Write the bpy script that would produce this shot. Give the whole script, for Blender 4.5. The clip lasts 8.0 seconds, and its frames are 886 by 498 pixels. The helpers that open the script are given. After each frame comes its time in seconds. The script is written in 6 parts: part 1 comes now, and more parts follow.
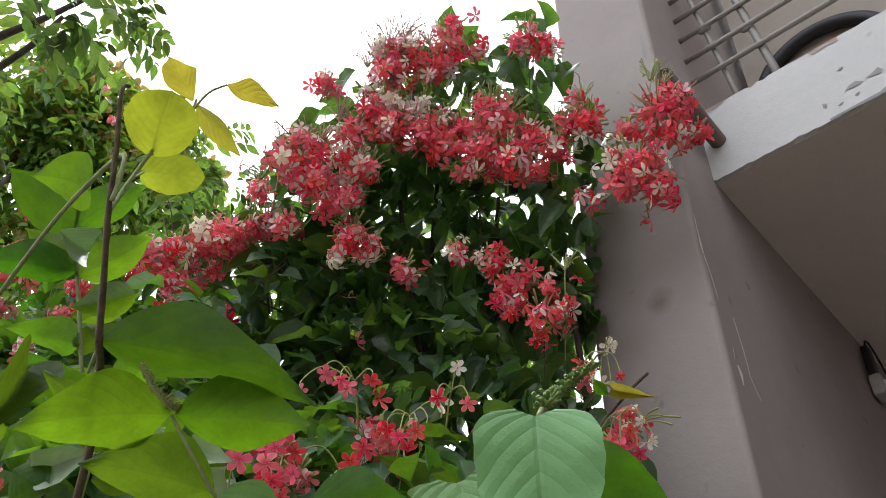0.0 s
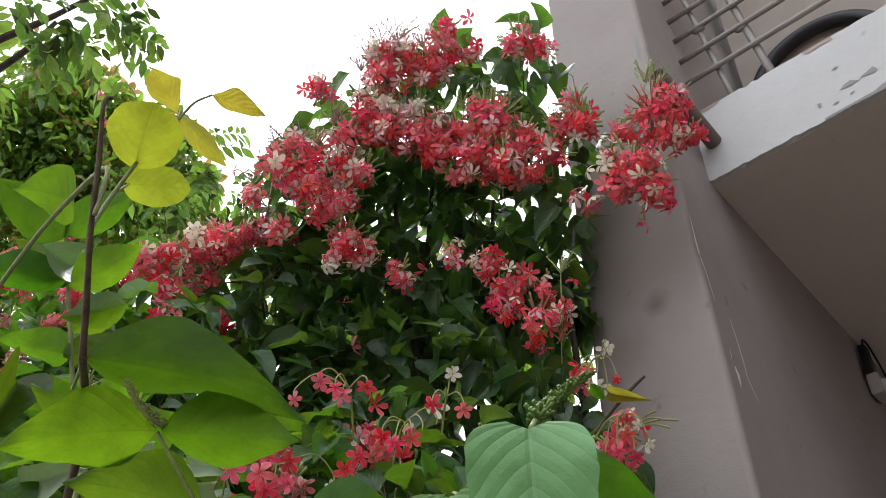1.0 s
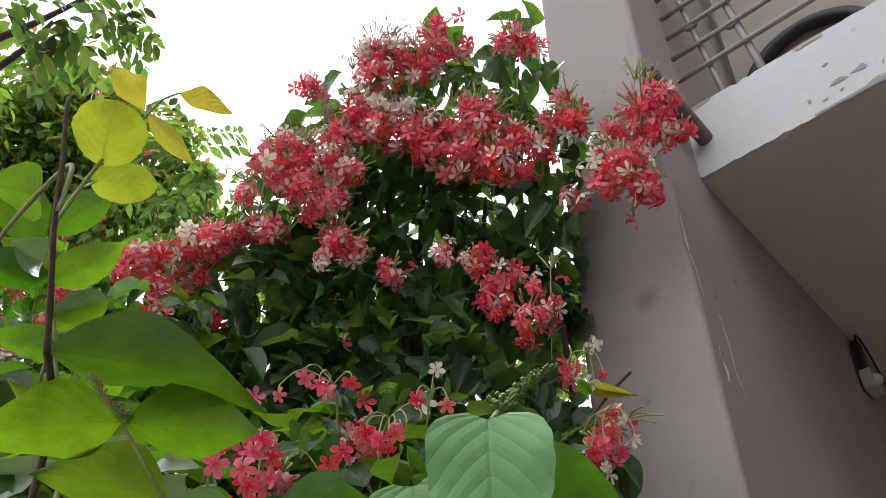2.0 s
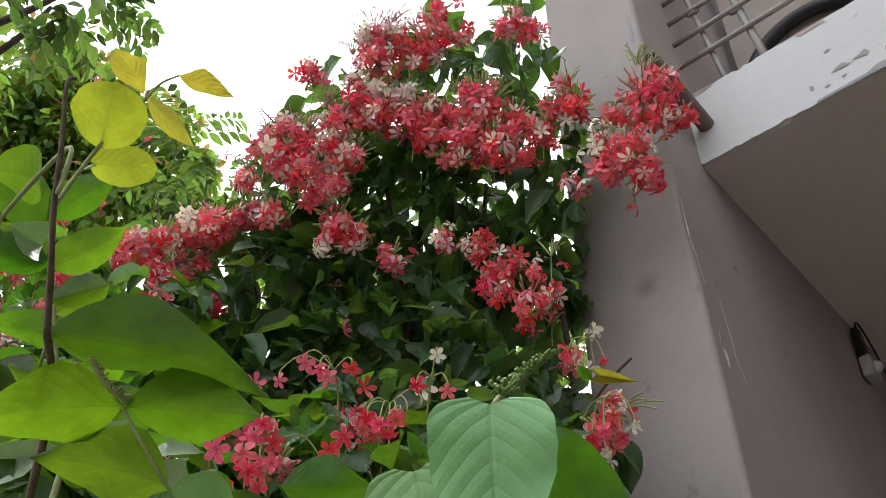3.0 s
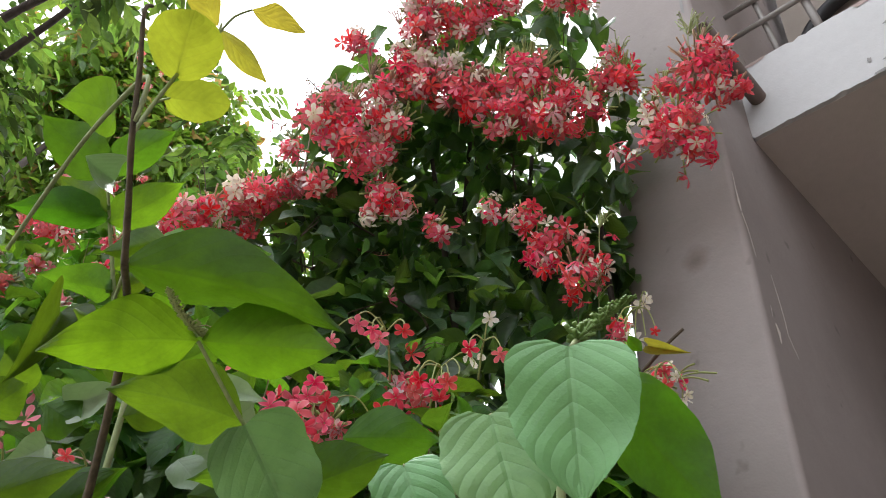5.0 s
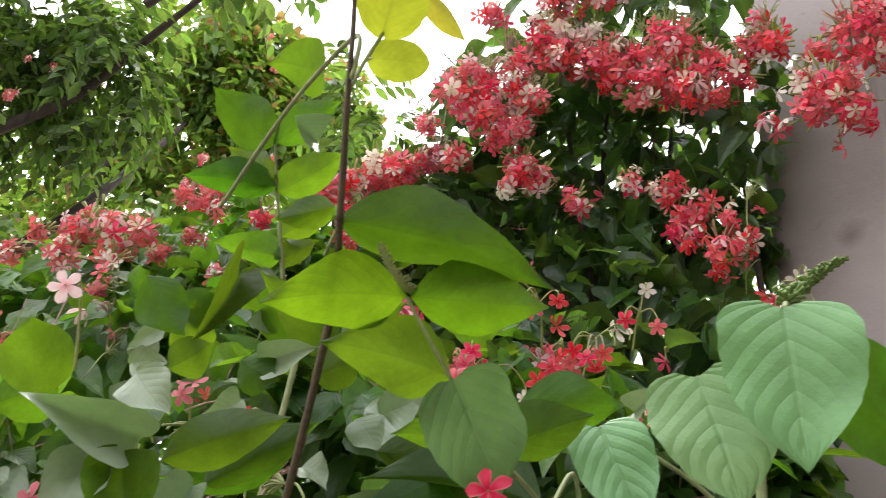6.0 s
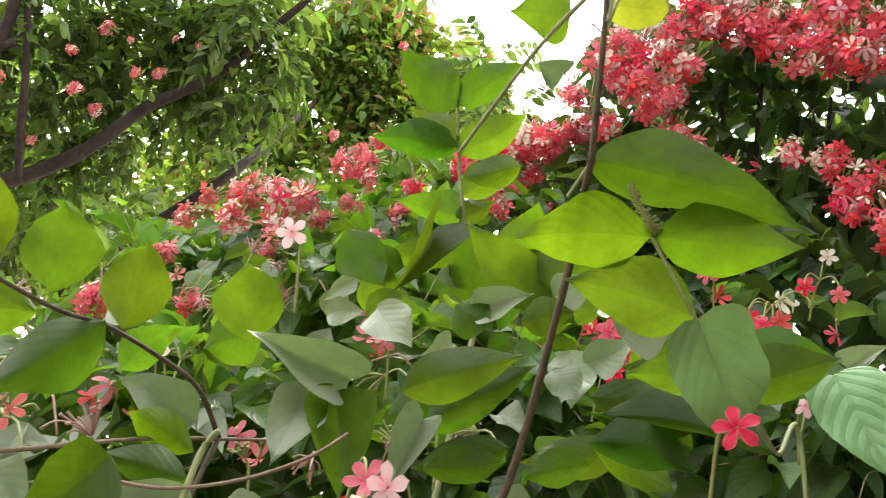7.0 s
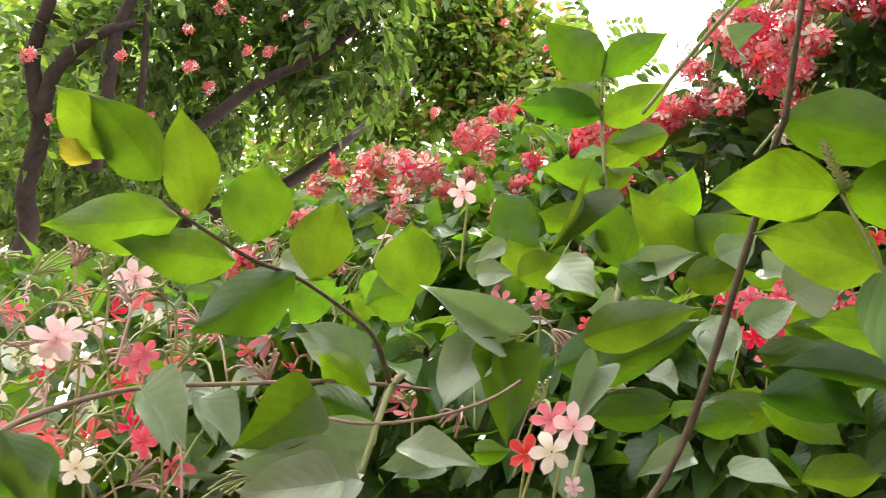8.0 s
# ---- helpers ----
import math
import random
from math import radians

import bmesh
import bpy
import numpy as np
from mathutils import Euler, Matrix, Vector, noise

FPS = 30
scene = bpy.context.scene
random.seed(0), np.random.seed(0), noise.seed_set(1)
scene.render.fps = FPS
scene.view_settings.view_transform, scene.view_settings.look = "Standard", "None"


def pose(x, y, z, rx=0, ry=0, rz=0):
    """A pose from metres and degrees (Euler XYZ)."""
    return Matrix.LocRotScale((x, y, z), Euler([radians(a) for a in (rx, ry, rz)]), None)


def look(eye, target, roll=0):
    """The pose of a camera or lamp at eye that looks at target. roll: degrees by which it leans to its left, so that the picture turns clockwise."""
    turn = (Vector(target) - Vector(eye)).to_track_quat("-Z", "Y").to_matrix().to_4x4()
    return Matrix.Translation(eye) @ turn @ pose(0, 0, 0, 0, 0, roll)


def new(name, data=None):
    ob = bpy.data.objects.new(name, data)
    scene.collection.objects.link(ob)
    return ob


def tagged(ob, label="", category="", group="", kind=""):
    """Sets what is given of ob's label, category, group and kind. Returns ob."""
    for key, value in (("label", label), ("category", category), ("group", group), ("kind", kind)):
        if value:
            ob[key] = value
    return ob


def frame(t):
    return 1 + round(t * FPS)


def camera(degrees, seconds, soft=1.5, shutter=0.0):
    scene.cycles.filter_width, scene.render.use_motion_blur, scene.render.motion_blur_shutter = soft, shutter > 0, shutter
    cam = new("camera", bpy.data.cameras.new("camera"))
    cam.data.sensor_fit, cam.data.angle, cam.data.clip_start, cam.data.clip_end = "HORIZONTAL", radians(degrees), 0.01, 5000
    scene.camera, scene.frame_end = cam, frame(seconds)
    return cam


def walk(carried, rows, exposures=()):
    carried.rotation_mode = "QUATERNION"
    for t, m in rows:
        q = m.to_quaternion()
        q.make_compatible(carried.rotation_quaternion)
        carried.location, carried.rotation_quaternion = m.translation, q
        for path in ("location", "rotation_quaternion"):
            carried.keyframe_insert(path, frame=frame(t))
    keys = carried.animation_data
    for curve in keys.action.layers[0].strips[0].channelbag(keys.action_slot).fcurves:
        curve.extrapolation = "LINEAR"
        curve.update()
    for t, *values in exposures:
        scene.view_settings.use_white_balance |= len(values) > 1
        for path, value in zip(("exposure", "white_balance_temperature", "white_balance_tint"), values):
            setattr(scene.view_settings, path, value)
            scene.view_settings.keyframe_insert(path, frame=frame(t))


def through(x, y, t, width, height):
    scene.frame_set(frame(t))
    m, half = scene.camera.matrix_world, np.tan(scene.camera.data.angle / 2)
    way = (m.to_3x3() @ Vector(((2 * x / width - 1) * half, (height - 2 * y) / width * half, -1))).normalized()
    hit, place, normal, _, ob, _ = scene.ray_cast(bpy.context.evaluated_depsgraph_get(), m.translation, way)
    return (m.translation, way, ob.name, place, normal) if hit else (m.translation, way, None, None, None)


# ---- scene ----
# ---------------------------------------------------------------- camera and walk
cam = camera(53.00, 8.0, soft=0.78, shutter=0.25)
ROWS = [
    (0.0, 0.4850, -1.3749, 1.5048, 132.084, -2.088, 41.724),
    (0.5, 0.4826, -1.3747, 1.5130, 131.972, -1.874, 41.675),
    (1.0, 0.4866, -1.3715, 1.5126, 132.146, -1.575, 41.956),
    (2.5, 0.5080, -1.3596, 1.5049, 131.758, -1.372, 42.184),
    (3.0, 0.5013, -1.3602, 1.5072, 131.200, -1.500, 42.104),
    (3.5, 0.4987, -1.3524, 1.5026, 131.043, -1.601, 42.137),
    (4.0, 0.5010, -1.3548, 1.4954, 130.872, -1.996, 42.220),
    (4.2, 0.4974, -1.3554, 1.4941, 130.669, -2.158, 42.322),
    (5.3, 0.4669, -1.3613, 1.4989, 129.295, -4.580, 44.522),
    (5.5, 0.4650, -1.3655, 1.4995, 128.721, -5.394, 46.012),
    (6.0, 0.4367, -1.3809, 1.4876, 128.05, -8.287, 49.032),
    (6.5, 0.4150, -1.3982, 1.4713, 127.22, -11.538, 51.485),
    (7.0, 0.4022, -1.4244, 1.4536, 125.680, -13.442, 54.533),
    (7.5, 0.3896, -1.4480, 1.4406, 124.410, -15.520, 56.694),
    (8.0, 0.3937, -1.4699, 1.4119, 123.129, -17.401, 59.039),
]
EXPOSURES = [(0.0, 0.60, 6250, 10), (4.2, 0.72, 6250, 10), (5.5, 0.94, 6350, 11), (6.5, 1.27, 6750, 15), (8.0, 1.54, 6900, 16)]
walk(cam, [(t, pose(*p)) for t, *p in ROWS], EXPOSURES)

# ---------------------------------------------------------------- sky and sun: bright overcast
world = bpy.data.worlds.new("overcast_sky")
scene.world = world
world.use_nodes = True
wt = world.node_tree
for n in list(wt.nodes):
    wt.nodes.remove(n)
SUN_EL, SUN_AZ = radians(60), radians(300)
sky = wt.nodes.new("ShaderNodeTexSky")
sky.sky_type, sky.sun_disc = "NISHITA", False
sky.sun_elevation, sky.sun_rotation = SUN_EL, SUN_AZ
sky.dust_density, sky.air_density = 6.0, 1.0
grey = wt.nodes.new("ShaderNodeHueSaturation")
grey.inputs["Saturation"].default_value = 0.12
cloud = wt.nodes.new("ShaderNodeMix")
cloud.data_type = "RGBA"
cloud.inputs[0].default_value = 0.82
cloud.inputs[7].default_value = (16.0, 16.2, 16.8, 1)
back = wt.nodes.new("ShaderNodeBackground")
back.inputs["Strength"].default_value = 0.1
wout = wt.nodes.new("ShaderNodeOutputWorld")
wt.links.new(sky.outputs[0], grey.inputs["Color"])
wt.links.new(grey.outputs[0], cloud.inputs[6])
wt.links.new(cloud.outputs[2], back.inputs["Color"])
wt.links.new(back.outputs[0], wout.inputs["Surface"])
sun = new("sun", bpy.data.lights.new("sun", "SUN"))
sun.data.energy, sun.data.angle, sun.data.color = 0.9, radians(20), (1.0, 0.97, 0.92)
sun_to = Vector((math.sin(SUN_AZ) * math.cos(SUN_EL), math.cos(SUN_AZ) * math.cos(SUN_EL), math.sin(SUN_EL)))
sun.matrix_world = look(sun_to * 30, (0, 0, 0))


# ---------------------------------------------------------------- materials
class Nodes:
    """A small helper that wires up one node material."""

    def __init__(self, name):
        self.mat = bpy.data.materials.new(name)
        self.mat.use_nodes = True
        self.t = self.mat.node_tree
        for n in list(self.t.nodes):
            self.t.nodes.remove(n)
        self.out = self.t.nodes.new("ShaderNodeOutputMaterial")

    def add(self, kind, **inputs):
        n = self.t.nodes.new("ShaderNode" + kind)
        for key, value in inputs.items():
            self.put(n, key.replace("_", " "), value)
        return n

    def put(self, n, key, value):
        socket = n.inputs[int(key[1:])] if key[0] == "i" and key[1:].isdigit() else n.inputs[key]
        if isinstance(value, bpy.types.NodeSocket):
            self.t.links.new(value, socket)
        else:
            socket.default_value = value

    def noise(self, scale, detail=4.0, rough=0.6, vector=None):
        n = self.add("TexNoise", Scale=scale, Detail=detail, Roughness=rough)
        if vector is not None:
            self.put(n, "Vector", vector)
        return n.outputs[0]

    def ramp(self, fac, *stops):
        n = self.add("ValToRGB", Fac=fac)
        e = n.color_ramp.elements
        while len(e) < len(stops):
            e.new(0.5)
        for el, (p, c) in zip(e, stops):
            el.position, el.color = p, (*c, 1) if len(c) == 3 else c
        return n.outputs[0]

    def mix(self, fac, a, b, mode="MIX"):
        n = self.add("Mix")
        n.data_type, n.blend_type = "RGBA", mode
        for i, v in ((0, fac), (6, a), (7, b)):
            if isinstance(v, tuple) and len(v) == 3:
                v = (*v, 1)
            self.put(n, f"i{i}", v)
        return n.outputs[2]

    def math(self, op, a, b=0.0):
        n = self.add("Math", i0=a, i1=b)
        n.operation = op
        return n.outputs[0]

    def bump(self, height, strength, distance=0.002):
        return self.add("Bump", Height=height, Strength=strength, Distance=distance).outputs[0]

    def finish(self, shader):
        self.t.links.new(shader, self.out.inputs["Surface"])
        return self.mat


def plaster(name, base, dark, spots=0.5, stains=()):
    k = Nodes(name)
    pos = k.add("NewGeometry").outputs["Position"]
    broad = k.noise(2.3, 5, 0.65, pos)
    fine = k.noise(46, 6, 0.7, pos)
    grit = k.noise(260, 3, 0.6, pos)
    c = k.mix(k.ramp(broad, (0.3, (0, 0, 0)), (0.75, (1, 1, 1))), base, dark)
    c = k.mix(k.ramp(fine, (0.35, (0.25, 0.25, 0.25)), (0.7, (0, 0, 0))), c, tuple(v * 0.75 for v in base))
    specks = k.ramp(k.noise(19, 2, 0.5, pos), (0.70, (0, 0, 0)), (0.76, (1, 1, 1)))
    c = k.mix(k.math("MULTIPLY", specks, spots), c, tuple(v * 0.55 for v in base))
    for at, r, depth in stains:
        far = k.add("VectorMath", i0=pos, i1=at)
        far.operation = "DISTANCE"
        edge = k.math("ADD", k.math("DIVIDE", far.outputs["Value"], r), k.math("MULTIPLY", k.math("SUBTRACT", k.noise(28, 4, 0.6, pos), 0.5), 0.9))
        c = k.mix(k.math("MULTIPLY", k.ramp(edge, (0.15, (1, 1, 1)), (1.0, (0, 0, 0))), depth), c, (0.12, 0.085, 0.07))
    h = k.math("ADD", k.math("MULTIPLY", fine, 0.8), k.math("MULTIPLY", grit, 0.3))
    b = k.add("BsdfPrincipled", Base_Color=c, Roughness=0.75, Normal=k.bump(h, 0.35, 0.004))
    b.inputs["Specular IOR Level"].default_value = 0.3
    return k.finish(b.outputs[0])


def leafy(name, top, vein, glow, gloss=0.4, through=0.45, island=False, relief=0.35, spread=0.12, depth=0.0014, shine=0.5, crinkle=0.45, quilt=0.9):
    """A leaf: coloured blade with a pale midrib and side veins, that lets light through."""
    k = Nodes(name)
    uv = k.add("UVMap").outputs[0]
    xyz = k.add("SeparateXYZ", Vector=uv)
    across = k.math("ABSOLUTE", k.math("SUBTRACT", xyz.outputs[0], 0.5))
    along = xyz.outputs[1]
    rib = k.ramp(across, (0.0, (1, 1, 1)), (0.035, (0, 0, 0)))
    wave = k.math("FRACT", k.math("MULTIPLY", k.math("SUBTRACT", along, k.math("MULTIPLY", k.math("POWER", across, 1.25), 0.95)), 6.5))
    side = k.ramp(k.math("ABSOLUTE", k.math("SUBTRACT", wave, 0.5)), (0.0, (1, 1, 1)), (0.11, (0, 0, 0)))
    lines = k.math("MAXIMUM", rib, k.math("MULTIPLY", side, 0.55))
    if island:
        vary = k.add("NewGeometry").outputs["Random Per Island"]
    else:
        vary = k.add("ObjectInfo").outputs["Random"]
    pos = k.add("NewGeometry").outputs["Position"]
    blotch = k.noise(55, 4, 0.6, pos)
    grain = k.noise(900, 2, 0.5, pos)
    hsv = k.add("HueSaturation", Color=(*top, 1))
    k.put(hsv, "Hue", k.math("ADD", k.math("MULTIPLY", vary, 0.035), 0.482))
    k.put(hsv, "Value", k.math("ADD", k.math("MULTIPLY", k.math("FRACT", k.math("MULTIPLY", vary, 7.3)), 2 * spread), 1.0 - spread))
    c = k.mix(k.ramp(blotch, (0.35, (0, 0, 0)), (0.75, (0.5, 0.5, 0.5))), hsv.outputs[0], tuple(v * 0.65 for v in top))
    c = k.mix(k.math("MULTIPLY", lines, 0.3), c, vein)
    # blotches darken the glow to paint patchy shade from overlapping leaves
    g = k.mix(k.math("MULTIPLY", lines, 0.4), k.mix(k.ramp(k.math("ADD", k.math("MULTIPLY", blotch, 0.75), k.math("MULTIPLY", k.noise(420, 3, 0.6, pos), 0.25)), (0.38, (0, 0, 0)), (0.66, (1, 1, 1))), glow, tuple(v * 0.66 for v in glow)), tuple(v * 0.6 for v in glow))
    ghsv = k.add("HueSaturation", Color=g)
    k.put(ghsv, "Value", k.math("ADD", k.math("MULTIPLY", k.math("FRACT", k.math("MULTIPLY", vary, 3.7)), 2.4 * spread), 1.0 - 1.2 * spread))
    k.put(ghsv, "Hue", k.math("ADD", k.math("MULTIPLY", vary, 0.035), 0.482))
    puff = k.math("SQRT", k.math("ABSOLUTE", k.math("SUBTRACT", wave, 0.5)))
    relief_h = k.math("SUBTRACT", k.math("ADD", k.math("MULTIPLY", grain, 0.12), k.math("MULTIPLY", puff, quilt)), k.math("MULTIPLY", rib, 0.6))
    pucker = k.noise(190, 3, 0.55, pos)
    nrm = k.bump(k.math("ADD", relief_h, k.math("MULTIPLY", pucker, crinkle)), relief, depth)
    b = k.add("BsdfPrincipled", Base_Color=c, Roughness=gloss, Normal=nrm)
    b.inputs["Specular IOR Level"].default_value = shine
    tr = k.add("BsdfTranslucent", Color=ghsv.outputs[0], Normal=nrm)
    m = k.add("MixShader", Fac=through, i1=b.outputs[0], i2=tr.outputs[0])
    return k.finish(m.outputs[0])


def petal(name, rim, heart, through=0.35):
    k = Nodes(name)
    uv = k.add("UVMap").outputs[0]
    across, v = k.add("SeparateXYZ", Vector=uv).outputs[:2]
    edge = k.ramp(k.math("ABSOLUTE", k.math("SUBTRACT", across, 0.5)), (0.30, (0, 0, 0)), (0.50, (0.4, 0.4, 0.4)))
    vary = k.add("ObjectInfo").outputs["Random"]
    streak = k.noise(24, 3, 0.5, k.add("Mapping", Vector=uv, Scale=(3, 0.4, 1)).outputs[0])
    c = k.mix(k.ramp(v, (0.08, (1, 1, 1)), (0.5, (0, 0, 0))), rim, heart)
    c = k.mix(k.math("MULTIPLY", streak, 0.55), c, heart)
    c = k.mix(edge, c, tuple(0.6 * q + 0.36 for q in rim))
    hsv = k.add("HueSaturation", Color=c)
    k.put(hsv, "Hue", k.math("ADD", k.math("MULTIPLY", vary, 0.024), 0.484))
    k.put(hsv, "Saturation", k.math("ADD", k.math("MULTIPLY", k.math("FRACT", k.math("MULTIPLY", vary, 5.7)), 0.24), 0.91))
    k.put(hsv, "Value", k.math("ADD", k.math("MULTIPLY", k.math("FRACT", k.math("MULTIPLY", vary, 11.3)), 0.28), 0.86))
    b = k.add("BsdfPrincipled", Base_Color=hsv.outputs[0], Roughness=0.55)
    tr = k.add("BsdfTranslucent", Color=hsv.outputs[0])
    return k.finish(k.add("MixShader", Fac=through, i1=b.outputs[0], i2=tr.outputs[0]).outputs[0])


def barky(name, base, dark, scale=60, rough=0.85):
    k = Nodes(name)
    pos = k.add("NewGeometry").outputs["Position"]
    stretched = k.add("Mapping", Vector=pos, Scale=(1, 1, 0.25)).outputs[0]
    a = k.noise(scale, 6, 0.7, stretched)
    c = k.mix(k.ramp(a, (0.35, (0, 0, 0)), (0.65, (1, 1, 1))), dark, base)
    c = k.mix(k.ramp(k.noise(scale * 0.12, 3, 0.5, pos), (0.45, (0, 0, 0)), (0.7, (0.5, 0.5, 0.5))), c, tuple(v * 1.4 for v in base))
    b = k.add("BsdfPrincipled", Base_Color=c, Roughness=rough, Normal=k.bump(a, 0.6, 0.3 / scale))
    return k.finish(b.outputs[0])


def plain(name, base, rough=0.5, metal=0.0, mottle=0.3, scale=80):
    k = Nodes(name)
    pos = k.add("NewGeometry").outputs["Position"]
    a = k.noise(scale, 5, 0.65, pos)
    c = k.mix(k.math("MULTIPLY", a, mottle), base, tuple(v * 0.45 for v in base))
    b = k.add("BsdfPrincipled", Base_Color=c, Roughness=rough, Metallic=metal, Normal=k.bump(a, 0.2, 0.002))
    return k.finish(b.outputs[0])


M_WALL = plaster("mauve_grey_plaster", (0.375, 0.330, 0.312), (0.285, 0.248, 0.234), 0.7, (((-0.101, -0.170, 2.550), 0.034, 0.55), ((-0.220, -0.170, 2.777), 0.03, 0.4), ((-0.168, -0.170, 2.484), 0.06, 0.18)))
M_SOFFIT = plaster("soffit_plaster", (0.72, 0.65, 0.61), (0.63, 0.57, 0.53), 0.2)
M_FASCIA = plaster("white_limewash", (0.60, 0.60, 0.595), (0.50, 0.50, 0.495), 0.6)
M_BEIGE = plaster("beige_plaster", (0.40, 0.35, 0.30), (0.34, 0.29, 0.25), 0.2)
M_SCAR = plaster("bare_plaster", (0.84, 0.79, 0.74), (0.70, 0.65, 0.60), 0.2)
M_CEMENT = plaster("bare_cement", (0.33, 0.32, 0.31), (0.24, 0.23, 0.22), 0.5)
M_PINKISH = plaster("pinkish_undercoat", (0.42, 0.33, 0.30), (0.34, 0.27, 0.25), 0.4)
M_IRON = plain("painted_iron", (0.30, 0.28, 0.26), 0.55, 0.3)
M_PIPE = plain("rusty_pipe", (0.20, 0.15, 0.13), 0.7, 0.1, 0.6)
M_BLACK = plain("black_rubber", (0.012, 0.012, 0.013), 0.5, 0.0, 0.2)
M_FITTING = plain("grey_plastic", (0.45, 0.43, 0.42), 0.45)
# ground out of view, its tone raised to bounce light onto soffit and leaves
M_SOIL = plaster("dry_soil", (0.27, 0.23, 0.19), (0.19, 0.16, 0.13))

M_LEAF = leafy("leaf_green", (0.058, 0.130, 0.022), (0.10, 0.18, 0.06), (0.185, 0.355, 0.012), 0.45, 0.56, relief=0.25, spread=0.3, shine=0.25)
M_LEAF_DARK = leafy("leaf_deep_green", (0.050, 0.105, 0.042), (0.08, 0.15, 0.06), (0.19, 0.37, 0.035), 0.34, 0.38, island=True, spread=0.5)
M_LEAF_SINGLE = leafy("leaf_deep_single", (0.052, 0.110, 0.045), (0.08, 0.15, 0.06), (0.19, 0.37, 0.035), 0.30, 0.38, spread=0.5)
M_LEAF_HEDGE = leafy("leaf_hedge", (0.060, 0.14, 0.035), (0.10, 0.2, 0.07), (0.24, 0.50, 0.02), 0.33, 0.42, island=True, spread=0.4)
# darker copy of leaf_green: shade put into the blade and glow colours
M_LEAF_SHADED = leafy("leaf_green_shaded", (0.045, 0.100, 0.020), (0.08, 0.14, 0.05), (0.125, 0.285, 0.008), 0.48, 0.58, relief=0.25, spread=0.2, shine=0.18)
# lighter copy of leaf_hedge: the sky's reflection is put into its colour
M_HEDGE_PAINTED_SHEEN = leafy("leaf_hedge_painted_sheen", (0.15, 0.28, 0.11), (0.2, 0.33, 0.16), (0.24, 0.46, 0.05), 0.32, 0.28, island=True, spread=0.35)
M_LEAF_YOUNG = leafy("leaf_yellow_green", (0.10, 0.20, 0.02), (0.2, 0.30, 0.05), (0.235, 0.53, 0.012), 0.48, 0.6, relief=0.25, shine=0.25)
M_LEAF_LIME = leafy("leaf_lime", (0.19, 0.24, 0.03), (0.26, 0.31, 0.06), (0.46, 0.53, 0.03), 0.48, 0.58, relief=0.25, spread=0.06, shine=0.25)
M_LEAF_AMBER = leafy("leaf_amber_green", (0.22, 0.22, 0.03), (0.3, 0.3, 0.06), (0.66, 0.60, 0.05), 0.5, 0.6)
# sky sheen on the leaf tops, painted in as a pale grey-green base
M_LEAF_PAINTED_SHEEN = leafy("leaf_painted_sheen", (0.36, 0.46, 0.32), (0.32, 0.42, 0.30), (0.24, 0.42, 0.1), 0.36, 0.2, relief=0.3, spread=0.25, depth=0.001)
M_LEAF_MINT = leafy("leaf_mint", (0.195, 0.41, 0.150), (0.25, 0.47, 0.20), (0.22, 0.5, 0.1), 0.5, 0.15, relief=0.45, spread=0.04, depth=0.0030, crinkle=0.4, quilt=0.8)
M_TREE_LIGHT = leafy("leaflet_bright", (0.075, 0.145, 0.032), (0.11, 0.19, 0.05), (0.23, 0.39, 0.05), 0.36, 0.42, island=True, spread=0.75)
M_TREE_DARK = leafy("tree_leaf_dark", (0.10, 0.185, 0.042), (0.13, 0.21, 0.06), (0.42, 0.66, 0.07), 0.42, 0.45, island=True, spread=0.45)
M_TREE_RED = leafy("tree_leaf_reddish", (0.28, 0.16, 0.06), (0.34, 0.2, 0.08), (0.60, 0.40, 0.12), 0.5, 0.45, island=True, spread=0.3)
M_RED = petal("petal_crimson", (0.92, 0.150, 0.180), (0.76, 0.05, 0.07))
M_CORAL = petal("petal_coral", (0.86, 0.24, 0.24), (0.72, 0.10, 0.11))
M_PINK = petal("petal_pink", (0.90, 0.74, 0.72), (0.86, 0.42, 0.47))
M_WHITE = petal("petal_white", (0.93, 0.89, 0.80), (0.80, 0.73, 0.50))
M_TUBE = plain("flower_tube_green", (0.36, 0.40, 0.13), 0.5, 0, 0.3)
M_TUBE_RED = plain("flower_tube_pinkish", (0.46, 0.28, 0.17), 0.5, 0, 0.3)
M_BUD = plain("bud_pale_pink", (0.52, 0.33, 0.28), 0.5, 0, 0.3)
M_SPRAY = plain("bud_pale_green", (0.36, 0.42, 0.16), 0.5, 0, 0.3)
M_STALK = barky("green_stalk", (0.32, 0.38, 0.17), (0.22, 0.27, 0.11), 300, 0.6)
M_CANE = barky("brown_cane", (0.125, 0.095, 0.050), (0.050, 0.038, 0.022), 260, 0.75)
M_DRY = barky("dry_cane", (0.33, 0.25, 0.17), (0.20, 0.14, 0.10), 260, 0.8)
M_TWIG = barky("thin_twig", (0.13, 0.10, 0.07), (0.06, 0.045, 0.035), 200)
M_BARK = barky("tree_bark", (0.060, 0.044, 0.036), (0.022, 0.017, 0.014), 40, 0.9)
M_PISTIL = plain("spike_green", (0.17, 0.28, 0.06), 0.6, 0, 0.4, 400)


# ---------------------------------------------------------------- building blocks
def thing(name, at, label, category, group="", kind=""):
    ob = new(name)
    ob.empty_display_size = 0.1
    ob.matrix_world = Matrix.Translation(at)
    return tagged(ob, label, category, group, kind)


def attach(name, mesh, parent, world_m, label="", kind="", inverse=None):
    ob = new(name, mesh)
    ob.parent = parent
    ob.matrix_basis = (inverse if inverse is not None else where(parent).inverted()) @ world_m
    return tagged(ob, label, kind=kind)


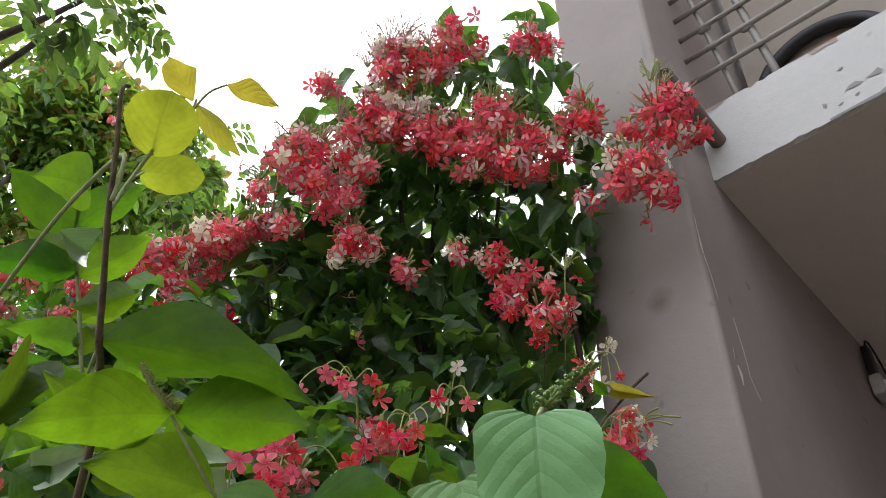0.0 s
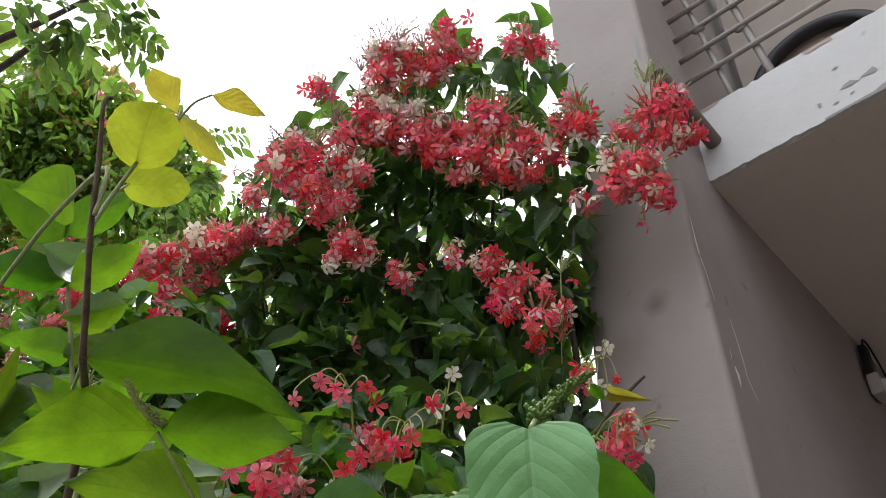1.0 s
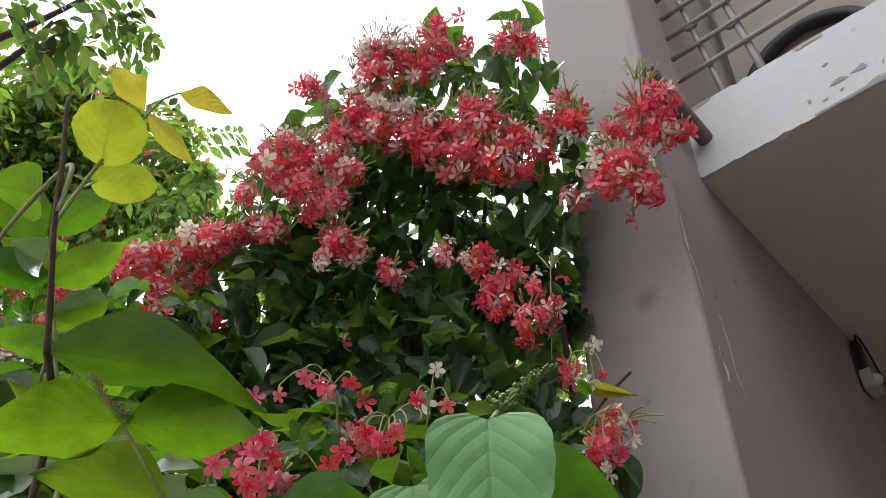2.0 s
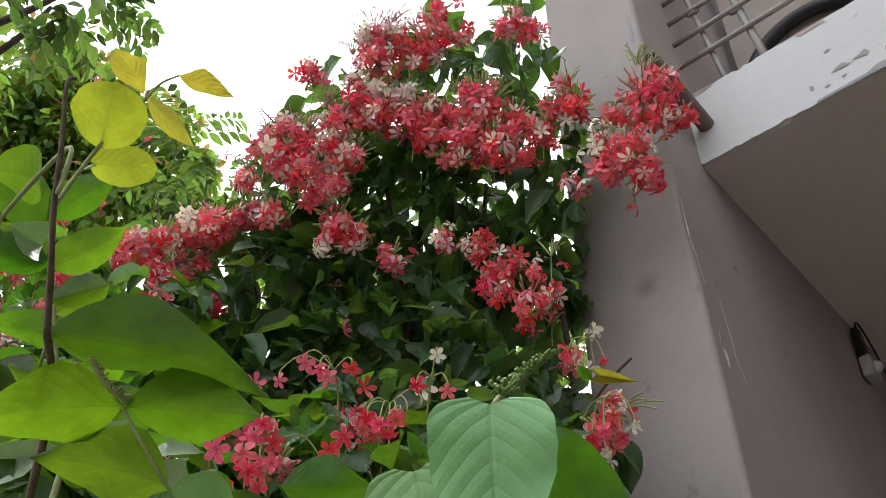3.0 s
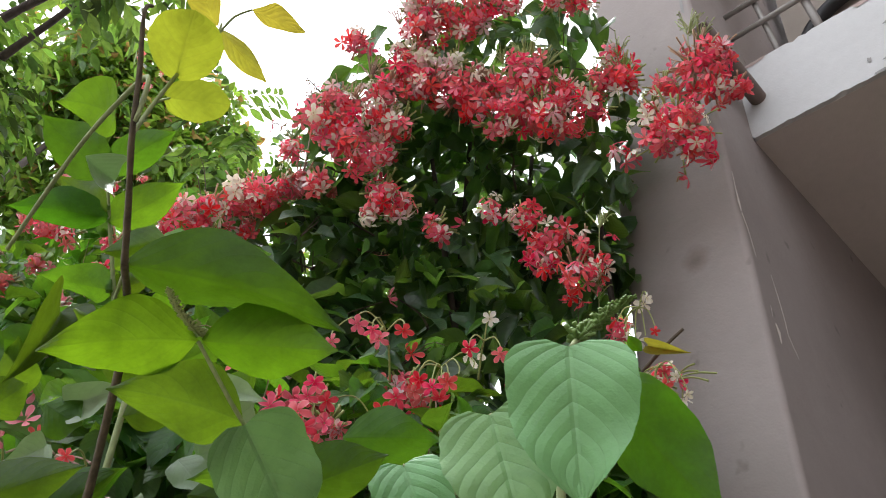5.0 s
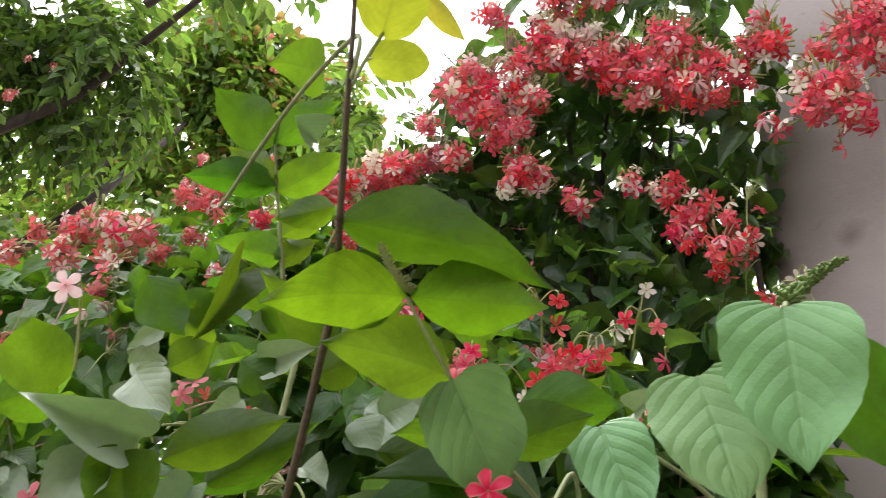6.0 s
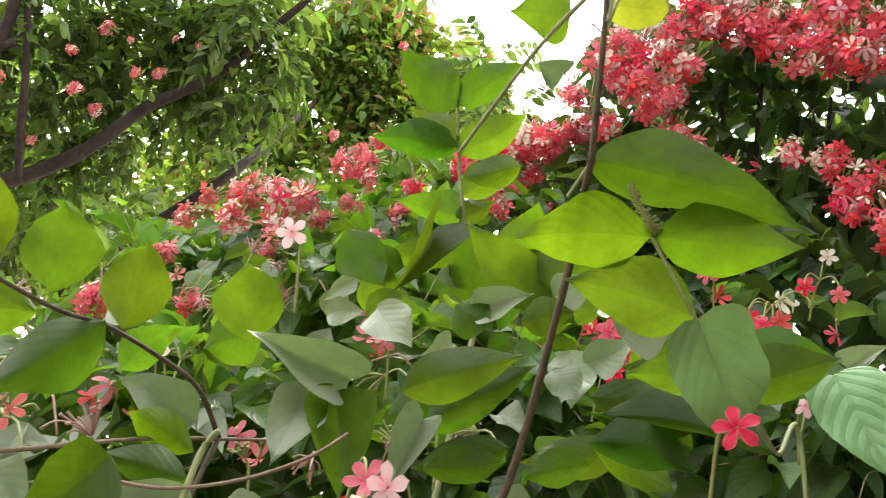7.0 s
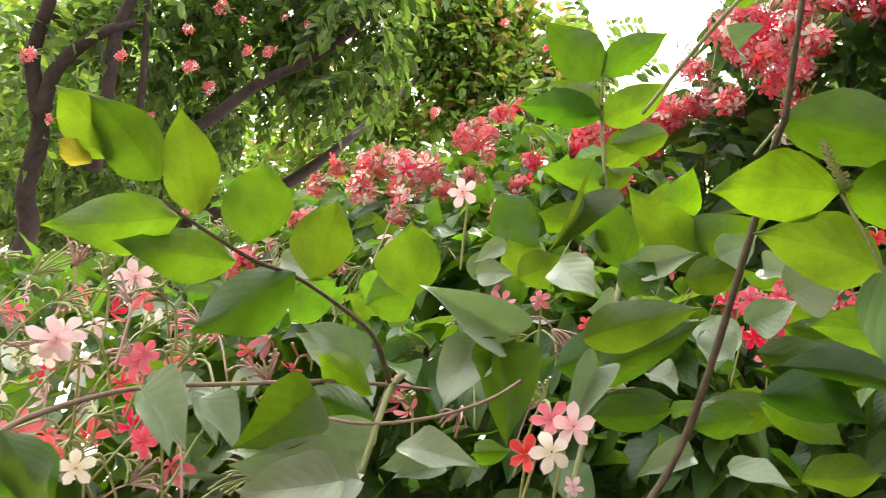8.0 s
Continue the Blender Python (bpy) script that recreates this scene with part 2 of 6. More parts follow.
def where(ob):
    """The pose of an object from its own and its parents' poses."""
    return where(ob.parent) @ ob.matrix_basis if ob.parent else ob.matrix_basis.copy()


def mesh_of(name, verts, faces, mat, uvs=None, smooth=True):
    me = bpy.data.meshes.new(name)
    me.from_pydata([tuple(v) for v in verts], [], faces)
    if uvs is not None:
        layer = me.uv_layers.new(name="UVMap")
        idx = np.empty(len(me.loops), dtype=np.int32)
        me.loops.foreach_get("vertex_index", idx)
        layer.data.foreach_set("uv", np.asarray(uvs, dtype=np.float32)[idx].ravel())
    me.materials.append(mat)
    if smooth:
        me.polygons.foreach_set("use_smooth", [True] * len(me.polygons))
    me.update()
    return me


def part(name, bm, material, parent, label=""):
    """Links a bmesh, in the parent's own space, as one mesh object under it."""
    me = bpy.data.meshes.new(name)
    bm.to_mesh(me)
    bm.free()
    me.materials.append(material)
    ob = new(name, me)
    ob.parent = parent
    return tagged(ob, label)


def box(bm, lo, hi, bevel=0.0, segments=2):
    lo, hi = Vector(lo), Vector(hi)
    m = Matrix.Translation((lo + hi) / 2) @ Matrix.Diagonal((*(hi - lo), 1))
    made = bmesh.ops.create_cube(bm, size=1, matrix=m)
    if bevel:
        edges = list({e for v in made["verts"] for e in v.link_edges})
        bmesh.ops.bevel(bm, geom=edges, offset=bevel, segments=segments, profile=0.5, affect="EDGES")


def spline(points, steps):
    """A smooth run of points through the given ones."""
    p = [Vector(q) for q in points]
    if len(p) == 2:
        return [p[0].lerp(p[1], i / steps) for i in range(steps + 1)]
    out = []
    for i in range(len(p) - 1):
        a, b, c, d = p[max(i - 1, 0)], p[i], p[i + 1], p[min(i + 2, len(p) - 1)]
        for s in range(steps):
            u = s / steps
            out.append(0.5 * ((2 * b) + (c - a) * u + (2 * a - 5 * b + 4 * c - d) * u * u + (3 * b - a - 3 * c + d) * u ** 3))
    out.append(p[-1])
    return out


def tube(points, r0, r1, sides=7, knots=0.0, seed=0):
    """Vertices and faces of a tapered, slightly knotty rod along the points."""
    rng = random.Random(seed)
    verts, faces = [], []
    n = len(points)
    ref = Vector((0.31, 0.17, 0.93))
    for i, q in enumerate(points):
        d = (points[min(i + 1, n - 1)] - points[max(i - 1, 0)]).normalized()
        a = d.cross(ref)
        a = a.normalized() if a.length > 1e-4 else Vector((1, 0, 0))
        b = d.cross(a)
        r = r0 + (r1 - r0) * i / (n - 1)
        r *= 1 + knots * (rng.random() - 0.4)
        for k in range(sides):
            w = 2 * math.pi * k / sides
            verts.append(q + a * (r * math.cos(w)) + b * (r * math.sin(w)))
        if i:
            s = (i - 1) * sides
            for k in range(sides):
                k2 = (k + 1) % sides
                faces.append((s + k, s + k2, s + sides + k2, s + sides + k))
    faces.append(tuple(range(sides))[::-1])
    faces.append(tuple(range((n - 1) * sides, n * sides)))
    return verts, faces


def merged(pieces):
    verts, faces = [], []
    for v, f in pieces:
        o = len(verts)
        verts += v
        faces += [tuple(i + o for i in q) for q in f]
    return verts, faces


def rod(name, parent, points, r0, r1, mat, label="", steps=6, sides=7, knots=0.15, seed=0):
    v, f = tube(spline(points, steps), r0, r1, sides, knots, seed)
    return attach(name, mesh_of(name, v, f, mat), parent, Matrix(), label)


# leaves: unit length along +y from the stalk at the origin, upper face +z
PROFILES = {  # half-width of the blade along its length
    "ovate": ((0, .05), (.03, .24), (.08, .50), (.16, .76), (.27, .95), (.38, 1.0), (.50, .95), (.62, .80), (.74, .57), (.84, .33), (.91, .16), (.96, .06), (1, .01)),
    "heart": ((0, .34), (.02, .62), (.06, .83), (.14, .96), (.27, 1.0), (.44, .98), (.60, .87), (.74, .66), (.86, .38), (.94, .15), (1, .01)),
    "round": ((0, .12), (.03, .42), (.10, .72), (.22, .93), (.38, 1.0), (.55, .99), (.70, .88), (.83, .68), (.93, .40), (.98, .18), (1, .02)),
    "lance": ((0, .03), (.08, .35), (.22, .75), (.38, 1.0), (.55, .92), (.72, .62), (.88, .25), (1, .01))}


def half_width(profile, v):
    """The profile at v, smoothly joined."""
    p = PROFILES[profile]
    i = max(k for k in range(len(p) - 1) if p[k][0] <= v)
    (x0, y0), (x1, y1) = p[i], p[i + 1]

    def slope(k):
        a, c = p[max(k - 1, 0)], p[min(k + 1, len(p) - 1)]
        return (c[1] - a[1]) / (c[0] - a[0])
    h = x1 - x0
    u = (v - x0) / h
    m0, m1 = slope(i) * h, slope(i + 1) * h
    return max(0.004, (2 * u ** 3 - 3 * u * u + 1) * y0 + (u ** 3 - 2 * u * u + u) * m0 + (3 * u * u - 2 * u ** 3) * y1 + (u ** 3 - u * u) * m1)


def leaf_shape(rows, cols, fold=0.25, curl=0.2, wave=0.03, profile="ovate", seed=0, heart=0.0, bend=0.0, bow=0.0, edge=0.03, twist=0.0):
    """Vertices, faces and UVs of one blade: folded along the midrib, curled down to the tip, wavy, bent and twisted."""
    rng = random.Random(seed)
    ph, ph2 = rng.random() * 6, rng.random() * 6
    verts, uvs, faces = [], [], []
    for i in range(rows + 1):
        v = (i / rows) ** 1.12
        w = 0.5 * half_width(profile, min(v, 0.9999))
        sway = bend * (v - 0.3) * v + bow * v * (1 - v)
        for j in range(-cols, cols + 1):
            u = j / cols
            ripple = wave * math.sin(v * 11 + (ph if u > 0 else ph2)) * abs(u) ** 1.5
            z = abs(u) ** 1.3 * w * fold - curl * v * v * 0.5 + ripple + 0.012 * math.sin(v * 7 + ph)
            y = v - curl * 0.18 * v * v - (heart * 0.16 * abs(u) * (1 - v / 0.2) if v < 0.2 else 0)
            z += twist * (v - 0.3) * u * w
            verts.append(Vector((u * w * (1 + edge * math.sin(v * (9 + ph) + ph2 + (2.1 if u > 0 else 0)) + 0.012 * math.sin(v * 41 + ph * 3 + u)) + sway, y, z)))
            uvs.append((0.5 + u * 0.5, v))
    c = 2 * cols + 1
    for i in range(rows):
        for j in range(2 * cols):
            a = i * c + j
            faces.append((a, a + 1, a + c + 1, a + c))
    return verts, faces, uvs


def leaf_pose(base, tip, width, face):
    """The pose and scale that lay a unit leaf from base to tip, its upper face turned towards the way `face`."""
    base, tip = Vector(base), Vector(tip)
    y = tip - base
    length = y.length
    y.normalize()
    z = Vector(face) - y * y.dot(Vector(face))
    z.normalize()
    x = y.cross(z)
    m = Matrix((x, y, z)).transposed().to_4x4()
    return Matrix.Translation(base) @ m @ Matrix.Diagonal((width, length, length, 1))


def straightened(verts):
    """The blade turned and stretched so that its tip lies at unit length along +y."""
    tip = verts[-1] * 0.5 + verts[-2] * 0.5
    turn = math.atan2(tip.z, tip.y)
    length = math.hypot(tip.y, tip.z)
    c, n = math.cos(turn), math.sin(turn)
    return [Vector((p.x - tip.x * p.y / tip.y, (p.y * c + p.z * n) / length, (p.z * c - p.y * n) / length)) for p in verts]


FINE = {}


def fine_leaf(mat, kind, seed):
    """A finely cut single leaf mesh, shared by leaves of one material and shape."""
    key = (mat.name, kind, seed % 5)
    if key not in FINE:
        fold, curl, wave, profile, heart = {
            "flat": (0.26, 0.22, 0.045, "ovate", 0.0), "arched": (0.32, 0.55, 0.03, "ovate", 0.0), "cupped": (0.6, 0.22, 0.06, "ovate", 0.0),
            "heart": (0.12, 0.26, 0.03, "heart", 0.3), "round": (0.12, 0.12, 0.02, "round", 0.5), "folded": (0.95, 0.45, 0.05, "ovate", 0.0),
            "slim": (0.3, 0.3, 0.03, "lance", 0.0), "drooped": (0.45, 0.55, 0.05, "ovate", 0.0)}[kind]
        v, f, u = leaf_shape(26, 6, fold, curl, wave, profile, len(FINE) * 7 + 1, heart, (-0.22, 0.08, 0.26, -0.1, 0.15)[seed % 5] * (0.3 if kind in ("heart", "round") else 1.0), 0.5 if kind == "drooped" else 0.0, 0.02 if kind in ("heart", "round") else 0.03, (0.5, -0.45, 0.25, -0.6, 0.4)[seed % 5] * (0.1 if kind in ("heart", "round") else 1.0))
        FINE[key] = mesh_of("leaf", straightened(v), f, mat, u)
    return FINE[key]


def leaf(parent, base, tip, width, face, mat, kind="arched", label=""):
    return attach("leaf", fine_leaf(mat, kind, int(abs(base[0] * 1000))), parent, leaf_pose(base, tip, width, face), label)


def blocks(q, at, r):
    """Whether q lies between a flower head and the camera, where leaves are left out."""
    d = q - at
    s = min(max(d.dot(TO_CAMERA) / TO_CAMERA.length_squared, 0.0), 0.45)
    return (d - TO_CAMERA * s).length < r * 1.05 + 0.02


COARSE = [leaf_shape(6, 2, f, c, w, "ovate", s, 0, (-0.15, 0.1, 0.2, 0)[s], twist=(0.4, -0.5, 0.3, -0.2)[s]) for s, (f, c, w) in enumerate(((0.2, 0.2, 0.03), (0.4, 0.5, 0.04), (0.6, 0.3, 0.05), (0.15, 0.7, 0.02)))]


VIEW_LIMIT = Vector((0.885, 0.465, 0.0))  # limit plane laid along camera rays to keep leaves off the wall in view
TO_CAMERA = Vector((0.52, -0.52, -0.55))  # rough way from the plants to the camera


def scatter_leaves(clumps, size, rng, droop=0.5, up=0.55, inner=0.25, clear=(), light=Vector((0, 0, 0))):
    """Leaf poses strewn through round clumps, turned outwards, drooping, upper faces to the light."""
    poses = []
    for cx, cy, cz, r, n in clumps:
        for _ in range(int(n)):
            d = Vector((rng.gauss(0, 1), rng.gauss(0, 1), rng.gauss(0, 1))).normalized()
            q = Vector((cx, cy, cz)) + d * r * (inner + (1 - inner) * rng.random() ** 0.5)
            if any(blocks(q, c, r2) for c, r2 in clear):
                continue
            way = (d * 0.8 + Vector((rng.uniform(-1, 1), rng.uniform(-1, 1), rng.uniform(-1, 0.6))) * 0.9 + Vector((0, 0, -droop))).normalized()
            face = (d * 0.5 + light + Vector((rng.uniform(-0.7, 0.7), rng.uniform(-0.7, 0.7), up))).normalized()
            s = size * rng.uniform(0.6, 1.25)
            tip = q + way * s
            if tip.z < 2.78 and max(VIEW_LIMIT.dot(tip), VIEW_LIMIT.dot(q)) > (-0.262 if tip.z > 2.22 else -0.21) or tip.z > 3.0 and VIEW_LIMIT.dot(tip) > -0.285:
                continue
            poses.append((q, way, face, s, s * rng.uniform(0.48, 0.66)))
    return poses


def leaf_mass(name, parent, poses, mat, rng, shapes=COARSE, label=""):
    """Many leaves as one mesh of kind stuff."""
    V, U, Fc = [], [], []
    o = 0
    for q, way, face, s, w in poses:
        sv, sf, su = shapes[rng.randrange(len(shapes))]
        m = np.array(leaf_pose(q, q + way * s, w, face))
        a = np.array([(*p, 1.0) for p in sv]) @ m.T
        V.append(a[:, :3])
        U.append(np.array(su))
        Fc += [tuple(i + o for i in f) for f in sf]
        o += len(sv)
    me = mesh_of(name, np.concatenate(V), Fc, mat, np.concatenate(U))
    return attach(name, me, parent, Matrix(), label, "stuff")


def twig_mass(name, parent, clumps, n, r, mat, rng, label):
    """Thin crossing twigs inside a plant, one mesh of kind stuff."""
    pieces = []
    for _ in range(n):
        x, y, z, cr, _n = rng.choice([c for c in clumps if c[3] > 0.075])
        a = Vector((x, y, z)) + Vector((rng.uniform(-1, 1), rng.uniform(-1, 1), rng.uniform(-1, 0.1))) * (0.6 * cr)
        d = Vector((rng.uniform(-1, 1), rng.uniform(-1, 1), rng.uniform(-0.2, 1.2))).normalized() * rng.uniform(0.05, 0.13)
        side = Vector((rng.uniform(-1, 1), rng.uniform(-1, 1), rng.uniform(-1, 1))) * 0.03
        pieces.append(tube(spline((a, a + d * 0.5 + side, a + d), 4), r * rng.uniform(0.7, 1.4), r * 0.5, 5))
        if rng.random() < 0.6:
            m = a + d * 0.5 + side
            pieces.append(tube(spline((m, m + d * 0.25 - side * 2 + Vector((0, 0, 0.02)), m + d * 0.4 - side * 3), 3), r * 0.6, r * 0.35, 4))
    return attach(name, mesh_of(name, *merged(pieces), mat), parent, Matrix(), label, "stuff")


SHARED = {}


def single_leaves(parent, poses, mat, rng):
    """Leaves that can be told apart, each an object of its own on a few shared meshes."""
    if mat.name not in SHARED:
        SHARED[mat.name] = [mesh_of("leaf", v, f, mat, u) for v, f, u in (
            leaf_shape(9, 2, a, c, w, "ovate", s, 0, (-0.2, 0.12, 0.25, 0)[s], twist=(0.5, -0.6, 0.3, -0.3)[s]) for s, (a, c, w) in enumerate(((0.2, 0.25, 0.03), (0.4, 0.5, 0.04), (0.6, 0.3, 0.05), (0.15, 0.7, 0.02))))]
    inv = where(parent).inverted()
    for q, way, face, s, w in poses:
        attach("leaf", rng.choice(SHARED[mat.name]), parent, leaf_pose(q, q + way * s, w, face), inverse=inv)


def near_first(poses, n):
    """The n poses furthest towards the camera, and the rest."""
    order = sorted(poses, key=lambda p: -p[0].dot(TO_CAMERA))
    return order[:n], order[n:]


# flowers: a star of five petals facing +z, unit radius
def fine_flower(mat, seed, reflex):
    """A star of five smooth rounded petals with a small raised throat, for flowers close by."""
    rng = random.Random(seed)
    verts, uvs, faces = [], [], []
    for p in range(5):
        a = 2 * math.pi * p / 5 + rng.uniform(-0.1, 0.1)
        ca, sa = math.cos(a), math.sin(a)
        size, lift, twist = rng.uniform(0.9, 1.06), rng.uniform(-0.1, 0.15) - reflex, rng.uniform(-0.12, 0.12)
        o, n, c = len(verts), 11, 4
        for i in range(n):
            r = 0.05 + 0.95 * i / (n - 1)
            w = 0.29 * (0.22 + 0.78 * math.sin(0.5 * math.pi * min(1, r / 0.66)) ** 1.3) * (1 - max(0, (r - 0.66) / 0.345) ** 2.4) ** 0.5
            for j in range(-c, c + 1):
                u = j / c
                x, y = r * size * (1 - 0.06 * u * u * (r > 0.8)), u * w * size
                z = 0.1 + lift * r * r + 0.05 * u * u * r + twist * u * w * 2 + 0.02 * math.sin(7 * r + 3 * u + p) - 0.12 * (1 - r) ** 6
                verts.append((x * ca - y * sa, x * sa + y * ca, z))
                uvs.append((0.5 + u * 0.5, r))
        k = 2 * c + 1
        for i in range(n - 1):
            for j in range(2 * c):
                b = o + i * k + j
                faces.append((b, b + 1, b + k + 1, b + k))
    return mesh_of("flower", verts, faces, mat, uvs)


def flower_mesh(mat, seed, reflex):
    rng = random.Random(seed)
    verts, uvs, faces = [], [], []
    for p in range(5):
        a = 2 * math.pi * p / 5 + rng.uniform(-0.12, 0.12)
        ca, sa = math.cos(a), math.sin(a)
        size, lift = rng.uniform(0.88, 1.08), rng.uniform(-0.1, 0.15) - reflex
        o = len(verts)
        rows = ((0.06, 0.05), (0.33, 0.135), (0.62, 0.245), (0.86, 0.235), (1.0, 0.08))
        for r, w in rows:
            for u in (-1, 0, 1):
                x, y = r * size, u * w * size
                z = 0.12 + lift * r * r + abs(u) * 0.06 * r - (0.1 if r < 0.1 else 0)
                verts.append((x * ca - y * sa, x * sa + y * ca, z))
                uvs.append((0.5 + u * 0.5, r))
        for i in range(4):
            for j in range(2):
                b = o + i * 3 + j
                faces.append((b, b + 1, b + 4, b + 3))
    return mesh_of("flower", verts, faces, mat, uvs)


FLOWERS = {c: [flower_mesh(m, s, rf) for s, rf in ((1, 0.2), (2, 0.6), (3, -0.35), (4, 1.0))]
           for c, m in (("red", M_RED), ("coral", M_CORAL), ("pink", M_PINK), ("white", M_WHITE))}
NEAR_FLOWERS = {c: [fine_flower(m, s, rf) for s, rf in ((1, 0.1), (2, 0.4), (3, -0.2))]
                for c, m in (("red", M_RED), ("coral", M_CORAL), ("pink", M_PINK), ("white", M_WHITE))}
FLOWER_R = 0.0162


def facing(q, way, size, spin=0.0):
    turn = Vector(way).to_track_quat("Z", "Y").to_matrix().to_4x4()
    return Matrix.Translation(q) @ turn @ pose(0, 0, 0, 0, 0, spin) @ Matrix.Diagonal((size, size, size, 1))


def flower_cluster(parent, at, r, seed, white=0.15, coral=0.2, buds=0.5, view_way=(0.45, -0.55, -0.25), flower_r=FLOWER_R):
    """A hanging head of flowers: tubes that spread from one stalk, a star at each end, buds among them."""
    rng = random.Random(seed)
    at, lean = Vector(at), Vector(view_way)
    root = at + Vector((0, 0, r * 0.35)) - lean * (0.35 * r)
    n = max(1, int(round(3.1 * (r / flower_r) ** 2 * rng.uniform(0.9, 1.15)))) if r > flower_r * 1.3 else 1
    n = min(n, 80)
    tubes, stars = [], []
    for i in range(n):
        d = Vector((rng.gauss(0, 1), rng.gauss(0, 1), rng.gauss(0, 1))).normalized()
        # flowers on the far side are mirrored towards the camera
        if n > 1 and d.dot(lean) < -0.35 * lean.length:
            d = (d - 2 * d.dot(lean) / lean.length_squared * lean)
        q = at + d * r * rng.uniform(0.35, 0.88 + 0.18 * rng.random())
        mid = (root + q) / 2 + Vector((0, 0, 0.25 * r)) + d * 0.15 * r
        tubes.append(tube(spline((root, mid, q), 3), 0.0011, 0.0014, 4))
        stars.append((q, (d + lean * 0.3 + Vector((rng.uniform(-1, 1), rng.uniform(-1, 1), rng.uniform(-1.2, 0.8))) * 0.85).normalized()))
    for i in range(int(n * buds)):
        d = Vector((rng.gauss(0, 1), rng.gauss(0, 1), rng.gauss(0, 1) + 0.7)).normalized()
        q = root + d * r * rng.uniform(0.8, 1.35)
        tubes.append(tube([root, root.lerp(q, 0.8), q], 0.0012, 0.0022, 4))
    stem_end = root + Vector((rng.uniform(-0.3, 0.3) * r, rng.uniform(-0.3, 0.3) * r, 0)) - lean * (1.2 * r)
    tubes.append(tube(spline((stem_end, (stem_end + root) / 2 + Vector((0, 0, 0.3 * r)), root), 3), 0.0018, 0.0015, 5))
    head = attach("flower_head", mesh_of("flower_head", *merged(tubes), M_TUBE if rng.random() < 0.6 else M_TUBE_RED), parent, Matrix())
    inv = where(head).inverted()
    for q, d in stars:
        c = "white" if rng.random() < white * 0.55 + 0.05 else "pink" if rng.random() < white * 0.45 + 0.05 else "coral" if rng.random() < coral else "red"
        attach("flower", rng.choice(FLOWERS[c]), head, facing(q, d, flower_r * rng.uniform(0.85, 1.15), rng.uniform(0, 72)), inverse=inv)
    return head


def bud_spray(parent, at, r, seed, n=12, lean=None):
    """A tuft of thin curved flower tubes that end in closed buds, as one mesh."""
    rng = random.Random(seed)
    at = Vector(at)
    lean = lean or Vector((rng.uniform(-0.6, 0.8), rng.uniform(-0.8, 0.6), rng.uniform(-0.2, 0.9))).normalized()
    pieces = []
    for _ in range(n):
        d = (Vector((rng.gauss(0, 1), rng.gauss(0, 1), rng.gauss(0, 1))).normalized() * 0.62 + lean).normalized()
        s = r * rng.uniform(0.6, 1.25)
        sag = Vector((0, 0, -rng.uniform(0.0, 0.45) * s))
        run = spline((at + d * 0.05 * s, at + d * 0.55 * s, at + d * 0.85 * s + sag * 0.4, at + d * s + sag), 3)
        pieces.append(tube(run[:-2], 0.0008, 0.0009, 5))
        pieces.append(tube([run[-3], run[-2].lerp(run[-3], 0.4), run[-2], run[-1]], 0.0009, 0.0016, 5))
    pieces.append(tube(spline((at - lean * r * 1.5 + Vector((0, 0, -r)), at - lean * r * 0.6, at), 3), 0.0011, 0.0010, 5))
    return attach("bud_spray", mesh_of("bud_spray", *merged(pieces), (M_SPRAY, M_BUD, M_SPRAY)[seed % 3]), parent, Matrix())


# ---------------------------------------------------------------- the ground
k = 400.0
ground = new("ground", mesh_of("ground", [(-k, -k, 0), (k, -k, 0), (k, k, 0), (-k, k, 0)], [(0, 1, 2, 3)], M_SOIL, smooth=False))
tagged(ground, "unseen soil under the plants and beside the house, paled to bounce light", "ground", kind="structure")

# ---------------------------------------------------------------- the house: column, wall, balcony slab
SOFFIT, SLAB_TOP = 2.95, 3.18


def structure(name, boxes, mat, label, category, bevel=0.004, segments=2):
    bm = bmesh.new()
    for lo, hi in boxes:
        box(bm, lo, hi, bevel, segments)
    me = bpy.data.meshes.new(name)
    bm.to_mesh(me)
    bm.free()
    me.materials.append(mat)
    return tagged(new(name, me), label, category, kind="structure")


wall = structure("wall_1", [((-0.25, -0.17, 0), (0.0, 4.0, 6.2))], M_WALL, "mauve-grey plastered house wall and pillar with flaking paint along the edge", "wall", 0.012, 8)
structure("wall_2", [((0.0, 3.8, 0), (4.0, 4.0, SOFFIT))], M_WALL, "plastered house wall closing the porch", "wall", 0)
structure("wall_balcony_back", [((0.0, 0.45, SLAB_TOP), (4.0, 0.62, 6.2))], M_BEIGE, "beige plastered wall behind the balcony grille", "wall", 0)
# added out of view: keeps light from the right off the pillar's side
structure("wall_3", [((4.0, -7.5, 0), (4.2, 4.0, 6.2))], M_WALL, "unseen plastered wall, added to block light from the right", "wall", 0)
# light blocker out of view, added to darken the wall under the slab
structure("wall_5", [((1.5, 0.4, 0), (1.65, 3.8, SOFFIT))], M_WALL, "unseen plastered wall under the balcony, added to block side light", "wall", 0)
# stands unseen behind the camera, added to cut off the low sky
structure("wall_4", [((-1.5, -7.7, 0), (4.2, -7.5, 3.6))], M_WALL, "unseen plastered wall behind the camera, added to block low sky light", "wall", 0)
slab = structure("ceiling_slab", [((-0.02, 0.011, SOFFIT), (4.0, 3.8, SLAB_TOP - 0.01))], M_SOFFIT, "grey-brown plastered underside of the balcony slab", "ceiling", 0)
structure("ceiling_balcony", [((-0.3, -0.2, 6.2), (4.0, 0.9, 6.35))], M_SOFFIT, "plastered slab over the balcony", "ceiling", 0)


